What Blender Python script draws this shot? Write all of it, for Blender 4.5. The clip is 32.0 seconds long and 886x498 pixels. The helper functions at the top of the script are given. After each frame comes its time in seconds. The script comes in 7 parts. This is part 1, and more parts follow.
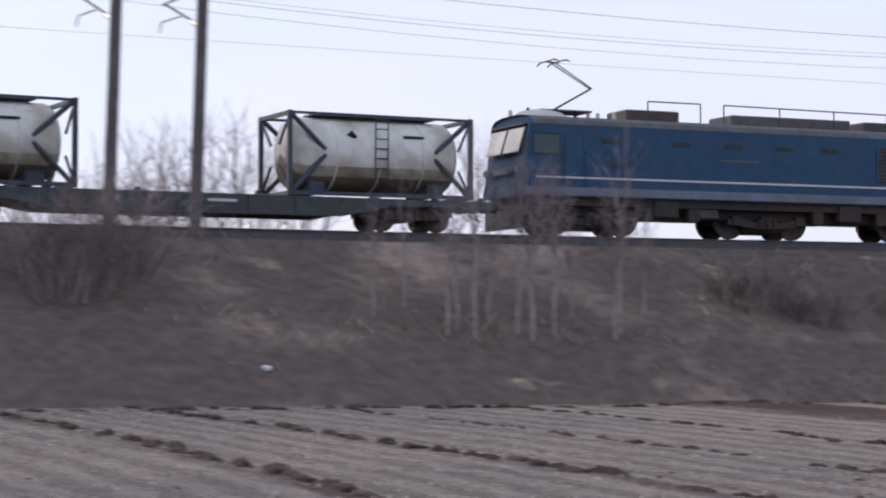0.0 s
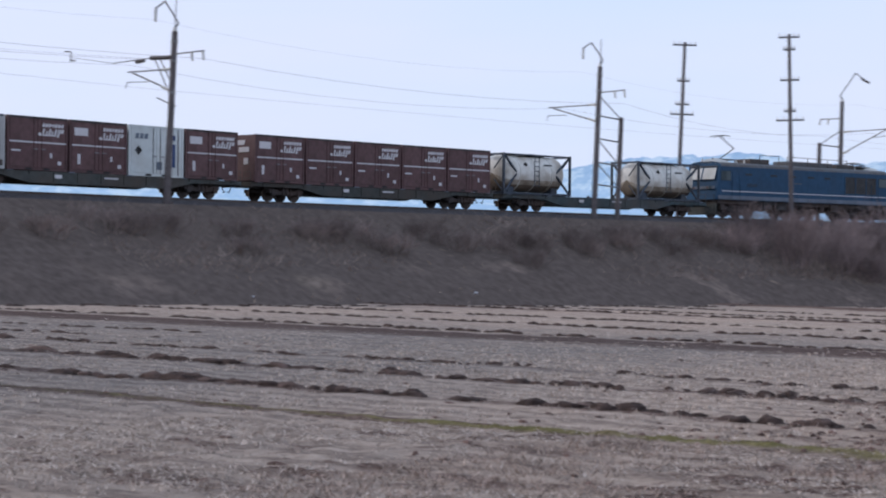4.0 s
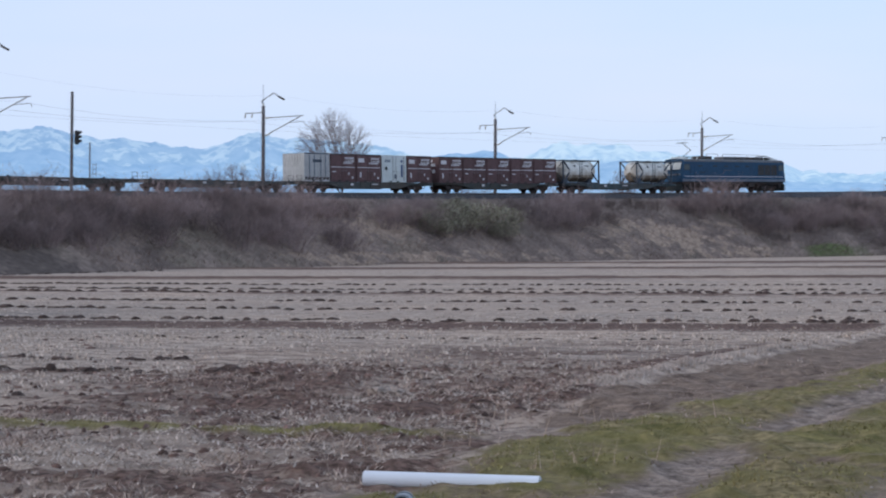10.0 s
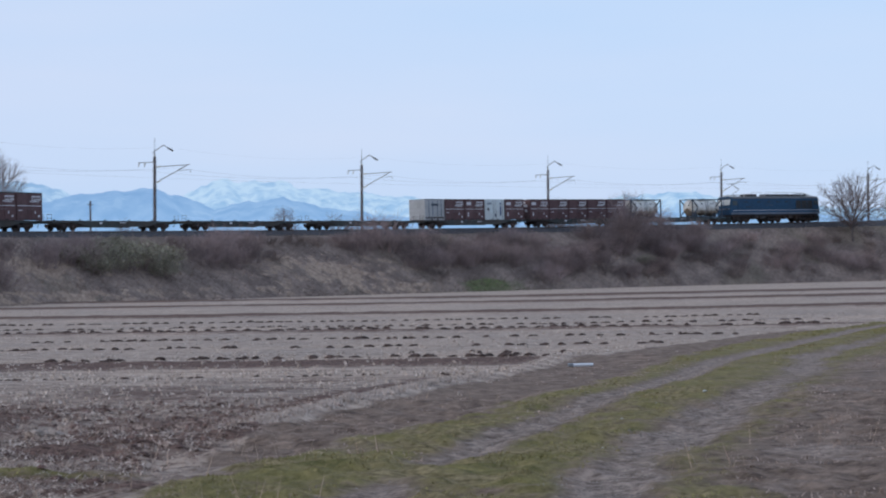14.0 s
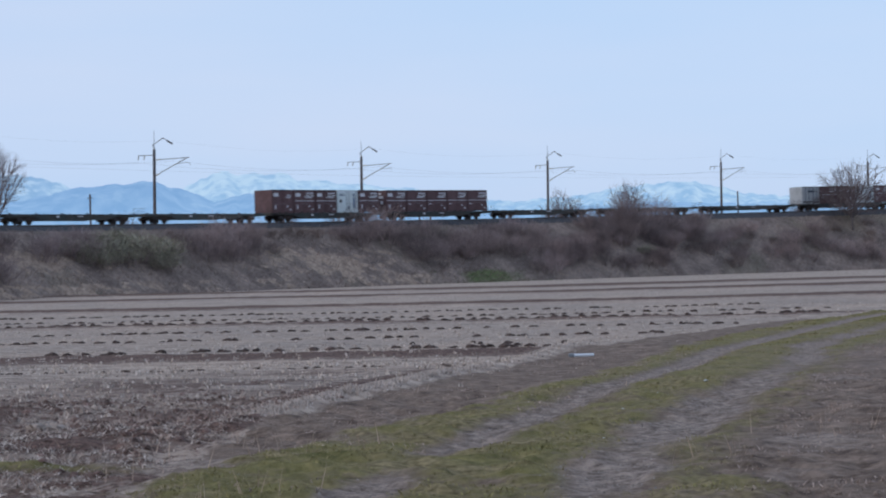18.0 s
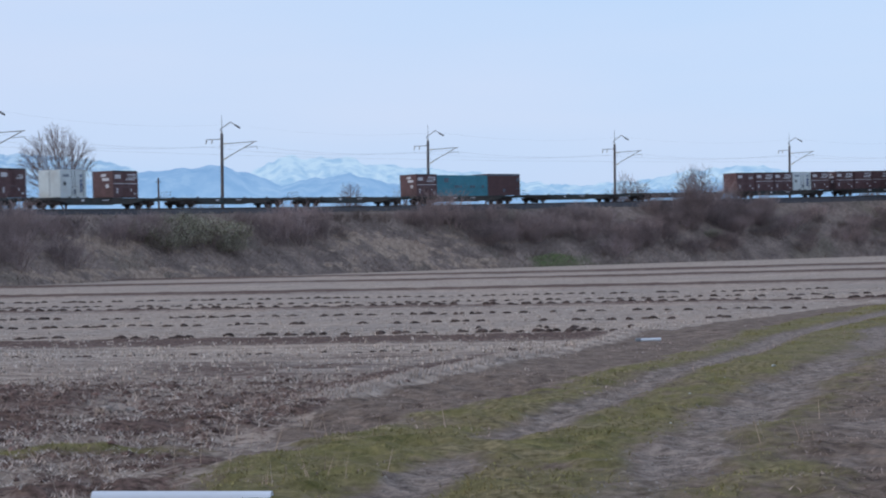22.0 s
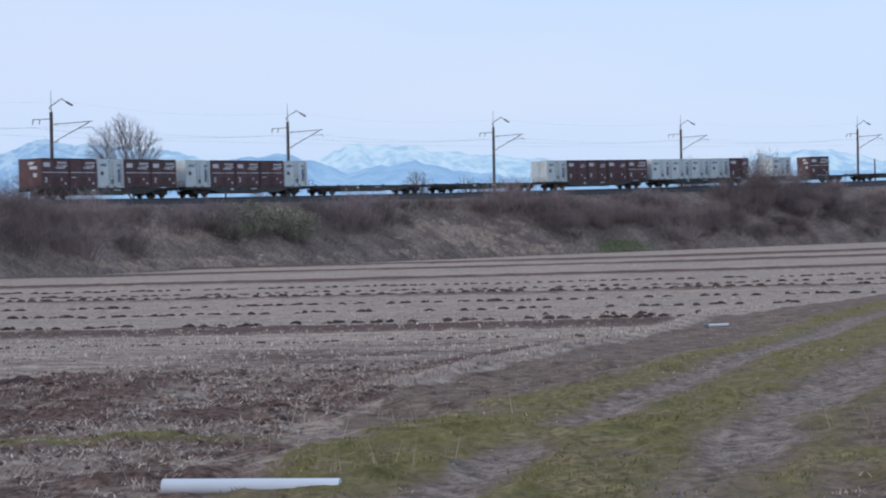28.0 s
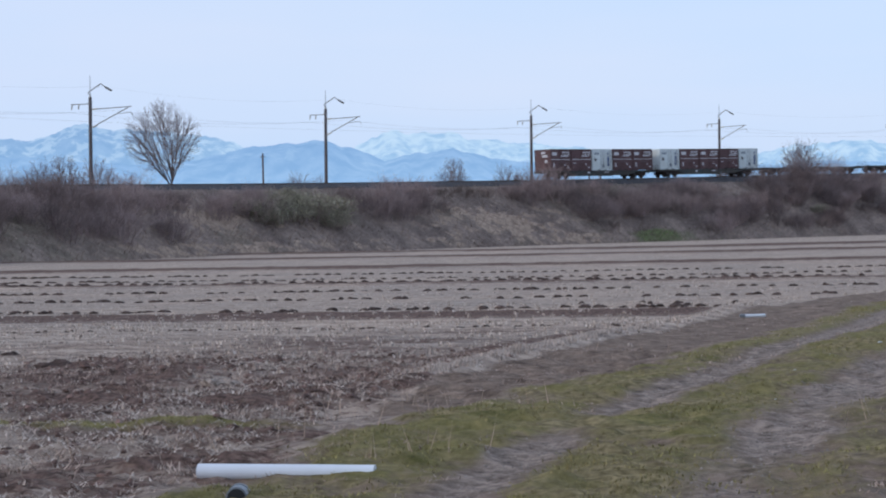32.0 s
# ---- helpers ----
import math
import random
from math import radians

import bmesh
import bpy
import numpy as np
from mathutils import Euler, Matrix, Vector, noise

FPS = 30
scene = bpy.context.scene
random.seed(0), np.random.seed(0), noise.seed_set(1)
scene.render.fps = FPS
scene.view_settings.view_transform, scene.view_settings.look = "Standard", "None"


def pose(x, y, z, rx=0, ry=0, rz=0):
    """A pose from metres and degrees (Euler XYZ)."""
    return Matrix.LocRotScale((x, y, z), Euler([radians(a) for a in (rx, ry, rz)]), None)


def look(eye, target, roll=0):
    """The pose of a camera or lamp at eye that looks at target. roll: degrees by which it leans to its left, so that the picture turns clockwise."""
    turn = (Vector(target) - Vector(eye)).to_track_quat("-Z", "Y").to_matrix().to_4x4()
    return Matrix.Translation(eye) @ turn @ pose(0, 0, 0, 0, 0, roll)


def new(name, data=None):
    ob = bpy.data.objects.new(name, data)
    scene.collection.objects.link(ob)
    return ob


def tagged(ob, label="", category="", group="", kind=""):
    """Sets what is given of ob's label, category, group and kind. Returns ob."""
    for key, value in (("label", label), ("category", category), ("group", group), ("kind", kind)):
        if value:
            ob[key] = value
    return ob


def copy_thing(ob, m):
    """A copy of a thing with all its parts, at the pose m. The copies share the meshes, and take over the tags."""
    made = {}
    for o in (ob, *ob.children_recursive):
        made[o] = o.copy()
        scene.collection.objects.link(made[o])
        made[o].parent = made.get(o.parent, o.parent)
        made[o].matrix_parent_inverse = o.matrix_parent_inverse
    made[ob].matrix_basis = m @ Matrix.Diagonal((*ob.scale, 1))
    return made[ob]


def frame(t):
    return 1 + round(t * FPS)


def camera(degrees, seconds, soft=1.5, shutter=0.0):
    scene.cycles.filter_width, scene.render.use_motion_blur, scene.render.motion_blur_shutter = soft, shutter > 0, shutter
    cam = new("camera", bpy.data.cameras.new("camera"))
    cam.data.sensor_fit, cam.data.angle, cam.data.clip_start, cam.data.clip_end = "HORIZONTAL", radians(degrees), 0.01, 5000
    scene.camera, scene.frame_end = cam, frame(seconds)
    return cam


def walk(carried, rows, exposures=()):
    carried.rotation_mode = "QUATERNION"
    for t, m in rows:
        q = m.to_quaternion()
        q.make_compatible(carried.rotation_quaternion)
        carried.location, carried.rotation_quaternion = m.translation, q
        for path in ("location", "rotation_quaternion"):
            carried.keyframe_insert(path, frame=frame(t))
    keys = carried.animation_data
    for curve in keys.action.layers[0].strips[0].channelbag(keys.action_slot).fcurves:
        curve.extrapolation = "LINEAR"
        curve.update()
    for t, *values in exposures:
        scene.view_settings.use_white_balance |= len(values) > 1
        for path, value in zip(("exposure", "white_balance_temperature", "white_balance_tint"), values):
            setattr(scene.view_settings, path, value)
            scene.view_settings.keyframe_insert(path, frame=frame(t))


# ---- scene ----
SECONDS = 32.0
EYE = (0.0, 0.0, 1.39)

# the camera stands on the field path and pans; at first it is nearer to the line and draws back
AIM = [
    (0.0, -63.03, 2.62, 0.61, (-14.4, 16.9, 1.64)), (0.2, -60.68, 2.5, 0.6, (-14.6, 17.2, 1.64)), (0.5, -57.36, 2.35, 0.7, (-14.4, 17.6, 1.63)),
    (0.8, -55.86, 2.22, 0.9, (-11.6, 17.0, 1.6)), (1.0, -55.11, 2.09, 0.7, (-6.7, 14.2, 1.56)), (1.2, -53.2, 2.02, 0.8, (-1.6, 9.6, 1.5)),
    (1.5, -49.83, 1.68, 0.95, (1.4, 4.3, 1.46)),
    (2.0, -44.61, 1.71, 1.2), (2.5, -41.57, 1.48, 1.23), (3.0, -38.45, 1.28, 1.14), (3.5, -35.35, 1.06, 1.16),
    (4.0, -32.4, 0.85, 1.01), (4.5, -29.53, 0.63, 0.99), (6.5, -20.4, 0.2, 0.02), (7.0, -17.99, 0.08, -0.02),
    (7.5, -15.63, 0.0, -0.2), (8.0, -13.49, -0.04, -0.17), (8.5, -11.88, -0.06, -0.19), (9.0, -10.4, -0.06, -0.25),
    (9.5, -8.94, -0.07, -0.27), (10.0, -7.58, -0.02, -0.61), (10.5, -6.18, 0.11, -0.93), (11.0, -4.96, 0.28, -1.21),
    (11.5, -3.8, 0.41, -1.39), (12.0, -2.63, 0.5, -1.45), (12.5, -1.48, 0.57, -1.4), (13.0, -0.13, 0.63, -1.32),
    (13.5, 1.25, 0.76, -1.27), (14.0, 2.39, 0.92, -1.19), (14.5, 3.29, 1.01, -1.31), (16.5, 3.49, 0.93, -1.36),
    (17.0, 3.1, 0.81, -1.43), (17.5, 2.74, 0.71, -1.5), (18.0, 2.38, 0.66, -1.55), (18.5, 2.2, 0.63, -1.57),
    (19.0, 2.04, 0.61, -1.66), (19.5, 1.79, 0.53, -1.53), (20.0, 1.54, 0.45, -1.52), (20.5, 1.24, 0.43, -1.54),
    (21.0, 0.96, 0.36, -1.62), (21.5, 0.66, 0.31, -1.51), (22.0, 0.41, 0.24, -1.45), (22.5, 0.18, 0.16, -1.46),
    (23.0, 0.02, 0.05, -1.37), (23.5, -0.08, -0.02, -1.36), (24.0, -0.17, -0.04, -1.38), (24.5, -0.33, -0.06, -1.46),
    (25.0, -0.52, -0.13, -1.51), (25.5, -0.69, -0.18, -1.56), (27.5, -1.36, -0.17, -1.88), (28.0, -1.55, -0.09, -1.86),
    (28.5, -1.74, -0.06, -1.81), (29.0, -1.93, -0.08, -1.58), (29.5, -2.1, -0.15, -1.43), (30.0, -2.26, -0.23, -1.41),
    (30.5, -2.39, -0.31, -1.44), (31.0, -2.49, -0.38, -1.39), (31.5, -2.59, -0.41, -1.31), (32.0, -2.64, -0.42, -1.37),
]


def aim(yaw, pitch, roll, eye=EYE):
    a, e = radians(yaw), radians(pitch)
    way = Vector((math.sin(a) * math.cos(e), math.cos(a) * math.cos(e), math.sin(e)))
    return look(eye, Vector(eye) + way * 100, roll)


cam = camera(25.67, SECONDS, soft=2.0, shutter=0.4)
# the film's own exposure and white balance drift from warm and bright to cool
GAIN = [(0.0, 0.32, 6950, 15), (2.0, 0.28, 6750, 14), (4.0, 0.22, 6500, 11), (9.0, 0.19, 6250, 7), (14.0, 0.02, 6050, 6), (19.0, -0.04, 5950, 5), (25.0, 0.08, 6050, 6), (32.0, 0.1, 6100, 6)]
walk(cam, [(row[0], aim(*row[1:])) for row in AIM], GAIN)

# ---- light ----
SUN_AZ, SUN_EL = -112.0, 24.0      # from behind the left shoulder, veiled by thin cloud
world = bpy.data.worlds.new("sky")
scene.world = world
world.use_nodes = True
wt = world.node_tree
wt.nodes.clear()
w_out = wt.nodes.new("ShaderNodeOutputWorld")
w_bg = wt.nodes.new("ShaderNodeBackground")
w_sky = wt.nodes.new("ShaderNodeTexSky")
w_sky.sky_type = "NISHITA"
w_sky.sun_disc = False
w_sky.sun_elevation, w_sky.sun_rotation = radians(SUN_EL), radians(SUN_AZ)
w_sky.air_density, w_sky.dust_density, w_sky.ozone_density = 1.0, 1.5, 1.5
w_co = wt.nodes.new("ShaderNodeTexCoord")
w_map = wt.nodes.new("ShaderNodeMapping")
w_map.inputs["Scale"].default_value = (1.0, 1.0, 6.0)
w_no = wt.nodes.new("ShaderNodeTexNoise")
w_no.inputs["Scale"].default_value, w_no.inputs["Detail"].default_value = 1.6, 4.0
w_rmp = wt.nodes.new("ShaderNodeValToRGB")
w_rmp.color_ramp.elements[0].position, w_rmp.color_ramp.elements[0].color = 0.3, (5.8, 7.3, 10.0, 1)
w_rmp.color_ramp.elements[1].position, w_rmp.color_ramp.elements[1].color = 0.75, (7.5, 7.8, 9.7, 1)
w_mix = wt.nodes.new("ShaderNodeMixRGB")
w_mix.inputs[0].default_value = 0.82     # the veil of cloud over the clear sky
wt.links.new(w_co.outputs["Generated"], w_map.inputs[0])
wt.links.new(w_map.outputs[0], w_no.inputs[0])
wt.links.new(w_no.outputs["Fac"], w_rmp.inputs[0])
wt.links.new(w_sky.outputs[0], w_mix.inputs[1])
w_sep = wt.nodes.new("ShaderNodeSeparateXYZ")
wt.links.new(w_co.outputs["Generated"], w_sep.inputs[0])
w_side = wt.nodes.new("ShaderNodeMapRange")          # from the pinkish west to the bluer north
w_side.inputs[1].default_value, w_side.inputs[2].default_value = -0.75, -0.1
wt.links.new(w_sep.outputs[0], w_side.inputs[0])
w_tint = wt.nodes.new("ShaderNodeMixRGB")
w_tint.inputs[1].default_value, w_tint.inputs[2].default_value = (1.01, 0.995, 1.0, 1), (0.955, 1.0, 1.005, 1)
wt.links.new(w_side.outputs[0], w_tint.inputs[0])
w_mul = wt.nodes.new("ShaderNodeMixRGB")
w_mul.blend_type = "MULTIPLY"
w_mul.inputs[0].default_value = 1.0
wt.links.new(w_rmp.outputs[0], w_mul.inputs[1])
wt.links.new(w_tint.outputs[0], w_mul.inputs[2])
w_low = wt.nodes.new("ShaderNodeMapRange")           # a faint lilac haze along the horizon
w_low.inputs[1].default_value, w_low.inputs[2].default_value = 0.03, 0.16
wt.links.new(w_sep.outputs[2], w_low.inputs[0])
w_haze = wt.nodes.new("ShaderNodeMixRGB")
w_haze.inputs[1].default_value, w_haze.inputs[2].default_value = (1.02, 0.998, 1.005, 1), (0.995, 1.0, 1.0, 1)
wt.links.new(w_low.outputs[0], w_haze.inputs[0])
w_mul2 = wt.nodes.new("ShaderNodeMixRGB")
w_mul2.blend_type = "MULTIPLY"
w_mul2.inputs[0].default_value = 1.0
wt.links.new(w_mul.outputs[0], w_mul2.inputs[1])
wt.links.new(w_haze.outputs[0], w_mul2.inputs[2])
wt.links.new(w_mul2.outputs[0], w_mix.inputs[2])
wt.links.new(w_mix.outputs[0], w_bg.inputs[0])
w_bg.inputs[1].default_value = 0.1
wt.links.new(w_bg.outputs[0], w_out.inputs[0])

sun_data = bpy.data.lights.new("sun", "SUN")
sun_data.energy, sun_data.angle, sun_data.color = 0.9, radians(16), (1.0, 0.90, 0.80)
sun = new("sun", sun_data)
sa, se = radians(SUN_AZ), radians(SUN_EL)
sun_from = Vector((math.sin(sa) * math.cos(se), math.cos(sa) * math.cos(se), math.sin(se)))
sun.matrix_basis = look(sun_from * 200, (0, 0, 0))
scene.view_settings.exposure = 0.0


# ---- materials ----
def material(name, base, rough=0.7, metal=0.0, scale=3.0, spread=0.25, dirt=None, dirt_scale=0.6, dirt_amount=0.35, bump=0.15, bump_scale=12.0, random=0.0, island=0.0):
    """A procedural surface: base colour with grain, larger stains of another colour, and fine relief."""
    m = bpy.data.materials.new(name)
    m.use_nodes = True
    nt = m.node_tree
    bsdf = nt.nodes["Principled BSDF"]
    bsdf.inputs["Roughness"].default_value, bsdf.inputs["Metallic"].default_value = rough, metal
    bsdf.inputs["Specular IOR Level"].default_value = 0.3
    co = nt.nodes.new("ShaderNodeTexCoord")
    fine = nt.nodes.new("ShaderNodeTexNoise")
    fine.inputs["Scale"].default_value, fine.inputs["Detail"].default_value = scale, 5.0
    nt.links.new(co.outputs["Object"], fine.inputs["Vector"])
    ramp = nt.nodes.new("ShaderNodeValToRGB")
    lo, hi = [max(0.0, c * (1 - spread)) for c in base], [min(1.0, c * (1 + spread)) for c in base]
    ramp.color_ramp.elements[0].position, ramp.color_ramp.elements[1].position = 0.3, 0.7
    ramp.color_ramp.elements[0].color, ramp.color_ramp.elements[1].color = (*lo, 1), (*hi, 1)
    nt.links.new(fine.outputs["Fac"], ramp.inputs[0])
    colour = ramp.outputs[0]
    if dirt:
        big = nt.nodes.new("ShaderNodeTexNoise")
        big.inputs["Scale"].default_value, big.inputs["Detail"].default_value = dirt_scale, 6.0
        nt.links.new(co.outputs["Object"], big.inputs["Vector"])
        cut = nt.nodes.new("ShaderNodeMapRange")
        cut.inputs[1].default_value, cut.inputs[2].default_value = 0.42, 0.72
        cut.inputs[3].default_value, cut.inputs[4].default_value = 0.0, dirt_amount
        nt.links.new(big.outputs["Fac"], cut.inputs[0])
        mix = nt.nodes.new("ShaderNodeMixRGB")
        mix.inputs[2].default_value = (*dirt, 1)
        nt.links.new(cut.outputs[0], mix.inputs[0])
        nt.links.new(colour, mix.inputs[1])
        colour = mix.outputs[0]
    for amount, node, socket in ((random, "ShaderNodeObjectInfo", "Random"), (island, "ShaderNodeNewGeometry", "Random Per Island")):
        if amount:
            info = nt.nodes.new(node)
            rng = nt.nodes.new("ShaderNodeMapRange")
            rng.inputs[3].default_value, rng.inputs[4].default_value = 1 - amount, 1 + amount
            nt.links.new(info.outputs[socket], rng.inputs[0])
            hsv = nt.nodes.new("ShaderNodeHueSaturation")
            nt.links.new(rng.outputs[0], hsv.inputs["Value"])
            nt.links.new(colour, hsv.inputs["Color"])
            colour = hsv.outputs[0]
    nt.links.new(colour, bsdf.inputs["Base Color"])
    if bump:
        grain = nt.nodes.new("ShaderNodeTexNoise")
        grain.inputs["Scale"].default_value, grain.inputs["Detail"].default_value = bump_scale, 6.0
        nt.links.new(co.outputs["Object"], grain.inputs["Vector"])
        rel = nt.nodes.new("ShaderNodeBump")
        rel.inputs["Strength"].default_value = bump
        rel.inputs["Distance"].default_value = 0.05
        nt.links.new(grain.outputs["Fac"], rel.inputs["Height"])
        nt.links.new(rel.outputs[0], bsdf.inputs["Normal"])
    return m


RUST = (0.10, 0.055, 0.035)
GRIME = (0.05, 0.045, 0.04)
M_RED = material("container_red", (0.110, 0.059, 0.060), 0.6, dirt=(0.07, 0.03, 0.03), dirt_amount=0.5, random=0.12)
M_WHITE = material("container_white", (0.62, 0.66, 0.66), 0.55, spread=0.06, dirt=(0.42, 0.40, 0.36), dirt_amount=0.6, random=0.06)
M_GREY = material("container_grey", (0.46, 0.455, 0.455), 0.5, 0.2, spread=0.1, dirt=(0.2, 0.19, 0.18), dirt_amount=0.6)
M_TEAL = material("container_teal", (0.080, 0.26, 0.33), 0.6, dirt=(0.05, 0.13, 0.15), dirt_amount=0.5)
M_MARK = material("white_marking", (0.58, 0.56, 0.58), 0.6, spread=0.06, bump=0.0)
M_BLACK = material("black_marking", (0.02, 0.02, 0.022), 0.6, spread=0.2, bump=0.0)
M_NAVY = material("navy_marking", (0.03, 0.06, 0.16), 0.6, spread=0.2, bump=0.0)
M_ROOF = material("container_roof", (0.065, 0.058, 0.06), 0.8, dirt=RUST, dirt_amount=0.5)
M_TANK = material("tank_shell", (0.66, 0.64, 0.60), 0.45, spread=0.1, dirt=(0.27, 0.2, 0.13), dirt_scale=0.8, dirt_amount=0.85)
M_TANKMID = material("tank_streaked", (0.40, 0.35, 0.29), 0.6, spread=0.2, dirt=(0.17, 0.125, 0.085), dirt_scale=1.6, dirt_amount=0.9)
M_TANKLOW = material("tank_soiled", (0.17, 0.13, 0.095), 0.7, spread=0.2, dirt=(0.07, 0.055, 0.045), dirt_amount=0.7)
M_FRAME = material("tank_frame_paint", (0.045, 0.06, 0.085), 0.5, dirt=GRIME, dirt_amount=0.6)
M_WAGON = material("wagon_paint", (0.046, 0.066, 0.074), 0.65, dirt=(0.07, 0.055, 0.045), dirt_amount=0.75, random=0.15)
M_SOILED = material("wagon_soiled", (0.055, 0.060, 0.058), 0.75, dirt=(0.075, 0.058, 0.048), dirt_amount=0.85, random=0.2)
M_BOGIE = material("bogie_iron", (0.034, 0.031, 0.032), 0.75, dirt=RUST, dirt_amount=0.5)
M_WHEEL = material("wheel_steel", (0.06, 0.05, 0.045), 0.5, 0.6, dirt=RUST, dirt_amount=0.4)
M_BLUE = material("loco_blue", (0.030, 0.075, 0.137), 0.88, spread=0.12, dirt=(0.04, 0.065, 0.105), dirt_amount=0.5)
M_SKIRT = material("loco_grey_band", (0.16, 0.19, 0.24), 0.8, spread=0.1, dirt=GRIME, dirt_amount=0.5)
M_LROOF = material("loco_roof_grey", (0.105, 0.11, 0.12), 0.7, dirt=(0.10, 0.075, 0.06), dirt_amount=0.7)
M_GEAR = material("roof_gear", (0.075, 0.07, 0.07), 0.6, 0.3, dirt=RUST, dirt_amount=0.4)
M_GRILLE = material("louvre_dark", (0.03, 0.033, 0.038), 0.6, bump=0.0)
M_GLASS = material("cab_glass", (0.05, 0.07, 0.08), 0.08, 0.0, spread=0.05, bump=0.0)
M_PALE = material("pale_panel", (0.5, 0.5, 0.48), 0.5, spread=0.1, dirt=GRIME, dirt_amount=0.3)
M_INSUL = material("insulator_porcelain", (0.55, 0.53, 0.5), 0.3, spread=0.1, bump=0.0)
M_POLE = material("weathered_pole", (0.13, 0.11, 0.11), 0.8, dirt=(0.085, 0.07, 0.07), dirt_amount=0.6, bump=0.25)
M_STEEL = material("galvanised_steel", (0.20, 0.20, 0.21), 0.55, 0.5, dirt=RUST, dirt_amount=0.4)
M_WIRE = material("wire_copper", (0.11, 0.10, 0.12), 0.6, 0.3, bump=0.0)
M_RAIL = material("rail_steel", (0.10, 0.08, 0.075), 0.4, 0.7, dirt=RUST, dirt_amount=0.5)
M_BALLAST = material("ballast_stone", (0.068, 0.064, 0.070), 0.95, scale=9.0, spread=0.5, dirt=(0.06, 0.045, 0.04), dirt_amount=0.5, bump=0.9, bump_scale=18.0)
M_PIPE = material("pvc_pipe", (0.66, 0.67, 0.72), 0.35, spread=0.04, dirt=(0.45, 0.43, 0.42), dirt_amount=0.5, bump=0.0)
M_PIPEGREY = material("grey_socket", (0.20, 0.21, 0.23), 0.5, spread=0.1)


# ---- mesh helpers ----
def mesh_of(name, verts, faces, mat, smooth=False):
    me = bpy.data.meshes.new(name)
    me.from_pydata([tuple(v) for v in verts], [], [tuple(f) for f in faces])
    me.materials.append(mat)
    if smooth:
        me.polygons.foreach_set("use_smooth", [True] * len(me.polygons))
    me.update()
    return me


def part(name, bm, mat, parent, label="", smooth=False):
    """Links a bmesh as one mesh object under a thing or a part."""
    me = bpy.data.meshes.new(name)
    bm.to_mesh(me)
    bm.free()
    me.materials.append(mat)
    if smooth:
        me.polygons.foreach_set("use_smooth", [True] * len(me.polygons))
    ob = new(name, me)
    ob.parent = parent
    if label:
        tagged(ob, label)
    return ob


def share(ob, x, y, z, rx=0, ry=0, rz=0, name=None, parent=None):
    """The same piece once more, at another place in its thing's space."""
    c = new(name or ob.name.split(".")[0], ob.data)
    c.parent = parent or ob.parent
    c.matrix_basis = pose(x, y, z, rx, ry, rz)
    for key in ("label",):
        if key in ob:
            c[key] = ob[key]
    return c


def thing(name, label, category, group="", kind=""):
    return tagged(new(name), label, category, group, kind)


def add_box(bm, x0, x1, y0, y1, z0, z1, bev=0.0):
    r = bmesh.ops.create_cube(bm, size=1.0, matrix=Matrix.Translation(((x0 + x1) / 2, (y0 + y1) / 2, (z0 + z1) / 2)) @ Matrix.Diagonal((x1 - x0, y1 - y0, z1 - z0, 1)))
    if bev:
        es = list({e for v in r["verts"] for e in v.link_edges})
        bmesh.ops.bevel(bm, geom=es, offset=bev, segments=1, affect="EDGES")
    return bm


def box(x0, x1, y0, y1, z0, z1, bev=0.0):
    return add_box(bmesh.new(), x0, x1, y0, y1, z0, z1, bev)


def add_rod(bm, a, b, r0, r1=None, sides=6, caps=True):
    a, b = Vector(a), Vector(b)
    d = b - a
    m = Matrix.Translation((a + b) / 2) @ d.to_track_quat("Z", "Y").to_matrix().to_4x4()
    bmesh.ops.create_cone(bm, cap_ends=caps, cap_tris=False, segments=sides, radius1=r0, radius2=r0 if r1 is None else r1, depth=d.length, matrix=m)
    return bm


def rod(a, b, r0, r1=None, sides=6):
    return add_rod(bmesh.new(), a, b, r0, r1, sides)


def rods(segments, r, sides=5):
    bm = bmesh.new()
    for a, b in segments:
        add_rod(bm, a, b, r, None, sides)
    return bm


# ---- the line of the railway ----
# distance along the line -> place and heading (radians from +y towards +x)
S_TABLE = np.arange(-520.0, 720.5, 1.0)


def heading(s):
    c = np.clip(s, -45.0, 320.0)
    return 0.09324 + c * 0.0034429 - 3.606e-7 * c * c


_mid = heading(S_TABLE[:-1] + 0.5)
X_TABLE = np.concatenate([[0], np.cumsum(np.sin(_mid))])
Y_TABLE = np.concatenate([[0], np.cumsum(np.cos(_mid))])
X_TABLE += -67.966 - np.interp(0.0, S_TABLE, X_TABLE)
Y_TABLE += 66.219 - np.interp(0.0, S_TABLE, Y_TABLE)
GRADE = 0.01196


def bed_z(s):
    """Height of the levelled formation's reference line, which the masts stand on."""
    return 5.141 + GRADE * np.clip(s, -60.0, 330.0)


def rail_z(s):
    """Height of the railhead; the line climbs gently, a little steeper round the curve, and levels out at both ends."""
    return bed_z(s) + 0.04 + 0.5 * np.clip((s - 50.0) / 205.0, 0, 1.25) ** 1.6


def line_at(s, lat=0.0):
    """A place beside the line: lat metres to the right of travel (towards the camera)."""
    b = heading(s)
    x = np.interp(s, S_TABLE, X_TABLE) + lat * np.cos(b)
    y = np.interp(s, S_TABLE, Y_TABLE) - lat * np.sin(b)
    return x, y, b


def line_pose(s, lat=0.0, dz=0.0, tilted=True):
    x, y, b = line_at(s, lat)
    return pose(float(x), float(y), float(rail_z(s)) + dz, 0, -0.685 if tilted else 0, 90 - math.degrees(float(b)))


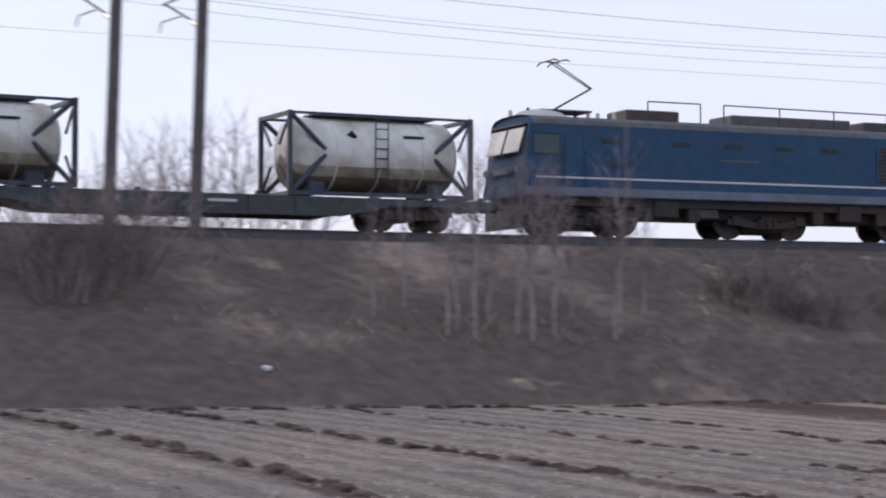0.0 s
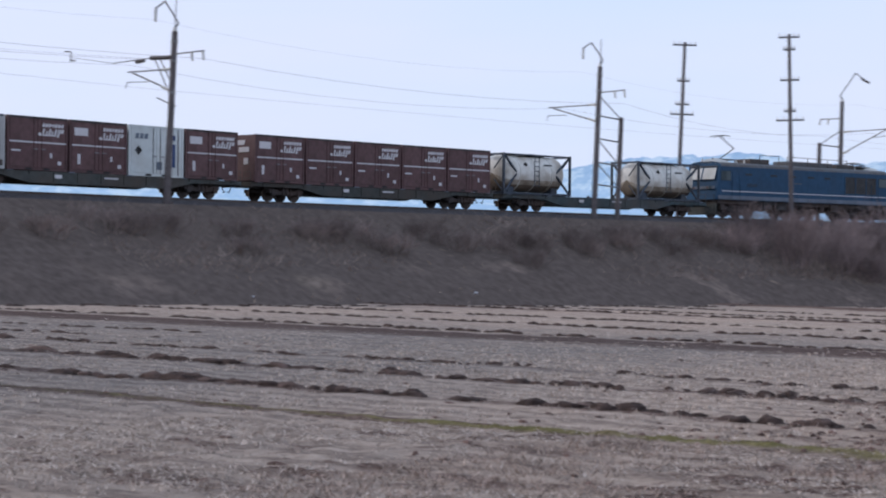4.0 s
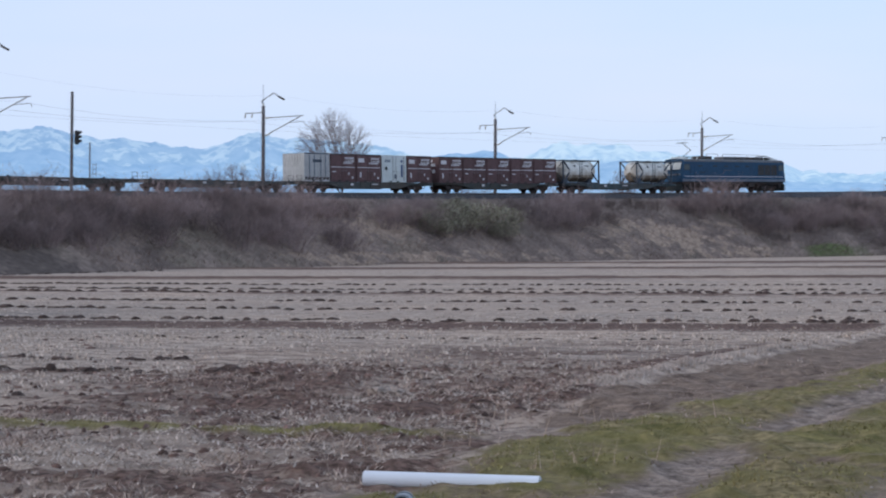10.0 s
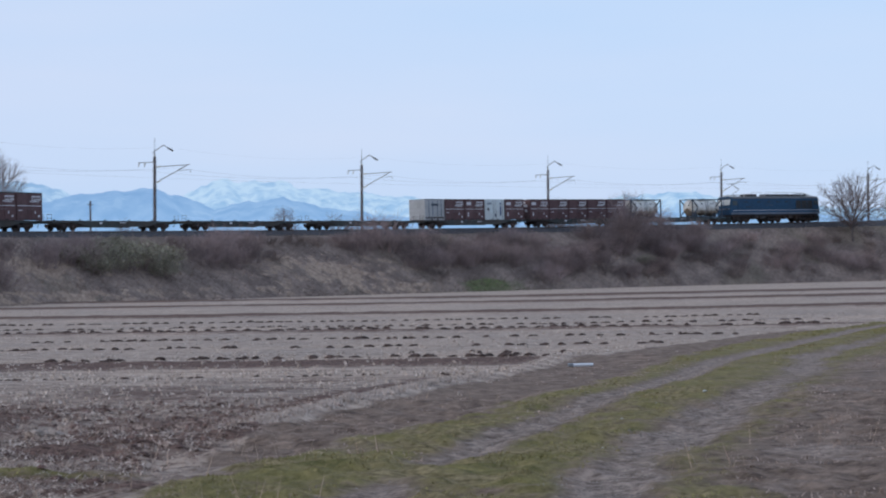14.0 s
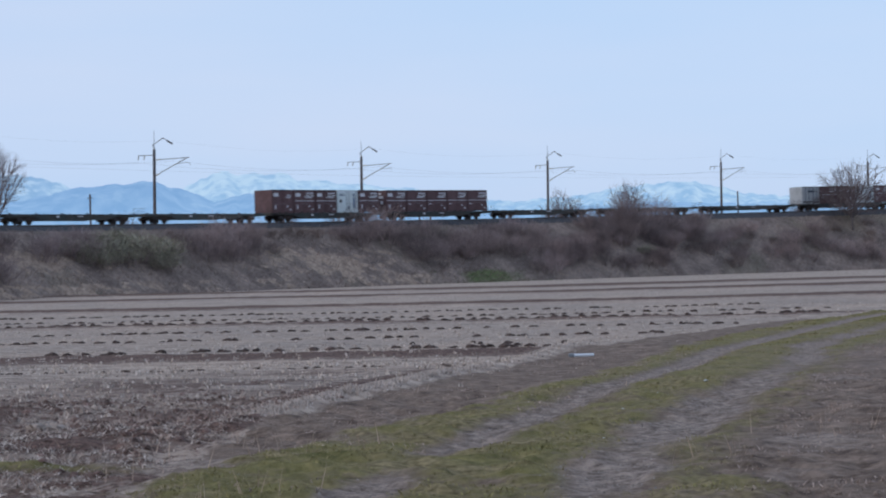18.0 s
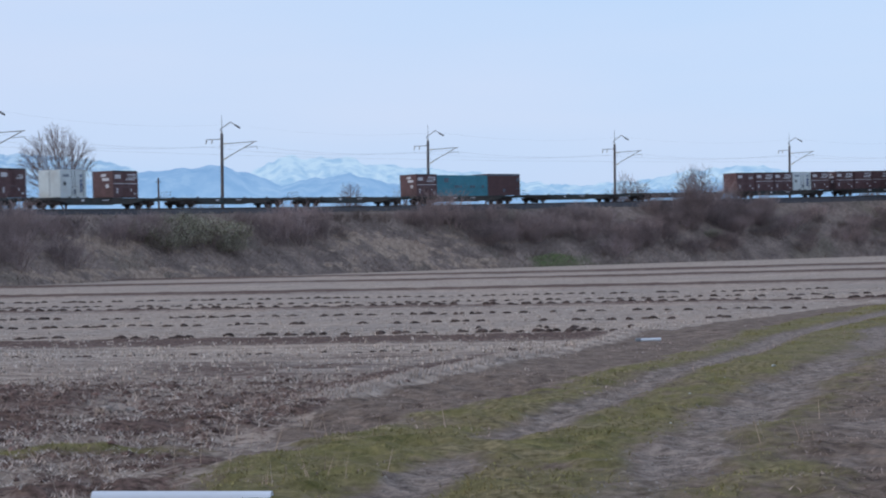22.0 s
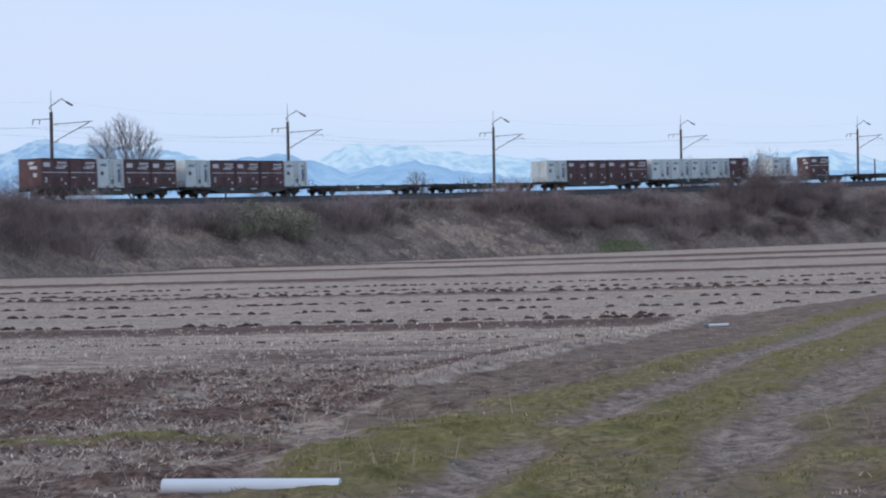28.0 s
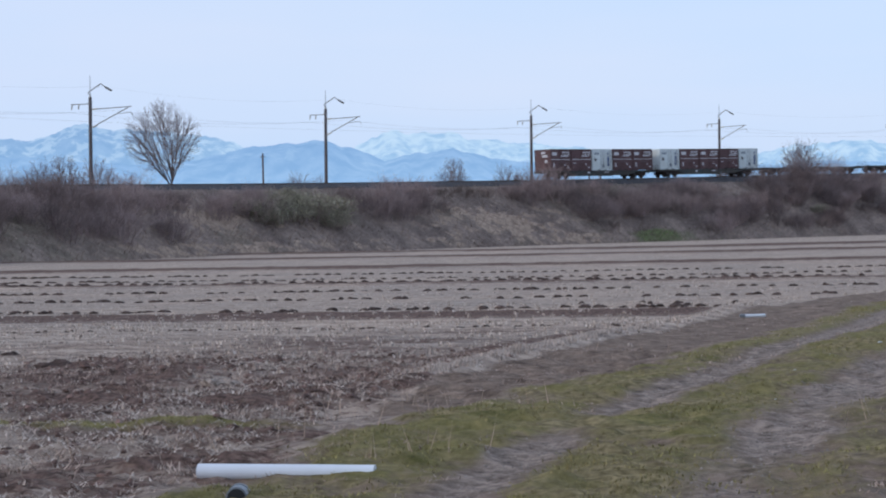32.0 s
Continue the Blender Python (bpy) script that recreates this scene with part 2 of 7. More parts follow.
def train_s(t):
    """Where the middle of the locomotive is."""
    return 163.78 + 19.242 * (t - 9) - 0.0064 * (t - 9) ** 2


# ---- ground ----
def fbm(x, y, scale, seed, octaves=4):
    """Smooth value noise on arrays, about -1 to 1."""
    out, amp, tot = np.zeros_like(x), 1.0, 0.0
    for o in range(octaves):
        u, v = x / scale * 2 ** o + seed * 17.3, y / scale * 2 ** o + seed * 5.7
        iu, iv = np.floor(u), np.floor(v)
        fu, fv = u - iu, v - iv
        fu, fv = fu * fu * (3 - 2 * fu), fv * fv * (3 - 2 * fv)

        def h(a, b):
            n = np.sin(a * 127.1 + b * 311.7 + seed * 74.7) * 43758.5453
            return (n - np.floor(n)) * 2 - 1
        out += amp * ((h(iu, iv) * (1 - fu) + h(iu + 1, iv) * fu) * (1 - fv) + (h(iu, iv + 1) * (1 - fu) + h(iu + 1, iv + 1) * fu) * fv)
        tot += amp
        amp *= 0.5
    return out / tot


def ramp01(v, a, b):
    k = np.clip((v - a) / (b - a), 0, 1)
    return k * k * (3 - 2 * k)


PATH_Y = (-60, 0, 11.7, 13.0, 13.8, 15.4, 17.7, 20.8, 26.6, 35.5, 45.2, 51.3, 80, 160)
PATH_X = (-12, -4.2, -1.6, -1.55, -1.2, -0.6, 0.25, 1.45, 3.45, 6.3, 10.5, 13.9, 34.4, 100.5)      # the left edge of the grass verge


def verge_x(y):
    return np.interp(y, PATH_Y, PATH_X)


def rut_1(y):
    return np.interp(y, (-60, 0, 14.0, 17.3, 21.6, 30.3, 36.4, 46, 52, 80, 160), (-8, -2.6, 0.4, 1.5, 2.7, 5.6, 8.0, 12.0, 15.0, 36, 102))


def rut_2(y):
    return np.interp(y, (-60, 0, 13.3, 16.8, 22.8, 31.4, 39.7, 48, 53, 80, 160), (-6, -1.1, 1.7, 2.8, 4.7, 7.4, 10.8, 14.7, 17.2, 38, 104))


# known rows of the field (row number, its course y over ROW_X); the rest lie between them
ROW_X = (-60, -45, -35, -25, -15.5, -9, -4.5, 0, 10)
ROWS = ((0.0, (0, 0, 0, 0, 0, 0, 0, 0, 0)), (17.6, (21.5, 21, 20.6, 20.2, 19.1, 18.2, 17.2, 16.8, 16)), (21.5, (27, 26.4, 25.6, 24.4, 22.8, 21.9, 21.2, 20.8, 20)),
        (24.5, (30.6, 30.0, 29.4, 28.2, 26.4, 24.5, 23.5, 23, 22.5)), (33.9, (47.5, 45, 42.3, 39.4, 37.4, 35, 33.9, 32.8, 31.6)), (56.8, (80, 75, 70, 65.5, 60, 57, 55.5, 53.5, 50)),
        (80.5, (115, 105, 98, 91.5, 86, 83, 81, 79, 75.8)), (130.0, (175, 165, 157, 150, 142, 137, 133, 129.5, 125.5)), (5000.0, (5040, 5030, 5025, 5020, 5012, 5007, 5003, 5000, 4996)))
STRIP_X = (-60, -40, -29, -20, -15, -10.4, -7.9, -5.7, -4.0, -2.5, -1)
STRIP_Y = (21, 19.8, 18.6, 17.4, 16.5, 15.7, 15.4, 15.05, 14.6, 14.2, 13.9)


def row_y(x, y):
    """Which row of the stubble a place belongs to."""
    v = np.minimum(y, 0.0)
    for (v0, y0), (v1, y1) in zip(ROWS[:-1], ROWS[1:]):
        a, b = np.interp(x, ROW_X, y0), np.interp(x, ROW_X, y1)
        v = v + (v1 - v0) * np.clip((y - a) / (b - a), 0, 1)
    return v


def on_row(x, v):
    """Where a row of the stubble lies at x."""
    return float(np.interp(v, [q[0] for q in ROWS], [np.interp(x, ROW_X, q[1]) for q in ROWS]))


# dark bands across the stubble (row, half width, strength) and rows of clods (row, clod size)
BANDS = ((33.9, 1.7, 1.0), (56.8, 0.6, 0.85), (80.5, 1.4, 1.0), (112.5, 1.9, 1.0), (145.0, 2.8, 1.0), (17.6, 0.34, 0.8), (21.5, 0.3, 0.75), (24.5, 0.24, 0.6))
# (row, clod size, from x, to x)
CLOD_ROWS = ((17.6, 1.35, -64, 14), (21.5, 1.3, -64, 14), (24.5, 0.85, -26, 14), (24.5, 1.3, -64, -26), (27.2, 0.8, -64, -27), (29.8, 0.7, -64, -29), (30.0, 0.5, -9, 14), (36.9, 1.0, -64, 14),
             (43.5, 0.95, -64, 14), (50.2, 0.95, -64, 14), (57.0, 1.0, -64, 14), (63.5, 0.9, -64, 14), (71.0, 0.95, -64, 14))


def rowbands(x, y):
    """Continuous dark furrows and field edges in the stubble: 0 to 1."""
    v = row_y(x, y) + 0.22 * fbm(x, y, 9.0, 3, 2) * np.clip(y / 30, 0.6, 3)
    m = np.zeros_like(v)
    fade = 1 - ramp01(x, -6.5, -3.5)                          # the near rows are lost in the churned corner
    for at, wide, much in BANDS:
        m = np.maximum(m, much * np.exp(-((v - at) / wide) ** 4) * (fade * np.clip(0.85 + 0.6 * fbm(x * 0.6, y * 0.2, 1.4, 17, 3), 0, 1) if at < 30 else 1.0))
    return m


def churned(x, y):
    """The trampled corner of the field beside the path."""
    n = fbm(x, y * 1.6, 2.6, 7)
    return ramp01(y + 0.6 * n, 14.6, 16.2) * (1 - ramp01(y + 1.4 * n, 21.5, 24.5)) * ramp01(x + 1.5 * n, -8.0, -3.8)


def berm_offset(y):
    return np.interp(y, (12, 14, 17.4, 19.6, 22, 25, 27, 30, 36, 44), (-0.2, -0.4, -1.25, -1.6, -1.8, -1.9, -1.75, -1.7, -1.7, -1.2))


def ground_zones(x, y):
    """Heights and the zone masks of the field: bare soil, grass, gravel, brown litter."""
    n1, n2, n3 = fbm(x, y, 0.9, 1), fbm(x, y, 0.28, 2, 3), fbm(x, y, 5.0, 4)
    n4 = fbm(x * 0.45, y, 0.8, 9, 4)                          # drawn out along the rows
    edge = x - verge_x(y)                                     # >0: on the path
    on_path = ramp01(edge + 0.25 * n1, -0.25, 0.45)
    soil = rowbands(x, y) * np.clip(0.85 + 0.3 * n1, 0, 1)
    rough = churned(x, y)
    near = (1 - ramp01(y, 14.0, 15.5)) * ramp01(x + 0.8 * n3, -5.8, -3.0)
    mess = np.maximum(rough, 0.76 * near)
    soil = np.maximum(soil, mess * (0.66 + 0.5 * n4 + 0.3 * n2))
    soil = np.maximum(soil, (0.36 + 0.34 * n4 + 0.2 * n3) * (1 - ramp01(y, 27, 31)) * ramp01(x, -12, -5))
    off = berm_offset(y)
    litter = ramp01(edge - off, -0.1, 0.25) * (1 - on_path) * ramp01(y, 13, 16) * (1 - ramp01(y, 44, 50))
    berm = np.exp(-((edge - off + 0.22) / 0.26) ** 2) * ramp01(y, 17.5, 20) * (1 - ramp01(y, 32, 36))
    n5 = fbm(x * 0.8, y, 0.34, 53, 3)
    soil = np.maximum(soil, (0.42 + 0.75 * n5 + 0.25 * n4) * (1 - ramp01(y, 15.0, 19.0)) * (0.3 + 0.7 * ramp01(x, -15, -6)))
    soil = np.maximum(soil, (0.75 + 0.5 * n2) * np.exp(-((edge - off + 0.95) / 0.5) ** 2) * ramp01(y, 16.5, 19) * (1 - ramp01(y, 27, 30)))
    soil *= (1 - on_path) * (1 - 0.8 * litter) * (1 - berm)
    strip = np.exp(-((y - np.interp(x, STRIP_X, STRIP_Y) - 0.15 * n3) / (0.15 + 0.12 * ramp01(x, -7.5, -3.5))) ** 2) * ramp01(-x, 0.8, 3.0) * (1 - 0.6 * ramp01(-x, 7.5, 13.0)) * (1 - ramp01(-x, 15.0, 22.0))
    strip *= 0.8 + 0.2 * ramp01(-x, 2.5, 5.0) + 0.25 * n1
    dry_strip = np.exp(-((y - np.interp(x, STRIP_X, STRIP_Y) - 0.15 * n3 - 0.05) / 0.34) ** 2) * ramp01(-x, 4.0, 9.0)
    soil = np.maximum(soil, 0.85 * dry_strip + 0.2 * n2 * dry_strip)
    g1, g2 = np.abs(x - rut_1(y) + 0.15 * n3), np.abs(x - rut_2(y) + 0.2 * n3)
    rut = np.maximum(np.exp(-(g1 / 0.28) ** 2) * (0.05 + 1.0 * np.maximum(ramp01(fbm(x, y, 2.2, 19, 3), -0.12, 0.22), ramp01(y, 14.6, 16.4))) * (1 - 0.9 * np.exp(-((y - 13.5) / 0.75) ** 2)), np.exp(-(g2 / 0.42) ** 2) * (0.6 + 0.5 * ramp01(fbm(x, y, 2.4, 20, 2), -0.4, 0.2)))
    right = ramp01(x - rut_2(y) + 0.3 * n1, 0.1, 1.3)
    gravel = on_path * np.clip(rut * 1.15 - 0.12 + 0.55 * n1 * rut, 0, 1)
    gravel = np.maximum(gravel, right * np.clip(0.35 + 0.9 * n1, 0, 0.75) * (1 - 0.6 * ramp01(x - rut_2(y), 1.2, 2.2)) * (1 - 0.7 * ramp01(n3, 0.0, 0.5)))
    grass = np.clip(on_path * (1 - gravel) * (0.8 + 0.45 * n1 + 0.3 * n2), 0, 1)
    grass *= 1 - right * (0.95 - 0.6 * ramp01(n3 + 0.25 * n1, 0.15, 0.5))
    patch = np.exp(-((x - 2.05) / 0.36) ** 2 - ((y - 11.3) / 1.1) ** 2)
    grass = np.maximum(grass, patch * (0.9 + 0.4 * n1))
    gravel *= 1 - patch
    litter = np.maximum(litter, on_path)
    grass = np.maximum(grass, np.clip(1.15 * strip, 0, 1.0))
    grass = np.maximum(grass, 0.45 * ramp01(-n3 + 0.3 * n1, 0.1, 0.6) * ramp01(14.5 - y, -1.5, 1.5) * (1 - on_path) * ramp01(x, -9, -6))
    z = (0.030 * n1 + 0.022 * n2) * (1 - 0.6 * on_path) + 0.035 * rowbands(x, y) * (1 - on_path) + 0.07 * mess * (n4 + 0.5 * n2 + 0.3) + on_path * 0.06 - 0.05 * gravel + 0.05 * strip + 0.07 * berm
    z = z + (1 - ramp01(y, 24, 34)) * (0.030 * mess + 0.010 + 0.014 * (1 - ramp01(y, 14, 18))) * fbm(x, y, 0.17, 51, 3) * (1 - 0.5 * gravel)
    flat = np.clip(1.0 - (np.hypot(x, y) - 90) / 60, 0, 1)
    v = row_y(x, y)
    bund = sum(h * np.exp(-((v - at) / w) ** 2) for at, w, h in ((33.7, 1.1, 0.05), (56.8, 0.6, 0.06), (80.5, 1.2, 0.15), (112.5, 1.8, 0.18), (145.0, 2.4, 0.24)))
    return z * flat + bund * (1 - on_path), soil, grass, gravel, litter


def build_ground():
    az = np.radians(np.concatenate([np.arange(-84, 36, 0.22), np.arange(36, 276, 6.0)]))
    rad = [0.0, 1.5, 3.0, 4.5, 6.0]
    while rad[-1] < 26:
        rad.append(rad[-1] * 1.0048)
    while rad[-1] < 190:
        rad.append(rad[-1] * 1.0105)
    while rad[-1] < 4600:
        rad.append(rad[-1] * 1.14)
    rad = np.array(rad)
    R, A = np.meshgrid(rad, az, indexing="ij")
    X, Y = R * np.sin(A), R * np.cos(A)
    z, soil, grass, gravel, litter = ground_zones(X, Y)
    nr, na = R.shape
    verts = np.stack([X, Y, z], -1).reshape(-1, 3)
    i = np.arange(nr - 1)[:, None] * na
    j = np.arange(na)[None]
    k = (j + 1) % na
    faces = np.stack([i + j, i + k, i + na + k, i + na + j], -1).reshape(-1, 4)[:, ::-1]
    me = bpy.data.meshes.new("ground")
    me.vertices.add(len(verts))
    me.vertices.foreach_set("co", verts.ravel())
    me.loops.add(faces.size)
    me.loops.foreach_set("vertex_index", faces.ravel())
    me.polygons.add(len(faces))
    me.polygons.foreach_set("loop_start", np.arange(len(faces)) * 4)
    me.update(calc_edges=True)
    me.validate()
    # the last mask covers the field's left part and fades out with distance
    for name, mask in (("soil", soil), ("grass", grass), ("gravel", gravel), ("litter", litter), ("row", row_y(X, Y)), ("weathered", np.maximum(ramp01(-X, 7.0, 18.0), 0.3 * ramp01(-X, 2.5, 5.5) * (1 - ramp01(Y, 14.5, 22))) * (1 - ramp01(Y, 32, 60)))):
        at = me.attributes.new(name, "FLOAT", "POINT")
        at.data.foreach_set("value", mask.astype(np.float32).ravel())
    me.polygons.foreach_set("use_smooth", [True] * len(me.polygons))
    me.materials.append(ground_material())
    return tagged(new("ground", me), "harvested paddy field of pale stubble with dark clod rows and a grassy track", "field", kind="structure")


def noise_node(nt, co, scale, detail=5.0, stretch=None, rotate=0.0):
    n = nt.nodes.new("ShaderNodeTexNoise")
    n.inputs["Scale"].default_value, n.inputs["Detail"].default_value = scale, detail
    src = co.outputs["Object"]
    if stretch:
        mp = nt.nodes.new("ShaderNodeMapping")
        mp.inputs["Scale"].default_value = stretch
        mp.inputs["Rotation"].default_value = (0, 0, rotate)
        nt.links.new(src, mp.inputs[0])
        src = mp.outputs[0]
    nt.links.new(src, n.inputs["Vector"])
    return n


def two_tone(nt, fac, dark, light, lo=0.3, hi=0.7):
    r = nt.nodes.new("ShaderNodeValToRGB")
    r.color_ramp.elements[0].position, r.color_ramp.elements[1].position = lo, hi
    r.color_ramp.elements[0].color, r.color_ramp.elements[1].color = (*dark, 1), (*light, 1)
    nt.links.new(fac, r.inputs[0])
    return r.outputs[0]


def blend(nt, fac, a, b):
    m = nt.nodes.new("ShaderNodeMixRGB")
    nt.links.new(fac, m.inputs[0])
    nt.links.new(a, m.inputs[1])
    nt.links.new(b, m.inputs[2])
    return m.outputs[0]


def mask_node(nt, name, grain=None, much=1.2, lo=0.3, hi=0.7):
    """A zone's mask, its edge broken up by a noise."""
    at = nt.nodes.new("ShaderNodeAttribute")
    at.attribute_name = name
    out = at.outputs["Fac"]
    if grain:
        ma = nt.nodes.new("ShaderNodeMath")
        ma.operation = "MULTIPLY_ADD"
        ma.inputs[1].default_value = much
        nt.links.new(grain, ma.inputs[0])
        nt.links.new(out, ma.inputs[2])
        mr = nt.nodes.new("ShaderNodeMapRange")
        mr.interpolation_type = "SMOOTHSTEP"
        mr.inputs[1].default_value, mr.inputs[2].default_value = lo + much * 0.5, hi + much * 0.5
        nt.links.new(ma.outputs[0], mr.inputs[0])
        out = mr.outputs[0]
    return out


def ground_material():
    m = bpy.data.materials.new("field_soil_and_stubble")
    m.use_nodes = True
    nt = m.node_tree
    bsdf = nt.nodes["Principled BSDF"]
    bsdf.inputs["Roughness"].default_value = 0.95
    bsdf.inputs["Specular IOR Level"].default_value = 0.1
    co = nt.nodes.new("ShaderNodeTexCoord")
    rows = noise_node(nt, co, 1.0, 6.0, (0.9, 4.5, 1.0), 0.12)
    fine = noise_node(nt, co, 16.0, 6.0)
    mid = noise_node(nt, co, 4.0, 6.0, (0.7, 1.3, 1.0))
    crumb = noise_node(nt, co, 8.0, 12.0, (0.75, 1.1, 1.0))
    crumb.inputs["Roughness"].default_value = 0.76
    wide = noise_node(nt, co, 0.22, 4.0)
    # planted rows: pale lines on the bend of the field
    row = nt.nodes.new("ShaderNodeAttribute")
    row.attribute_name = "row"
    wob = nt.nodes.new("ShaderNodeMath")
    wob.operation = "MULTIPLY_ADD"
    wob.inputs[1].default_value = 2 * math.pi / 0.62
    nt.links.new(row.outputs["Fac"], wob.inputs[0])
    wav = nt.nodes.new("ShaderNodeMath")
    wav.operation = "MULTIPLY"
    wav.inputs[1].default_value = 5.0
    nt.links.new(mid.outputs["Fac"], wav.inputs[0])
    nt.links.new(wav.outputs[0], wob.inputs[2])
    sine = nt.nodes.new("ShaderNodeMath")
    sine.operation = "SINE"
    nt.links.new(wob.outputs[0], sine.inputs[0])
    lines = nt.nodes.new("ShaderNodeMath")
    lines.operation = "MULTIPLY_ADD"
    lines.inputs[1].default_value = 0.19
    nt.links.new(sine.outputs[0], lines.inputs[0])
    nt.links.new(rows.outputs["Fac"], lines.inputs[2])
    straw = two_tone(nt, lines.outputs[0], (0.165, 0.118, 0.095), (0.563, 0.449, 0.362), 0.36, 0.66)
    straw2 = two_tone(nt, crumb.outputs["Fac"], (0.175, 0.130, 0.105), (0.640, 0.520, 0.430), 0.36, 0.64)
    half = nt.nodes.new("ShaderNodeMixRGB")
    half.inputs[0].default_value = 0.6
    nt.links.new(straw, half.inputs[1])
    nt.links.new(straw2, half.inputs[2])
    tint = two_tone(nt, wide.outputs["Fac"], (0.86, 0.85, 0.86), (1.05, 1.0, 0.97), 0.35, 0.65)
    mul = nt.nodes.new("ShaderNodeMixRGB")
    mul.blend_type = "MULTIPLY"
    mul.inputs[0].default_value = 1.0
    nt.links.new(half.outputs[0], mul.inputs[1])
    nt.links.new(tint, mul.inputs[2])
    soil = two_tone(nt, fine.outputs["Fac"], (0.056, 0.034, 0.027), (0.216, 0.136, 0.110), 0.34, 0.68)
    mossy = noise_node(nt, co, 7.0, 12.0, (1.0, 0.6, 1.0))
    mossy.inputs["Roughness"].default_value = 0.74
    stony = noise_node(nt, co, 9.0, 10.0)
    stony.inputs["Roughness"].default_value = 0.75
    grass = two_tone(nt, mossy.outputs["Fac"], (0.083, 0.077, 0.025), (0.275, 0.222, 0.092), 0.34, 0.66)
    yellow = two_tone(nt, fine.outputs["Fac"], (0.112, 0.085, 0.040), (0.335, 0.258, 0.140), 0.34, 0.68)
    grass = blend(nt, two_tone(nt, noise_node(nt, co, 1.3, 10.0).outputs["Fac"], (0, 0, 0), (0.95, 0.95, 0.95), 0.41, 0.60), grass, yellow)
    grit = two_tone(nt, stony.outputs["Fac"], (0.115, 0.084, 0.070), (0.437, 0.335, 0.275), 0.38, 0.66)
    mottle = noise_node(nt, co, 4.5, 12.0, (0.8, 1.4, 1.0))
    mottle.inputs["Roughness"].default_value = 0.78
    brown = two_tone(nt, mottle.outputs["Fac"], (0.088, 0.060, 0.047), (0.323, 0.232, 0.180), 0.39, 0.63)
    c = blend(nt, mask_node(nt, "soil", crumb.outputs["Fac"], 2.2), mul.outputs[0], soil)
    c = blend(nt, mask_node(nt, "litter", fine.outputs["Fac"], 1.0), c, brown)
    c = blend(nt, mask_node(nt, "grass", crumb.outputs["Fac"], 1.6, 0.15, 0.8), c, grass)
    c = blend(nt, mask_node(nt, "gravel", crumb.outputs["Fac"], 1.6, 0.2, 0.85), c, grit)
    old = nt.nodes.new("ShaderNodeMixRGB")              # ground left of the track is multiplied darker and greyer
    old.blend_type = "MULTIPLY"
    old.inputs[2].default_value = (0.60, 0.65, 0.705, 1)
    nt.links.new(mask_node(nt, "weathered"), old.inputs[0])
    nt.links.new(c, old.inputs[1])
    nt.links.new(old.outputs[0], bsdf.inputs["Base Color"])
    rel = nt.nodes.new("ShaderNodeBump")
    rel.inputs["Strength"].default_value, rel.inputs["Distance"].default_value = 0.75, 0.05
    nt.links.new(crumb.outputs["Fac"], rel.inputs["Height"])
    nt.links.new(rel.outputs[0], bsdf.inputs["Normal"])
    return m


build_ground()


# ---- embankment ----
FOOT, SHOULDER = 12.8, 3.5


def bank_z(s, lat):
    """Height of the embankment's surface at a place across it."""
    a = np.abs(lat)
    top = 0.45 * bed_z(s) + 0.55 * rail_z(s) - 0.85 + 0.22 + 0.20 * (1 - ramp01(s, 80, 130))
    k = np.clip((a - SHOULDER) / (FOOT - SHOULDER), 0, 1)
    z = top * (1 - k) + 0.35 * np.sin(k * math.pi) * (k - 0.35)
    x, y, b = line_at(s, lat)
    rough = np.clip((a - SHOULDER) / 1.5, 0, 1)
    return z + rough * (0.28 * fbm(x, y, 3.2, 11) + 0.06 * fbm(x, y, 0.9, 12, 3)) * np.clip((FOOT + 0.6 - a) / 2.0, 0.15, 1)


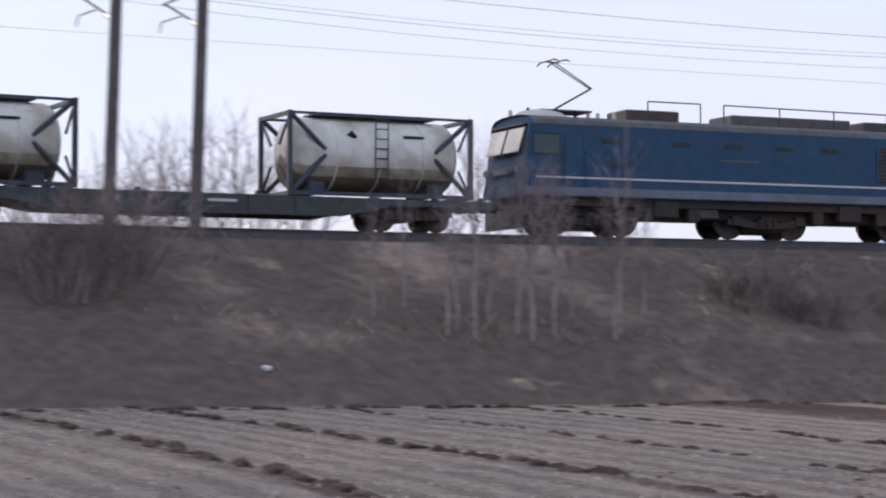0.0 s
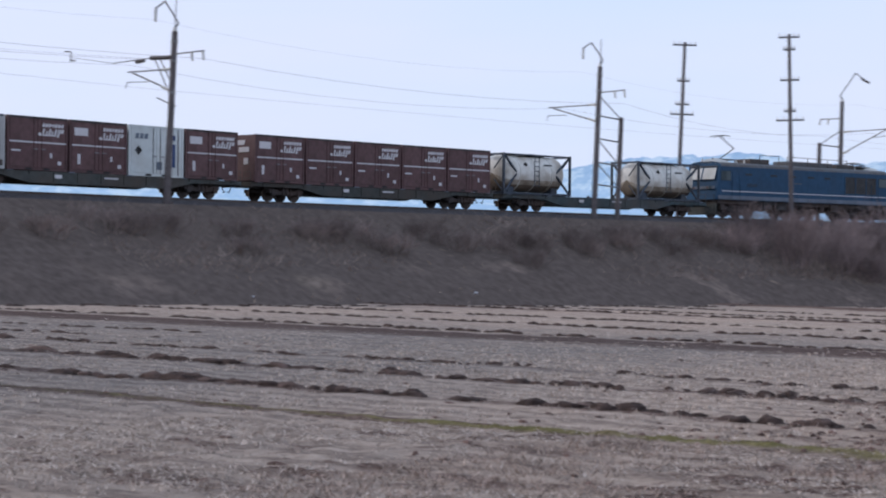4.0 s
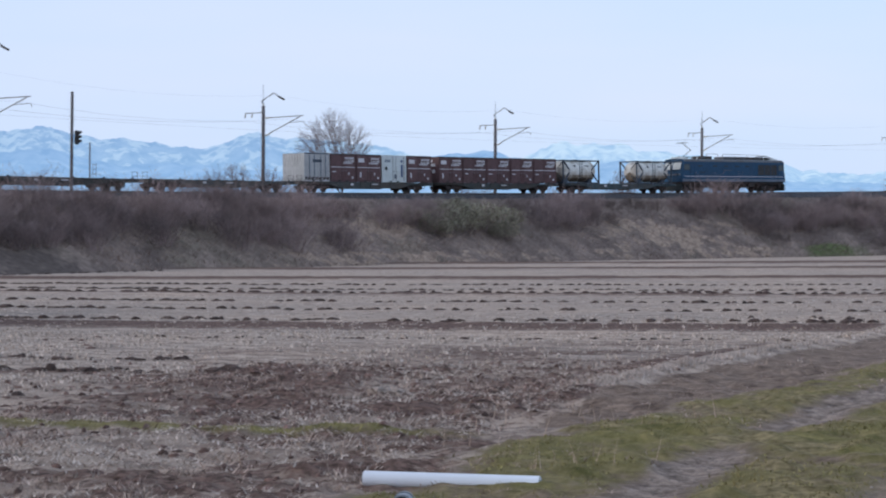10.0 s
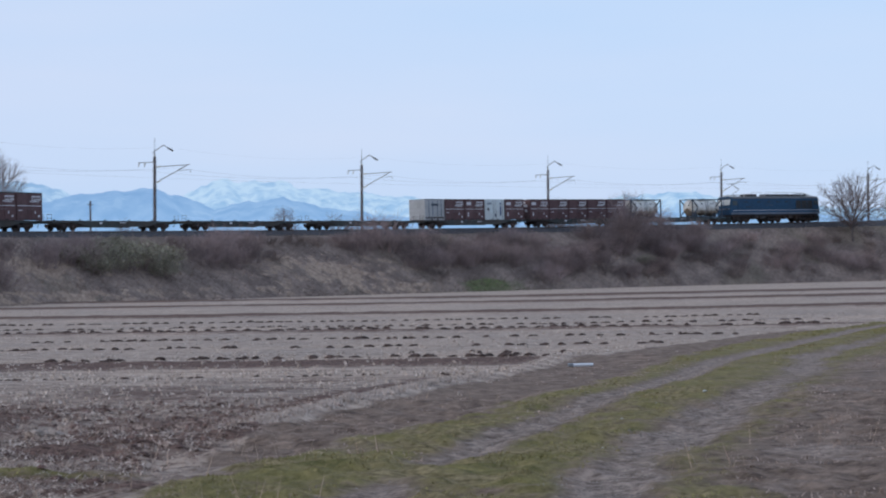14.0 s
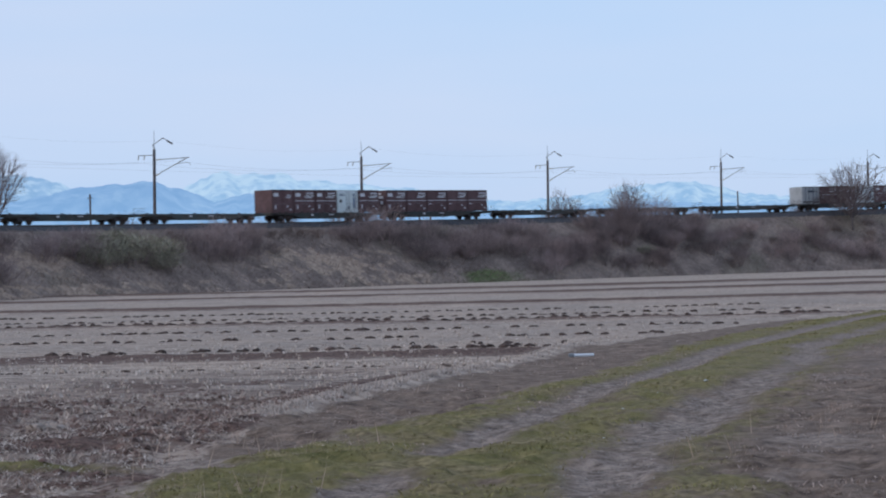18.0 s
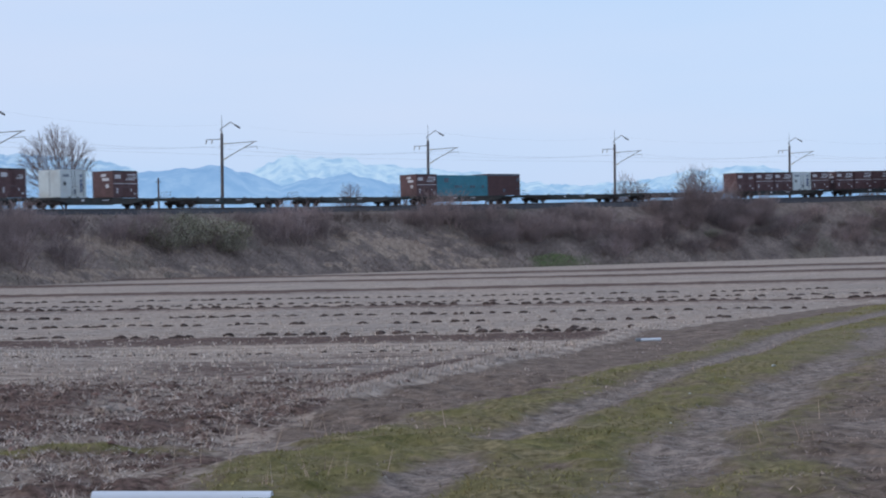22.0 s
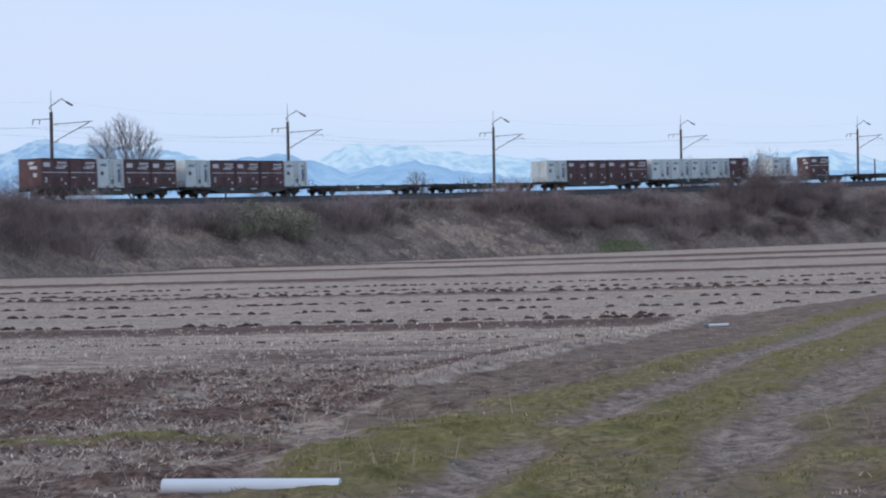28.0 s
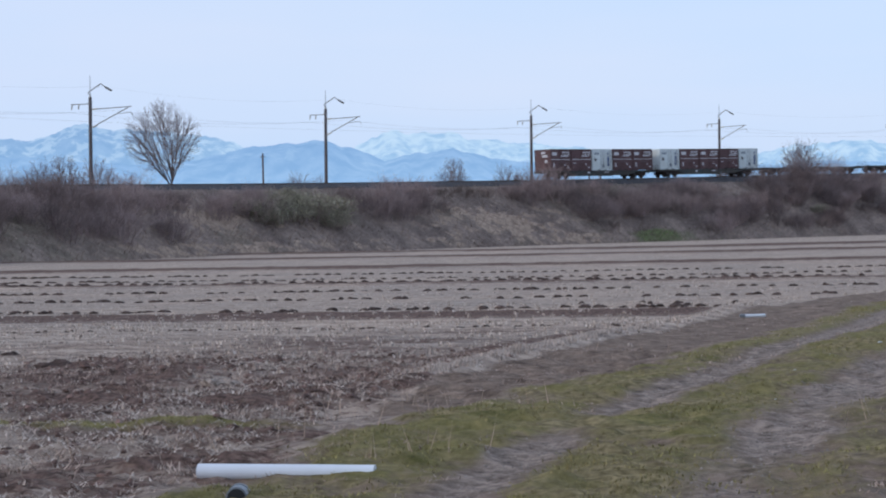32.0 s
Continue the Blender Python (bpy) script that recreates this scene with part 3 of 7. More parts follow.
def bank_material():
    m = bpy.data.materials.new("withered_bank_grass")
    m.use_nodes = True
    nt = m.node_tree
    bsdf = nt.nodes["Principled BSDF"]
    bsdf.inputs["Roughness"].default_value = 1.0
    bsdf.inputs["Specular IOR Level"].default_value = 0.05
    co = nt.nodes.new("ShaderNodeTexCoord")
    mid, fine, wide = noise_node(nt, co, 0.28, 5.0), noise_node(nt, co, 2.2, 8.0), noise_node(nt, co, 0.09, 3.0)
    patchy = noise_node(nt, co, 0.55, 7.0, (1.0, 1.0, 2.2))
    dry = two_tone(nt, fine.outputs["Fac"], (0.185, 0.139, 0.119), (0.335, 0.253, 0.210), 0.32, 0.70)
    earth = two_tone(nt, fine.outputs["Fac"], (0.115, 0.086, 0.076), (0.210, 0.160, 0.138), 0.32, 0.7)
    green = two_tone(nt, fine.outputs["Fac"], (0.09, 0.082, 0.053), (0.19, 0.168, 0.108), 0.3, 0.7)
    k1 = two_tone(nt, mid.outputs["Fac"], (0, 0, 0), (1, 1, 1), 0.42, 0.6)
    k2 = two_tone(nt, wide.outputs["Fac"], (0, 0, 0), (0.6, 0.6, 0.6), 0.52, 0.72)
    pale = two_tone(nt, fine.outputs["Fac"], (0.225, 0.163, 0.125), (0.46, 0.340, 0.262), 0.3, 0.7)
    fresh = two_tone(nt, fine.outputs["Fac"], (0.085, 0.10, 0.045), (0.17, 0.18, 0.085), 0.3, 0.7)
    c = blend(nt, k1, dry, earth)
    c = blend(nt, k2, c, green)
    # darker brown tone over the bank's first stretch and upper slope
    c = blend(nt, mask_node(nt, "damp", mid.outputs["Fac"], 1.0), c, two_tone(nt, fine.outputs["Fac"], (0.091, 0.071, 0.063), (0.142, 0.111, 0.097), 0.3, 0.7))
    c = blend(nt, mask_node(nt, "pale", patchy.outputs["Fac"], 2.2, 0.38, 0.72), c, pale)
    c = blend(nt, mask_node(nt, "fresh", mid.outputs["Fac"], 1.0), c, fresh)
    nt.links.new(c, bsdf.inputs["Base Color"])
    rel = nt.nodes.new("ShaderNodeBump")
    rel.inputs["Strength"].default_value, rel.inputs["Distance"].default_value = 0.12, 0.1
    nt.links.new(fine.outputs["Fac"], rel.inputs["Height"])
    nt.links.new(rel.outputs[0], bsdf.inputs["Normal"])
    return m


M_BANK = bank_material()


def pale_bank(s, lat):
    """Where the bank is covered with pale straw: a slope, a strip along the foot and the upper lip at the start."""
    n = fbm(s, lat * 2.0, 8.0, 25, 4)
    slope = np.exp(-((s - 160) / 14) ** 2) * np.exp(-((lat - 9.0) / 2.6) ** 2)
    foot = ramp01(lat, 10.6, 11.5) * ramp01(s, 88, 96) * (1 - ramp01(s, 172, 185)) * 0.5
    streak = 0.75 * np.exp(-((s - 113) / 8) ** 2) * np.exp(-((lat - 8.0) / 2.2) ** 2)
    lip = 0.10 * np.exp(-((lat - 4.6) / 1.1) ** 2) * (1 - ramp01(s, 2, 14))
    base = np.maximum(np.maximum(slope, foot), np.maximum(streak, lip))
    return np.clip(base * (1 + 0.7 * n) + 0.2 * n * ramp01(s, 60, 95), 0, 1)


def fresh_bank(s, lat):
    """Where green grass grows on the bank's foot."""
    return np.clip(0.75 * np.exp(-((s - 188) / 8.0) ** 2) * ramp01(lat, 10.7, 11.4) + 0.12 * np.exp(-((s + 12) / 9) ** 2) * ramp01(lat, 9.5, 11), 0, 1)


def sweep(name, mat, stations, lats, zfun, label, category):
    S, L = np.meshgrid(np.array(stations), np.array(lats), indexing="ij")
    x, y, b = line_at(S, L)
    z = zfun(S, L)
    ns, nl = S.shape
    v = np.stack([x, y, z], -1).reshape(-1, 3)
    i = np.arange(ns - 1)[:, None] * nl
    j = np.arange(nl - 1)[None]
    f = np.stack([i + j, i + j + 1, i + nl + j + 1, i + nl + j], -1).reshape(-1, 4)
    me = mesh_of(name, v.tolist(), f[:, ::-1].tolist(), mat, True)
    if mat is M_BANK:
        for key, mask in (("pale", pale_bank(S, L)), ("fresh", fresh_bank(S, L)), ("damp", (0.72 + 0.5 * fbm(S, L * 1.6, 6.0, 27, 4)) * (1 - ramp01(S, 55, 100)) + 0.55 * ramp01(S, -20, -6) * (1 - ramp01(S, 48, 66)) * (1 - ramp01(L, 7.5, 9.8)))):
            me.attributes.new(key, "FLOAT", "POINT").data.foreach_set("value", mask.astype(np.float32).ravel())
    return tagged(new(name, me), label, category, kind="structure")


def stations():
    return np.concatenate([np.arange(-500, -60, 12.0), np.arange(-60, 320, 0.7), np.arange(320, 701, 12.0)])


build_lats = np.concatenate([[-14.5], np.linspace(-FOOT, -SHOULDER, 8), np.linspace(SHOULDER, FOOT, 34), [13.4, 14.5]])
sweep("embankment", M_BANK, stations(), build_lats, lambda s, l: np.where(np.abs(l) > FOOT + 0.05, np.where(np.abs(l) > 14, -0.4, -0.02), bank_z(s, l)),
      "long railway embankment under withered brown grass", "embankment")
sweep("ballast_bed", M_BALLAST, stations(), [-2.9, -2.35, -1.75, -0.6, 0.6, 1.75, 2.35, 2.9],
      lambda s, l: rail_z(s) - np.interp(np.abs(l), (0.6, 1.75, 2.35, 2.9), (0.16, 0.17, 0.55, 0.95)) + 0.03 * fbm(s * 1.0, l * 1.0, 0.6, 21, 2),
      "dark grey crushed-stone ballast along the track", "ballast")
RAIL_S = np.concatenate([np.arange(-500, -60, 10.0), np.arange(-60, 330, 3.0), np.arange(330, 701, 10.0)])


def rail(side):
    prof = ((-0.036, 0.0), (-0.036, -0.03), (-0.01, -0.045), (-0.01, -0.12), (-0.065, -0.15), (0.065, -0.15), (0.01, -0.12), (0.01, -0.045), (0.036, -0.03), (0.036, 0.0))
    verts, faces = [], []
    for s in RAIL_S:
        for dl, dz in prof:
            x, y, b = line_at(s, side * 0.57 + dl)
            verts.append((float(x), float(y), float(rail_z(s)) + dz))
    n = len(prof)
    for i in range(len(RAIL_S) - 1):
        for j in range(n):
            faces.append((i * n + j, i * n + (j + 1) % n, (i + 1) * n + (j + 1) % n, (i + 1) * n + j))
    tagged(new("rail", mesh_of("rail", verts, faces, M_RAIL)), "worn rusty steel running rail bedded in ballast", "rail", "running rails", "structure")


rail(1)
rail(-1)


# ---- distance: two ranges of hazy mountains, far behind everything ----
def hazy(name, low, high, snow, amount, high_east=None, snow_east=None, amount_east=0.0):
    """Glowing tones of a far range, the air's haze put into them: low and high slopes, snow; the east end may be
    whiter.
    """
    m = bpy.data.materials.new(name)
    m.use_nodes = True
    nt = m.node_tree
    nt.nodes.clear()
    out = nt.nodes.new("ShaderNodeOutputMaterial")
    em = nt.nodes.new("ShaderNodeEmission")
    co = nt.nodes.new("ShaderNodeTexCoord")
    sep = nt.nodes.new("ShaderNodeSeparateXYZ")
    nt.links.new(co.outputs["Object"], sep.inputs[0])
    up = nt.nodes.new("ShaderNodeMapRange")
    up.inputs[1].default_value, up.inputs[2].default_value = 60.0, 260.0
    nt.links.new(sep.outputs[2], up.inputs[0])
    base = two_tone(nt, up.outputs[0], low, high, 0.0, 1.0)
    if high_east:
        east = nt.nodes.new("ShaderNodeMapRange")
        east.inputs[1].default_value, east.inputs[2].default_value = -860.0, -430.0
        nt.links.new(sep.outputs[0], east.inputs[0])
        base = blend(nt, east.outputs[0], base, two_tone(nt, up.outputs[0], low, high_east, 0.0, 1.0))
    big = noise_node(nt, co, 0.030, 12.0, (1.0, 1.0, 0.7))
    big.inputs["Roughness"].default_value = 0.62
    # light and shade of the ravines, put into the glow as streaks
    ravine_shade = noise_node(nt, co, 0.02, 8.0, (1.6, 1.6, 0.5))
    slope = two_tone(nt, ravine_shade.outputs["Fac"], (0.88, 0.92, 0.95), (1.10, 1.06, 1.03), 0.36, 0.64)
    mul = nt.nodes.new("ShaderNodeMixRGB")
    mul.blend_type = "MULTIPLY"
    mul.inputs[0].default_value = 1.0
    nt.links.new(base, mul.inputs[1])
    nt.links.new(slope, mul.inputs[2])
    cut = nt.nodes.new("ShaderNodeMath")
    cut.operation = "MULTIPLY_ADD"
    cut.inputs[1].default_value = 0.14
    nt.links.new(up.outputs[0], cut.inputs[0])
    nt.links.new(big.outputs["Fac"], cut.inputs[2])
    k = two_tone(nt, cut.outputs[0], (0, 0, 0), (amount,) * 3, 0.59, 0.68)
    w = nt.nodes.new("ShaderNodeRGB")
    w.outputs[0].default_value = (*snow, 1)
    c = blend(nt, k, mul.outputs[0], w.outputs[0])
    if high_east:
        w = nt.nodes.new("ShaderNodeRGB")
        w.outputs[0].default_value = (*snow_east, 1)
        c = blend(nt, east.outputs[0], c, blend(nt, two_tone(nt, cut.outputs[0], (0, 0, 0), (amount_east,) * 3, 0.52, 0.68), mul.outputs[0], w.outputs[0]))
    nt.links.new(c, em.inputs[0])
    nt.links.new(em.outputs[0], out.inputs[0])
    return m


def ridge(name, profile, dist, rough, mat, label):
    """A mountain range in several rows of depth from a skyline given as bearing and elevation in degrees."""
    az = np.arange(-75, 40, 0.05)
    el = np.interp(az, [q[0] for q in profile], [q[1] for q in profile]) + rough * fbm(az, az * 0 + dist, 2.2, 31, 5) + 1.2 * rough * fbm(az, az * 0 + dist, 0.6, 37, 5) + 0.7 * rough * fbm(az, az * 0 + dist, 0.2, 39, 3)
    rows = []
    for frac, dd in ((0.0, -420), (0.35, -300), (0.62, -190), (0.84, -90), (1.0, 0.0), (0.5, 120)):
        d = dist + dd + 40 * fbm(az, az * 0 + frac * 9, 1.5, 33, 4)
        h = EYE[2] + dist * np.tan(np.radians(el)) * (frac + (0.10 * fbm(az, az * 0 + frac * 5, 0.9, 35, 4) if 0 < frac < 1 else 0)) - (30 if frac == 0 else 0)
        rows.append(np.stack([d * np.sin(np.radians(az)), d * np.cos(np.radians(az)), h], -1))
    v = np.stack(rows).reshape(-1, 3)
    n = len(az)
    i = np.arange(len(rows) - 1)[:, None] * n
    j = np.arange(n - 1)[None]
    f = np.stack([i + j, i + j + 1, i + n + j + 1, i + n + j], -1).reshape(-1, 4)
    return tagged(new(name, mesh_of(name, v.tolist(), f.tolist(), mat, True)), label, "mountains", kind="structure")


FAR = ((-75, 2.6), (-55, 2.9), (-45, 3.0), (-40, 2.9), (-33.2, 3.25), (-31.2, 3.0), (-28.8, 3.2), (-27.2, 3.6), (-25.5, 3.7), (-23.4, 3.75), (-21.6, 3.4), (-20.3, 3.52), (-19.0, 3.58),
       (-17.9, 3.35), (-16.7, 3.3), (-15.5, 3.1), (-14.6, 3.02), (-13.8, 3.2), (-13.0, 3.48), (-12.2, 3.28), (-9.7, 3.12), (-8.9, 2.87), (-8.2, 2.7), (-7.0, 2.5), (-5.4, 2.5), (-4.6, 2.95),
       (-4.1, 3.12), (-3.3, 2.97), (-2.4, 3.02), (-1.8, 2.8), (-0.6, 2.7), (0.5, 2.55), (2.5, 2.3), (4.5, 2.0), (6.0, 2.05), (7.8, 2.36), (9.6, 2.44), (11.1, 2.1), (12.7, 1.97), (14.8, 1.78), (17, 1.9), (40, 1.6))
NEAR = ((-75, 1.6), (-40, 1.9), (-30, 2.2), (-24, 2.4), (-20.5, 2.9), (-19, 3.0), (-17, 2.5), (-15.4, 2.58), (-13.8, 2.35), (-10.6, 2.2), (-8.6, 2.6), (-7.6, 2.76), (-6.5, 2.86), (-5.3, 2.6), (-4.3, 2.2), (-3.3, 2.42),
        (-2.3, 2.55), (-1.3, 2.3), (0.5, 1.95), (3.0, 1.8), (6, 1.75), (9, 1.9), (12, 1.7), (16, 1.5), (40, 1.2))
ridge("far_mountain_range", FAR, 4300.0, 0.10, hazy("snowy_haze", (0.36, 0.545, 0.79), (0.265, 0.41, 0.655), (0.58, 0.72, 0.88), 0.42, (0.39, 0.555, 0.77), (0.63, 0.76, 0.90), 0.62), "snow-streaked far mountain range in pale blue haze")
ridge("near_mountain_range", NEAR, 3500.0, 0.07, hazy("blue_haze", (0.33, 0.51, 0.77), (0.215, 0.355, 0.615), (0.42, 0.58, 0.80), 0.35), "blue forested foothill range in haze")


# ---- train: every vehicle's space has +x ahead, +y away from the camera's side, z up from the railhead ----
MOVERS = []


def add_wheelset(parent, x, r=0.43):
    """Two wheels on an axle."""
    bm = bmesh.new()
    for y in (-0.56, 0.56):
        add_rod(bm, (x, y - 0.065, r), (x, y + 0.065, r), r, None, 20)
        add_rod(bm, (x, y - 0.09, r), (x, y - 0.065, r), r * 0.62, r * 0.62, 16)
        add_rod(bm, (x, y - 0.13, r), (x, y - 0.09, r), 0.13, 0.13, 10)
    add_rod(bm, (x, -0.9, r), (x, 0.9, r), 0.08, None, 8)
    return part("wheelset", bm, M_WHEEL, parent)


def build_bogie(parent, x, wheelbase, r=0.43, name="bogie"):
    h = wheelbase / 2
    bm = box(-0.22, 0.22, -1.0, 1.0, 0.5, 0.78, 0.03)
    ob = part(name, bm, M_BOGIE, parent, "dark iron bogie with its bolster")
    ob.matrix_basis = pose(x, 0, 0)
    for y in (-0.98, 0.98):
        outline = [(-h - 0.3, 0.67), (-h + 0.2, 0.67), (-0.45, 0.57), (0.45, 0.57), (h - 0.2, 0.67), (h + 0.3, 0.67), (h + 0.3, 0.47), (0.5, 0.36), (-0.5, 0.36), (-h - 0.3, 0.47)]
        bm = bmesh.new()
        p = [bm.verts.new((px, y - 0.07, pz)) for px, pz in outline]
        q = [bm.verts.new((px, y + 0.07, pz)) for px, pz in outline]
        bm.faces.new(p)
        bm.faces.new(q[::-1])
        for k in range(len(p)):
            m = (k + 1) % len(p)
            bm.faces.new((p[m], p[k], q[k], q[m]))
        bmesh.ops.recalc_face_normals(bm, faces=bm.faces)
        part("side_frame", bm, M_BOGIE, ob)
        for k in (-h, h):
            part("axle_box", box(k - 0.16, k + 0.16, y - 0.12, y + 0.12, r - 0.14, r + 0.2, 0.03), M_BOGIE, ob)
        for k in (-0.28, 0.0, 0.28):
            part("spring", rod((k, y * 1.06, 0.34), (k, y * 1.06, 0.66), 0.085, None, 8), M_BOGIE, ob)
    for e in (-1, 1):
        part("brake_beam", box(e * (h + 0.31) - 0.04, e * (h + 0.31) + 0.04, -0.95, 0.95, 0.48, 0.58), M_BOGIE, ob)
    for k in (-h, h):
        add_wheelset(ob, k, r)
    return ob


def build_wagon(paint):
    """A bare flat container wagon, 20.4 m over couplers."""
    w = thing("container_wagon", "empty dark soiled flat container wagon on two bogies", "wagon", "train wagons")
    for y in (-1.18, 1.18):
        bm = bmesh.new()
        outline = [(-9.75, 0.98), (9.75, 0.98), (9.75, 0.78), (6.3, 0.76), (4.5, 0.40), (-4.5, 0.40), (-6.3, 0.76), (-9.75, 0.78)]
        a = [bm.verts.new((px, y - 0.06, pz)) for px, pz in outline]
        b = [bm.verts.new((px, y + 0.06, pz)) for px, pz in outline]
        bm.faces.new(a)
        bm.faces.new(b[::-1])
        for i in range(len(a)):
            j = (i + 1) % len(a)
            bm.faces.new((a[j], a[i], b[i], b[j]))
        for px in np.arange(-9, 9.1, 1.5):
            lo = 0.48 if abs(px) < 4.3 else 0.82
            add_box(bm, px - 0.03, px + 0.03, y - 0.10, y + 0.10, lo, 0.97)
        bmesh.ops.recalc_face_normals(bm, faces=bm.faces)
        part("side_sill", bm, paint, w)
    bm = box(-9.75, 9.75, -0.3, 0.3, 0.70, 0.96)
    for px in np.arange(-9.6, 9.7, 1.6):
        add_box(bm, px - 0.08, px + 0.08, -1.15, 1.15, 0.78, 0.965)
    part("centre_sill", bm, paint, w)
    lock = None
    for k in range(6):
        px = -9.35 + k * 3.74
        for y in (-1.05, 1.05):
            if lock is None:
                lock = part("container_lock", add_box(box(-0.16, 0.16, -0.14, 0.14, 0.965, 1.0, 0.01), -0.09, 0.09, -0.06, 0.06, 0.99, 1.10, 0.02), M_BOGIE, w)
                lock.matrix_basis = pose(px, y, 0)
            else:
                share(lock, px, y, 0)
    for px in (-9.2, -5.65, -1.9, 1.85, 5.6, 9.2):
        part("label_strip", box(px - 0.2, px + 0.2, -1.262, -1.242, 0.96, 1.01), M_SKIRT, w, "short pale sill strip")
    for e in (-1, 1):
        bm = box(e * 9.75 - 0.07, e * 9.75 + 0.07, -1.24, 1.24, 0.72, 1.0, 0.02)
        part("end_beam", bm, paint, w)
        bm = rod((e * 9.78, 0, 0.86), (e * 10.16, 0, 0.86), 0.09, None, 8)
        add_box(bm, e * 10.08 - 0.13, e * 10.08 + 0.13, -0.15, 0.15, 0.70, 1.02, 0.04)
        part("coupler", bm, M_BOGIE, w)
        part("end_handrail", rods((((e * 9.83, -1.15, 0.80), (e * 9.83, -1.15, 1.55)), ((e * 9.83, -1.15, 1.55), (e * 9.83, -0.6, 1.55)), ((e * 9.83, -0.6, 1.55), (e * 9.83, -0.6, 0.95)),
                                   ((e * 9.83, -1.15, 1.2), (e * 9.83, -0.6, 1.2))), 0.018), M_GEAR, w)
        part("brake_hose", rods((((e * 9.9, 0.35, 0.75), (e * 10.05, 0.35, 0.42)), ((e * 10.05, 0.35, 0.42), (e * 10.18, 0.35, 0.5))), 0.025), M_BLACK, w)
        build_bogie(w, e * 7.1, 1.9)
    part("brake_gear_box", box(-1.5, 0.6, -0.55, 0.55, 0.42, 0.64, 0.05), M_BOGIE, w)
    part("air_cylinder", rod((1.4, -0.35, 0.5), (2.4, -0.35, 0.5), 0.16, None, 12), M_BOGIE, w)
    part("number_bar", box(0.2, 1.1, -1.252, -1.246, 0.74, 0.82), M_MARK, w, "row of small white lettering, unreadable")
    part("capacity_bar", box(-3.0, -2.5, -1.252, -1.246, 0.66, 0.84), M_MARK, w, "small white lettering, unreadable")
    return w


def slanted(x0, x1, z0, z1, y, lean, t=0.004):
    bm = bmesh.new()
    pts = [(x0, z0), (x1, z0), (x1 + lean, z1), (x0 + lean, z1)]
    a = [bm.verts.new((px, y, pz)) for px, pz in pts]
    b = [bm.verts.new((px, y + t, pz)) for px, pz in pts]
    bm.faces.new(a)
    bm.faces.new(b[::-1])
    for i in range(4):
        j = (i + 1) % 4
        bm.faces.new((a[j], a[i], b[i], b[j]))
    bmesh.ops.recalc_face_normals(bm, faces=bm.faces)
    return bm


CW, CH, CL = 2.5, 2.58, 3.715


def container_shell(ob, mat, length, height=CH, ribs=0, roof=M_ROOF):
    """Panels, posts, rails and doors of a freight container whose base is at z = 0."""
    h, w = length / 2, CW / 2
    part("shell", box(-h + 0.03, h - 0.03, -w + 0.04, w - 0.04, 0.06, height - 0.05, 0.015), mat, ob)
    if ribs:
        n = int(length / 0.3)
        rib = None
        places = [(-h + 0.2 + (length - 0.4) * k / (n - 1), y * (w - 0.05)) for y in (-1, 1) for k in range(n)] + [(e * (h - 0.04), -0.95 + 1.9 * k / 6) for e in (-1, 1) for k in range(7)]
        for px, py in places:
            if rib is None:
                rib = part("rib", box(-0.045, 0.045, -0.045, 0.045, 0.18, height - 0.16, 0.01), mat, ob)
                rib.matrix_basis = pose(px, py, 0)
            else:
                share(rib, px, py, 0)
    post = None
    for px in (-h + 0.06, h - 0.06):
        for py in (-w + 0.06, w - 0.06):
            if post is None:
                post = part("corner_post", box(-0.06, 0.06, -0.06, 0.06, 0, height, 0.01), mat, ob)
                post.matrix_basis = pose(px, py, 0)
            else:
                share(post, px, py, 0)
    for y in (-w + 0.05, w - 0.05):
        part("side_rail", box(-h + 0.12, h - 0.12, y - 0.05, y + 0.05, 0.0, 0.13), mat, ob)
        part("top_rail", box(-h + 0.12, h - 0.12, y - 0.05, y + 0.05, height - 0.1, height), roof, ob)
    part("roof_panel", box(-h + 0.1, h - 0.1, -w + 0.1, w - 0.1, height - 0.05, height - 0.012, 0.01), roof, ob)
    # fork pockets are solid boxes, the shade inside them put into black colour
    part("fork_pocket", box(-0.75, -0.35, -w - 0.003, -w + 0.06, 0.02, 0.12), M_BLACK, ob)
    part("fork_pocket", box(0.35, 0.75, -w - 0.003, -w + 0.06, 0.02, 0.12), M_BLACK, ob)


def side_doors(ob, mat, h, height=CH):
    y = -CW / 2
    for x0, x1 in ((-h + 0.16, -0.02), (0.02, h - 0.16)):
        d = part("side_door", box(x0, x1, y + 0.012, y + 0.05, 0.16, height - 0.14, 0.008), mat, ob)
        xm = x1 - 0.22 if x0 < 0 else x0 + 0.22
        part("lock_rod", rod((xm, y - 0.012, 0.14), (xm, y - 0.012, height - 0.12), 0.018, None, 6), M_STEEL if mat is not M_RED else M_RED, d)
        part("lock_handle", box(xm - 0.03, xm + 0.24, y - 0.03, y - 0.005, 1.0, 1.05), M_STEEL, d)


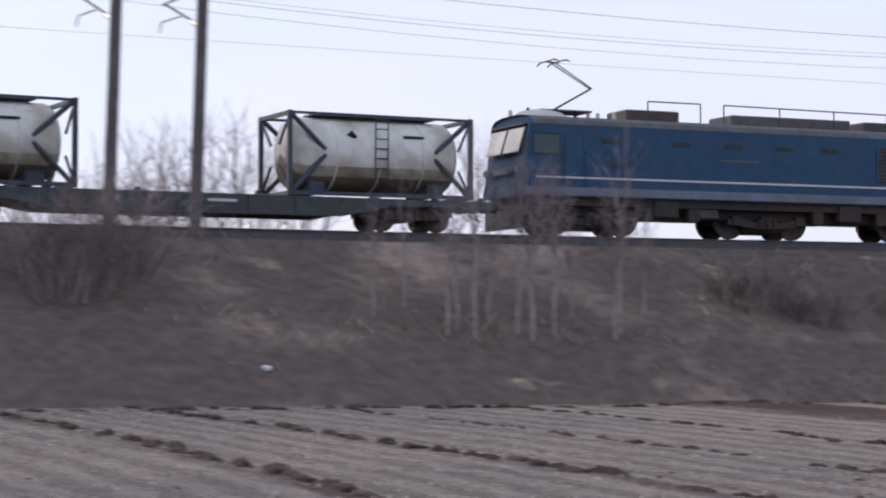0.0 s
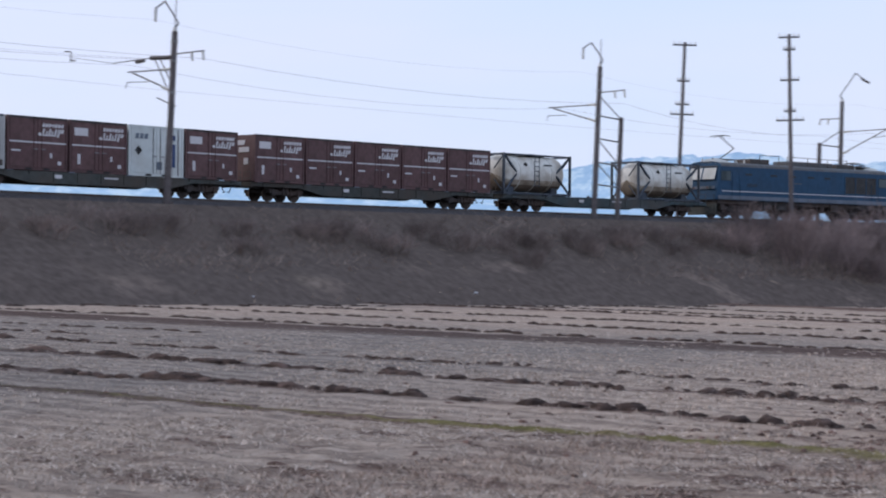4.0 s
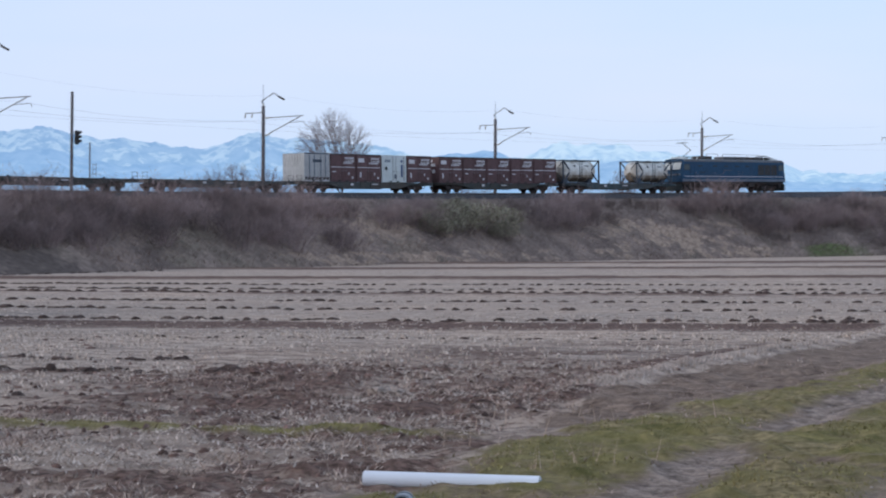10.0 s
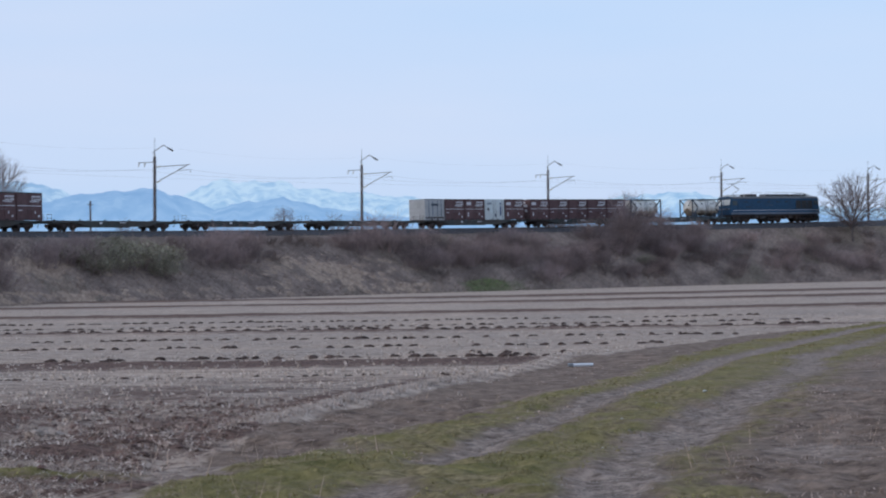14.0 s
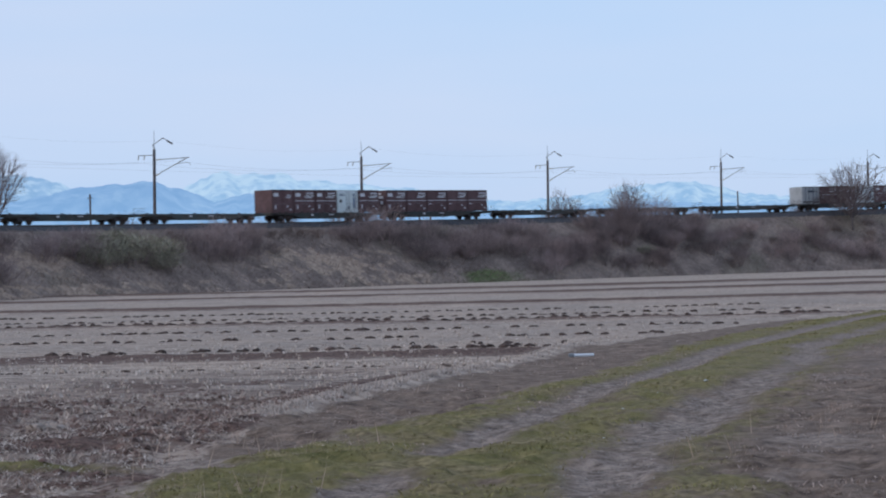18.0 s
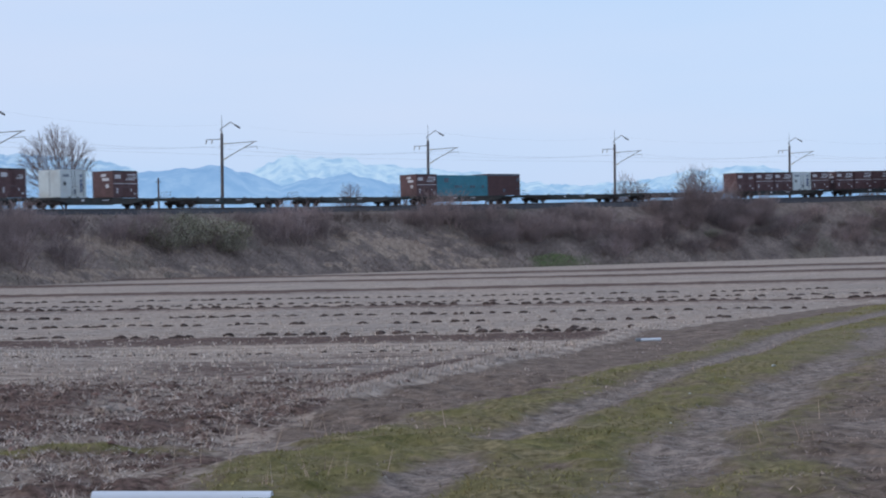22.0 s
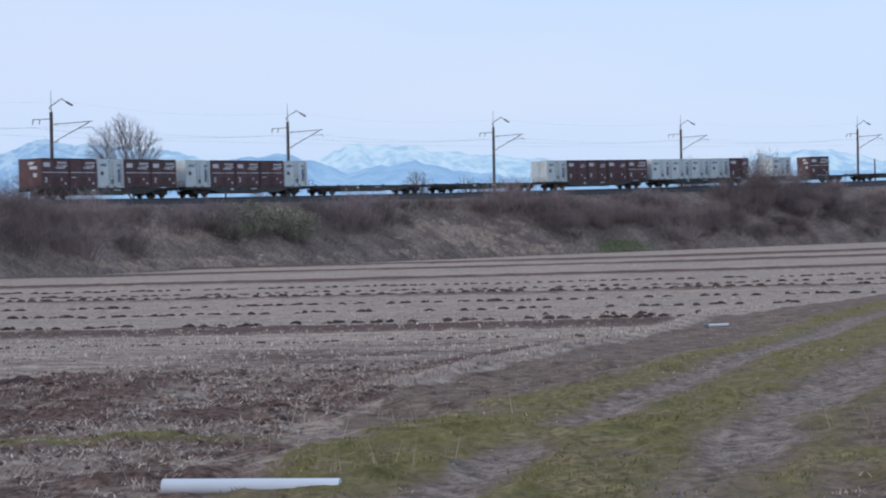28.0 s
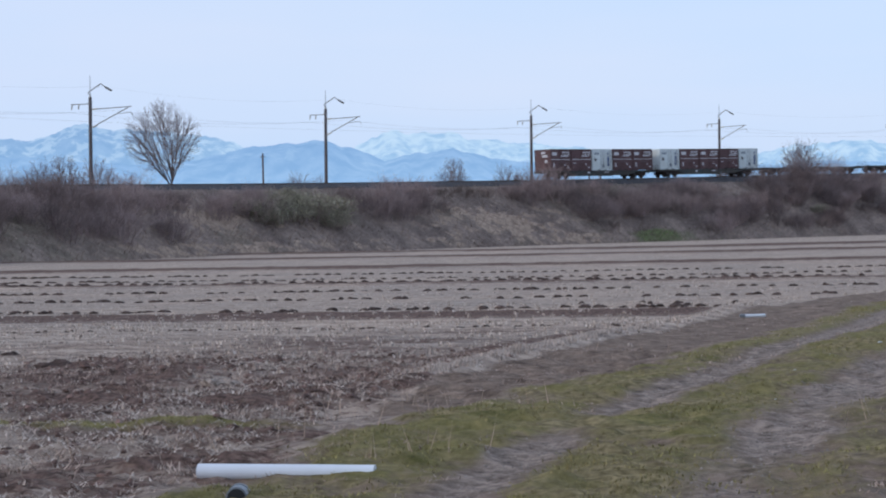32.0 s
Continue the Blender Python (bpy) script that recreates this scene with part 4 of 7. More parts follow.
def red_container(patch=0, stripe=True, small=False):
    ob = thing("freight_container", "brown-red twelve-foot steel freight container with white stripe on a wagon", "container", "freight containers")
    container_shell(ob, M_RED, CL)
    side_doors(ob, M_RED, CL / 2)
    y, h = -CW / 2, CL / 2
    if stripe:
        part("stripe", box(-h + 0.14, h - 0.12, y - 0.006, y + 0.006, 1.31, 1.38), M_MARK, ob, "white painted stripe")
    x0, k = (0.0, 1.0) if not small else (0.5, 0.6)
    for a, b, low, top in ((0.0, 0.16, 0.0, 0.12), (0.22, 0.34, 0.0, 0.33), (0.44, 0.54, 0.0, 0.22), (0.62, 0.74, 0.03, 0.33), (0.80, 0.90, 0.0, 0.22), (0.98, 1.10, 0.0, 0.33), (1.18, 1.30, -0.06, 0.33), (1.34, 1.52, 0.14, 0.33)):
        part("logo_bar", slanted(x0 + (a + 0.3 * low) * k, x0 + (b + 0.3 * low) * k, 1.70 + low * k, 1.70 + top * k, y - 0.008, 0.3 * (top - low) * k), M_MARK, ob, "slanted white logo shape")
    part("logo_base", slanted(x0 + 0.05 * k, x0 + 1.1 * k, 1.68, 1.68 + 0.06 * k, y - 0.006, 0.02), M_MARK, ob, "slanted white logo shape")
    for a, b in ((0.26, 0.38), (0.46, 0.58), (0.64, 0.78), (0.86, 0.94), (1.02, 1.16), (1.22, 1.36), (1.44, 1.56)):
        part("logo_top", slanted(x0 + a * k, x0 + b * k, 1.70 + 0.40 * k, 1.70 + 0.58 * k, y - 0.008, 0.05 * k), M_MARK, ob, "slanted white logo shape")
    part("logo_band", slanted(x0 + 0.3 * k, x0 + 1.58 * k, 1.70 + 0.47 * k, 1.70 + 0.52 * k, y - 0.006, 0.015), M_MARK, ob, "slanted white logo shape")
    if patch:
        part("notice_plate", box(-h + 0.3, -h + 1.15, y - 0.009, y + 0.005, 1.82, 2.2), M_MARK, ob, "white notice plate, unreadable")
        part("lower_plate", box(-h + 0.5, -h + 0.68, y - 0.009, y + 0.005, 0.42, 0.92), M_MARK, ob, "white lettering block, unreadable")
    else:
        part("number_bar", box(-h + 0.25, -h + 0.8, y - 0.009, y + 0.005, 0.88, 0.96), M_MARK, ob, "white lettering, unreadable")
    part("data_bar", box(h - 0.62, h - 0.4, y - 0.009, y + 0.005, 0.30, 0.48), M_MARK, ob, "white lettering, unreadable")
    part("data_bar", box(h - 1.1, h - 0.98, y - 0.009, y + 0.005, 0.62, 0.86), M_MARK, ob, "white lettering, unreadable")
    e = -h
    if patch != 2:
        part("end_logo", slanted(-0.05, 0.55, 0, 0.26, 0, 0.12), M_MARK, ob, "slanted white logo shape").matrix_basis = pose(e - 0.004, 0.2, 2.02, 0, 0, -90)
        part("end_plate", box(e - 0.006, e + 0.02, -0.75, 0.05, 1.62, 1.9), M_MARK, ob, "white notice plate, unreadable")
        part("end_data", box(e - 0.006, e + 0.02, -0.7, -0.35, 0.95, 1.3), M_MARK, ob, "white lettering, unreadable")
    return ob


def white_container():
    ob = thing("white_container", "off-white ventilated twelve-foot freight container with a black diamond", "container", "freight containers")
    container_shell(ob, M_WHITE, CL, roof=M_WHITE)
    side_doors(ob, M_WHITE, CL / 2)
    y, h = -CW / 2, CL / 2
    part("diamond_mark", box(-0.17, 0.17, -0.004, 0.004, -0.17, 0.17), M_BLACK, ob, "black diamond mark").matrix_basis = pose(-h + 0.62, y - 0.012, 1.3, 0, 45, 0)
    for i in range(3):
        part("name_bar", slanted(-h + 0.4 + 0.3 * i, -h + 0.62 + 0.3 * i, 1.9, 2.16, y - 0.012, 0.05), M_SKIRT, ob, "grey logo shape")
    part("warning_band", box(h - 0.85, h - 0.6, y - 0.012, y + 0.005, 0.5, 1.7), M_NAVY, ob, "dark blue lettering panel, unreadable")
    part("warning_band", box(h - 0.85, h - 0.6, y - 0.012, y + 0.005, 1.9, 2.15), M_NAVY, ob, "dark blue lettering panel, unreadable")
    part("gap_post", box(h - 0.42, h - 0.36, y - 0.02, y + 0.02, 0.1, CH - 0.1), M_STEEL, ob)
    part("data_bar", box(0.0, 0.35, y - 0.012, y + 0.005, 0.35, 0.75), M_SKIRT, ob, "grey lettering, unreadable")
    part("end_seam", box(-h - 0.004, -h + 0.02, -0.02, 0.02, 0.15, CH - 0.12), M_SKIRT, ob)
    return ob


def grey_container():
    ob = thing("grey_container", "bare light-grey ribbed container with a lattice at its foot", "container", "freight containers")
    container_shell(ob, M_GREY, CL, ribs=1, roof=M_FRAME)
    y, h = -CW / 2, CL / 2
    part("name_bar", box(-0.6, 0.7, y - 0.02, y + 0.0, 1.75, 2.0), M_FRAME, ob, "dark lettering, unreadable")
    for px in (-1.05, -0.35, 0.55, 1.25):
        part("panel_gap", box(px - 0.05, px + 0.05, y - 0.012, y + 0.02, 0.5, CH - 0.2), M_SKIRT, ob, "dark gap between panels")
    # solid dark board stands for the shade in the open lower side
    part("side_sill", box(-h + 0.14, h - 0.14, y - 0.02, y + 0.01, 0.14, 0.42), M_ROOF, ob, "dark lower side opening")
    for k in range(6):
        part("sill_brace", rod((-h + 0.25 + 0.55 * k, y - 0.035, 0.15), (-h + 0.55 + 0.55 * k, y - 0.035, 0.42), 0.02, None, 6), M_MARK, ob)
    part("lattice", rods([((-h - 0.03, -1.1 + 0.44 * i, 0.05), (-h - 0.03, -1.1 + 0.44 * (i + 1), 0.6 if i % 2 == 0 else 0.3)) for i in range(5)] + [((-h - 0.03, -1.1, 0.6), (-h - 0.03, 1.1, 0.6))], 0.02), M_MARK, ob)
    return ob


def teal_container():
    ob = thing("teal_container", "long teal-blue freight container with faded lettering", "container", "freight containers")
    container_shell(ob, M_TEAL, 9.4, 2.45, ribs=1, roof=M_TEAL)
    y = -CW / 2
    for x in (-1.5, -1.0, -0.5, 1.4, 1.9, 3.6):
        part("letter_bar", box(x, x + 0.34, y - 0.03, y, 0.95, 1.25), M_SKIRT, ob, "faded pale lettering, unreadable")
    part("logo_block", box(-3.4, -2.6, y - 0.03, y, 1.6, 2.1), M_SKIRT, ob, "faded pale logo shape")
    return ob


def tall_red_container():
    ob = thing("freight_container", "taller and longer dark-red freight container with small marks", "container", "freight containers")
    container_shell(ob, M_RED, 6.06, 2.62, ribs=1)
    y, h = -CW / 2, 3.03
    part("stripe", box(-h + 0.1, h - 0.1, y - 0.03, y, 2.40, 2.50), M_SKIRT, ob, "pale top band")
    part("logo_bar", slanted(h - 0.7, h - 0.3, 1.7, 2.1, y - 0.04, 0.1), M_SKIRT, ob, "faded white logo shape")
    part("data_bar", box(-0.2, 0.1, y - 0.04, y, 0.4, 0.8), M_SKIRT, ob, "faded lettering, unreadable")
    part("data_bar", box(h - 0.9, h - 0.3, y - 0.04, y, 0.75, 0.85), M_SKIRT, ob, "faded lettering, unreadable")
    return ob


def tank_container():
    """A twenty-foot tank in an open frame."""
    ob = thing("tank_container", "soiled cream tank in an open blue-grey frame, dark-streaked below", "tank container", "tank containers")
    L, W, H = 3.03, 1.19, 2.55
    prof = ((-2.86, 0.0), (-2.85, 0.35), (-2.79, 0.7), (-2.66, 0.98), (-2.5, 1.11), (-2.42, 1.13), (2.42, 1.13), (2.5, 1.11), (2.66, 0.98), (2.79, 0.7), (2.85, 0.35), (2.86, 0.0))
    n = 32
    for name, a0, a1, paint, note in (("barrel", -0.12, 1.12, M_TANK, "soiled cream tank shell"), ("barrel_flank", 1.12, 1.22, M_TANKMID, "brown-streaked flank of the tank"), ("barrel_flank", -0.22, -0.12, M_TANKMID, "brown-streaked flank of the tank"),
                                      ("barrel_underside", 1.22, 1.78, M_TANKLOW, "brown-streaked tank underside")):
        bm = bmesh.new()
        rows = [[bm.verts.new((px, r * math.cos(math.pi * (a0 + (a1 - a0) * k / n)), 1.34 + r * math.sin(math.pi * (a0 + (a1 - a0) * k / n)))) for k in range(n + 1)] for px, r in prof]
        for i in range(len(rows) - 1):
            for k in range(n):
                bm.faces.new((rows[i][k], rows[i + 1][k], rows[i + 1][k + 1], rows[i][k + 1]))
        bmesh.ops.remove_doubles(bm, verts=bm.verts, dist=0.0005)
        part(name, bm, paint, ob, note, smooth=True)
    for px in (-1.45, 0.0, 1.45):
        bm = bmesh.new()
        ring = [[bm.verts.new((px + dx, rr * math.cos(2 * math.pi * k / 28), 1.34 + rr * math.sin(2 * math.pi * k / 28))) for dx, rr in ((-0.03, 1.12), (-0.03, 1.16), (0.03, 1.16), (0.03, 1.12))] for k in range(28)]
        for k in range(28):
            for q in range(3):
                bm.faces.new((ring[k][q], ring[k][q + 1], ring[(k + 1) % 28][q + 1], ring[(k + 1) % 28][q]))
        bmesh.ops.recalc_face_normals(bm, faces=bm.faces)
        part("barrel_band", bm, M_TANK, ob)
    for e in (-1, 1):
        for y in (-1, 1):
            part("corner_post", box(e * L - 0.07, e * L + 0.07, y * W - 0.07, y * W + 0.07, 0.0, H, 0.012), M_FRAME, ob)
            part("diagonal_brace", rods((((e * (L - 0.05), y * W, H - 0.1), (e * (L - 1.2), y * (W - 0.1), 1.42)), ((e * (L - 0.05), y * W, 0.1), (e * (L - 1.2), y * (W - 0.1), 1.26))), 0.08, 6), M_FRAME, ob)
            part("gusset", box(e * (L - 1.2) - 0.2, e * (L - 1.2) + 0.2, y * (W - 0.12) - 0.05, y * (W - 0.12) + 0.05, 1.16, 1.52, 0.08), M_FRAME, ob)
        for z in (0.07, H - 0.07):
            part("end_beam", box(e * L - 0.06, e * L + 0.06, -W + 0.07, W - 0.07, z - 0.06, z + 0.06), M_FRAME, ob)
        for a, b in (((e * L, -W, H - 0.1), (e * L, -0.35, H - 0.95)), ((e * L, W, H - 0.1), (e * L, 0.35, H - 0.95)), ((e * L, -W, 0.1), (e * L, -0.35, 0.95)), ((e * L, W, 0.1), (e * L, 0.35, 0.95))):
            part("end_cross", rod(a, b, 0.045, None, 6), M_FRAME, ob)
    for y in (-1, 1):
        part("bottom_rail", box(-L + 0.07, L - 0.07, y * W - 0.05, y * W + 0.05, 0.02, 0.14), M_FRAME, ob)
        part("top_rail", box(-L + 0.07, L - 0.07, y * W - 0.04, y * W + 0.04, H - 0.10, H - 0.02), M_FRAME, ob)
    part("walkway", box(-2.0, 2.1, -0.55, 0.3, 2.50, 2.56, 0.01), M_GEAR, ob, "dark roof walkway")
    part("manhole", rod((0.4, 0, 2.4), (0.4, 0, 2.62), 0.3, 0.28, 14), M_GEAR, ob)
    part("ladder", rods([((-0.2, -1.16, 0.5), (-0.2, -1.16, 2.5)), ((0.22, -1.16, 0.5), (0.22, -1.16, 2.5))] + [((-0.2, -1.16, 0.6 + 0.3 * i), (0.22, -1.16, 0.6 + 0.3 * i)) for i in range(7)], 0.022), M_FRAME, ob)
    part("saddle", box(-2.3, -1.7, -0.8, 0.8, 0.1, 0.5, 0.05), M_FRAME, ob)
    part("saddle", box(1.7, 2.3, -0.8, 0.8, 0.1, 0.5, 0.05), M_FRAME, ob)
    part("diamond_mark", box(-0.13, 0.13, -0.006, 0.006, -0.13, 0.13), M_BLACK, ob, "black hazard diamond").matrix_basis = pose(-0.95, -1.03, 1.86, 28, 45, 0)
    part("number_bar", box(0.8, 1.5, -1.03, -1.005, 1.86, 1.95), M_BLACK, ob, "dark lettering, unreadable").matrix_basis = pose(0, 0, 0)
    return ob


def locomotive():
    lo = thing("electric_locomotive", "blue electric freight locomotive with grey roof and raised pantograph", "locomotive")
    prof = [(-1.47, 1.22), (-1.47, 3.52), (-1.38, 3.68), (-1.15, 3.80), (-0.6, 3.87), (0.6, 3.87), (1.15, 3.80), (1.38, 3.68), (1.47, 3.52), (1.47, 1.22)]

    def hull(lo_i, hi_i, x0, x1, mat, name, grow=0.0):
        bm = bmesh.new()
        rows = []
        for px, squeeze in ((x0, 0.94), (x0 + 0.35, 1.0), (x1 - 0.35, 1.0), (x1, 0.94)):
            row = []
            for y, z in prof[lo_i:hi_i + 1]:
                dx = 0.0
                if px in (x0, x1) and z > 2.3:
                    dx = (z - 2.3) * 0.30 * (1 if px == x0 else -1)
                row.append(bm.verts.new((px + dx, y * squeeze * (1 + grow), z)))
            rows.append(row)
        for i in range(3):
            for k in range(len(rows[0]) - 1):
                bm.faces.new((rows[i][k], rows[i + 1][k], rows[i + 1][k + 1], rows[i][k + 1]))
        bm.faces.new(rows[0])
        bm.faces.new(rows[3][::-1])
        bmesh.ops.recalc_face_normals(bm, faces=bm.faces)
        return part(name, bm, mat, lo)

    hull(0, 9, -9.45, 9.45, M_BLUE, "body")
    bm = bmesh.new()
    rows = [[bm.verts.new((px, y * 1.004, z + 0.006)) for y, z in prof[1:9]] for px in (-9.0, -8.9, 8.9, 9.0)]
    for i in range(3):
        for k in range(7):
            bm.faces.new((rows[i][k], rows[i + 1][k], rows[i + 1][k + 1], rows[i][k + 1]))
    part("roof", bm, M_LROOF, lo, "dusty grey roof")
    for y in (-1, 1):
        part("white_line", box(-8.9, 8.9, y * 1.474 - 0.014, y * 1.474 + 0.014, 1.80, 1.86), M_MARK, lo, "thin white line")
        part("lower_band", box(-9.3, 9.3, y * 1.478 - 0.02, y * 1.478 + 0.02, 1.25, 1.52, 0.01), M_SKIRT, lo, "light grey sill band")
        g = part("louvre_panel", box(4.15, 7.75, y * 1.474 - 0.012, y * 1.474 + 0.012, 2.0, 3.22), M_GRILLE, lo, "dark ventilation grille")
        for i in range(4):
            px = 4.15 + i * 1.2
            part("louvre_frame", box(px - 0.035, px + 0.035, y * 1.495 - 0.015, y * 1.495 + 0.015, 1.98, 3.24), M_BLUE, g)
        for i in range(9):
            part("louvre_slat", box(4.2, 7.7, y * 1.492 - 0.01, y * 1.492 + 0.01, 2.06 + 0.13 * i, 2.10 + 0.13 * i), M_GEAR, g)
        for px in (-6.2, -3.6, -1.6, 0.4, 2.2):
            part("side_vent", box(px - 0.34, px + 0.34, y * 1.474 - 0.01, y * 1.474 + 0.01, 2.96, 3.10), M_GRILLE, lo)
        for e in (-1, 1):
            part("cab_side_window", box(e * 8.52 - 0.48, e * 8.52 + 0.48, y * 1.474 - 0.012, y * 1.474 + 0.012, 2.55, 3.22, 0.03), M_GLASS, lo, "dark cab side window")
            d = part("cab_door", box(e * 7.55 - 0.33, e * 7.55 + 0.33, y * 1.474 - 0.010, y * 1.474 + 0.010, 1.55, 3.2, 0.02), M_BLUE, lo)
            for hx in (7.14, 7.96):
                part("handrail", rod((e * hx, y * 1.53, 1.5), (e * hx, y * 1.53, 2.7), 0.015), M_BLUE, d)
        part("name_bar", box(-2.1, -0.6, y * 1.474 - 0.008, y * 1.474 + 0.008, 2.52, 2.58), M_LROOF, lo, "small pale lettering, unreadable")
        grille = part("side_grille", box(-6.4, -5.3, y * 1.474 - 0.010, y * 1.474 + 0.010, 2.18, 2.42), M_BLUE, lo)
        for i in range(3):
            part("grille_slot", box(-6.36, -5.34, y * 1.480 - 0.012, y * 1.480 + 0.012, 2.20 + 0.08 * i, 2.235 + 0.08 * i), M_GRILLE, grille)
        for px in (3.1, -4.1):
            part("equipment_box", box(px - 0.45, px + 0.45, y * 1.25 - 0.15, y * 1.25 + 0.15, 0.62, 1.2, 0.03), M_BOGIE, lo)
    for e in (-1, 1):
        # the sky's reflection is put into the pane as an opaque pale colour
        w = part("windscreen", box(-0.02, 0.02, -1.22, 1.22, -0.42, 0.42, 0.02), M_PALE, lo, "windscreen with the sky's reflection painted on as a pale tone")
        w.matrix_basis = pose(e * 9.28, 0, 3.02, 0, -e * 17, 0)
        part("windscreen_post", box(-0.04, 0.04, -0.05, 0.05, -0.46, 0.46), M_BLUE, w)
        part("front_stripe", box(e * 9.46 - 0.012, e * 9.46 + 0.012, -1.3, 1.3, 1.95, 2.15), M_SKIRT, lo, "pale grey front stripe")
        for y in (-0.9, 0.9):
            part("headlight", rod((e * 9.43, y, 2.05), (e * 9.53, y, 2.05), 0.11, None, 12), M_GLASS, lo)
            part("tail_light", rod((e * 9.43, y * 0.7, 2.05), (e * 9.51, y * 0.7, 2.05), 0.07, None, 10), M_RED, lo)
        part("snow_plough", slanted(-1.35, 1.35, 0.18, 0.95, 0, 0.0, 0.06), M_SOILED, lo, "grimy grey skirt under the cab").matrix_basis = pose(e * 9.3, 0, 0, 0, 0, 90)
        part("coupler", add_box(rod((e * 9.4, 0, 0.88), (e * 9.85, 0, 0.88), 0.1, None, 8), e * 9.78 - 0.14, e * 9.78 + 0.14, -0.16, 0.16, 0.7, 1.06, 0.04), M_BOGIE, lo)
        part("front_step", box(e * 9.1 - 0.18, e * 9.1 + 0.18, -1.4, -1.0, 0.3, 0.36), M_BOGIE, lo)
        part("step_rail", rods((((e * 9.52, -1.3, 0.35), (e * 9.52, -1.3, 1.6)), ((e * 9.52, -1.3, 0.35), (e * 9.2, -1.3, 0.35))), 0.02), M_BLACK, lo)
    part("underframe", box(-9.2, 9.2, -1.3, 1.3, 0.94, 1.25, 0.02), M_BOGIE, lo)
    part("traction_gear", box(-8.7, 8.7, -0.85, 0.85, 0.60, 0.95, 0.04), M_BOGIE, lo)
    for px in (-8.6, -4.6, -3.0, 1.9, 4.5, 8.5):
        part("sand_box", box(px - 0.22, px + 0.22, -1.28, -0.95, 0.5, 1.0, 0.04), M_BOGIE, lo)
    part("transformer_case", box(-2.9, -2.0, -1.22, 1.22, 0.62, 1.12, 0.05), M_GEAR, lo)
    for px in (-6.6, 0.0, 6.6):
        power = build_bogie(lo, px, 2.5, 0.58, "power_bogie")
        part("traction_motor", box(-0.85, 0.85, -0.78, 0.78, 0.22, 0.62, 0.06), M_BOGIE, power)
    for e in (-1, 1):                                      # the pale domed roof over each cab
        bm = bmesh.new()
        rows = []
        for dx, hz in ((7.35, 3.74), (7.6, 3.94), (8.1, 4.03), (8.6, 3.96), (9.02, 3.66)):
            rows.append([bm.verts.new((e * dx, k * 1.28 / 4, 3.50 + (hz - 3.50) * (1 - (abs(k) / 4) ** 2.6))) for k in range(-4, 5)])
        for i in range(4):
            for k in range(8):
                bm.faces.new((rows[i][k], rows[i + 1][k], rows[i + 1][k + 1], rows[i][k + 1]))
        bmesh.ops.recalc_face_normals(bm, faces=bm.faces)
        part("cab_roof", bm, M_PALE, lo, "pale blue-grey domed cab roof", smooth=True)
        part("sun_visor", box(e * 9.12 - 0.1, e * 9.12 + 0.1, -1.25, 1.25, 3.36, 3.42, 0.02), M_LROOF, lo)
    # roof gear
    part("roof_box", box(-1.2, 3.6, -0.75, 0.75, 3.70, 4.06, 0.04), M_LROOF, lo, "long dusty roof housing")
    part("roof_box", box(-5.2, -3.2, -0.7, 0.7, 3.70, 4.08, 0.04), M_GEAR, lo)
    part("roof_hatch", box(4.2, 6.2, -0.7, 0.7, 3.70, 4.05, 0.05), M_GEAR, lo)
    part("breaker", rod((-4.9, 0.3, 3.7), (-4.9, 0.3, 4.05), 0.13, 0.1, 10), M_GEAR, lo)
    part("roof_handrail", rods((((-4.6, -1.05, 3.7), (-4.6, -1.05, 4.32)), ((-4.6, -1.05, 4.32), (-2.6, -1.05, 4.32)), ((-2.6, -1.05, 4.32), (-2.6, -1.05, 3.7)))
                               , 0.025), M_GEAR, lo)
    segs = [((-1.7 + 2.2 * i, -1.05, 3.7), (-1.7 + 2.2 * i, -1.05, 4.32)) for i in range(4)] + [((-1.7, -1.05, 4.32), (4.9, -1.05, 4.28))]
    part("roof_handrail", rods(segs, 0.025), M_GEAR, lo)
    for k, px in enumerate((-8.9, -5.9, -5.5)):
        part("roof_insulator", rod((px, 0.4 - 0.4 * k, 3.66), (px, 0.4 - 0.4 * k, 3.98), 0.09, 0.06, 10), M_INSUL, lo)
    part("roof_horn", rod((-8.6, -0.3, 3.7), (-8.6, -0.3, 4.02), 0.05, 0.05, 8), M_GEAR, lo)

    def pantograph(x, raised):
        pn = part("pantograph", box(x - 0.9, x + 0.9, -0.55, 0.55, 3.92, 3.98), M_GEAR, lo, "raised single-arm pantograph" if raised else "folded pantograph")
        for px in (x - 0.8, x + 0.8):
            for y in (-0.45, 0.45):
                part("foot_insulator", rod((px, y, 3.7), (px, y, 3.92), 0.07, None, 8), M_INSUL, pn)
        knee, head = ((x + 1.15, 4.78), (x - 0.25, 5.56)) if raised else ((x + 1.0, 4.12), (x - 0.7, 4.18))
        part("lower_arm", rods((((x - 0.3, 0, 3.98), (knee[0], 0, knee[1])),), 0.036), M_GEAR, pn)
        part("upper_arm", rods((((knee[0], -0.06, knee[1]), (head[0], -0.12, head[1])), ((knee[0], 0.06, knee[1]), (head[0], 0.12, head[1]))), 0.022), M_GEAR, pn)
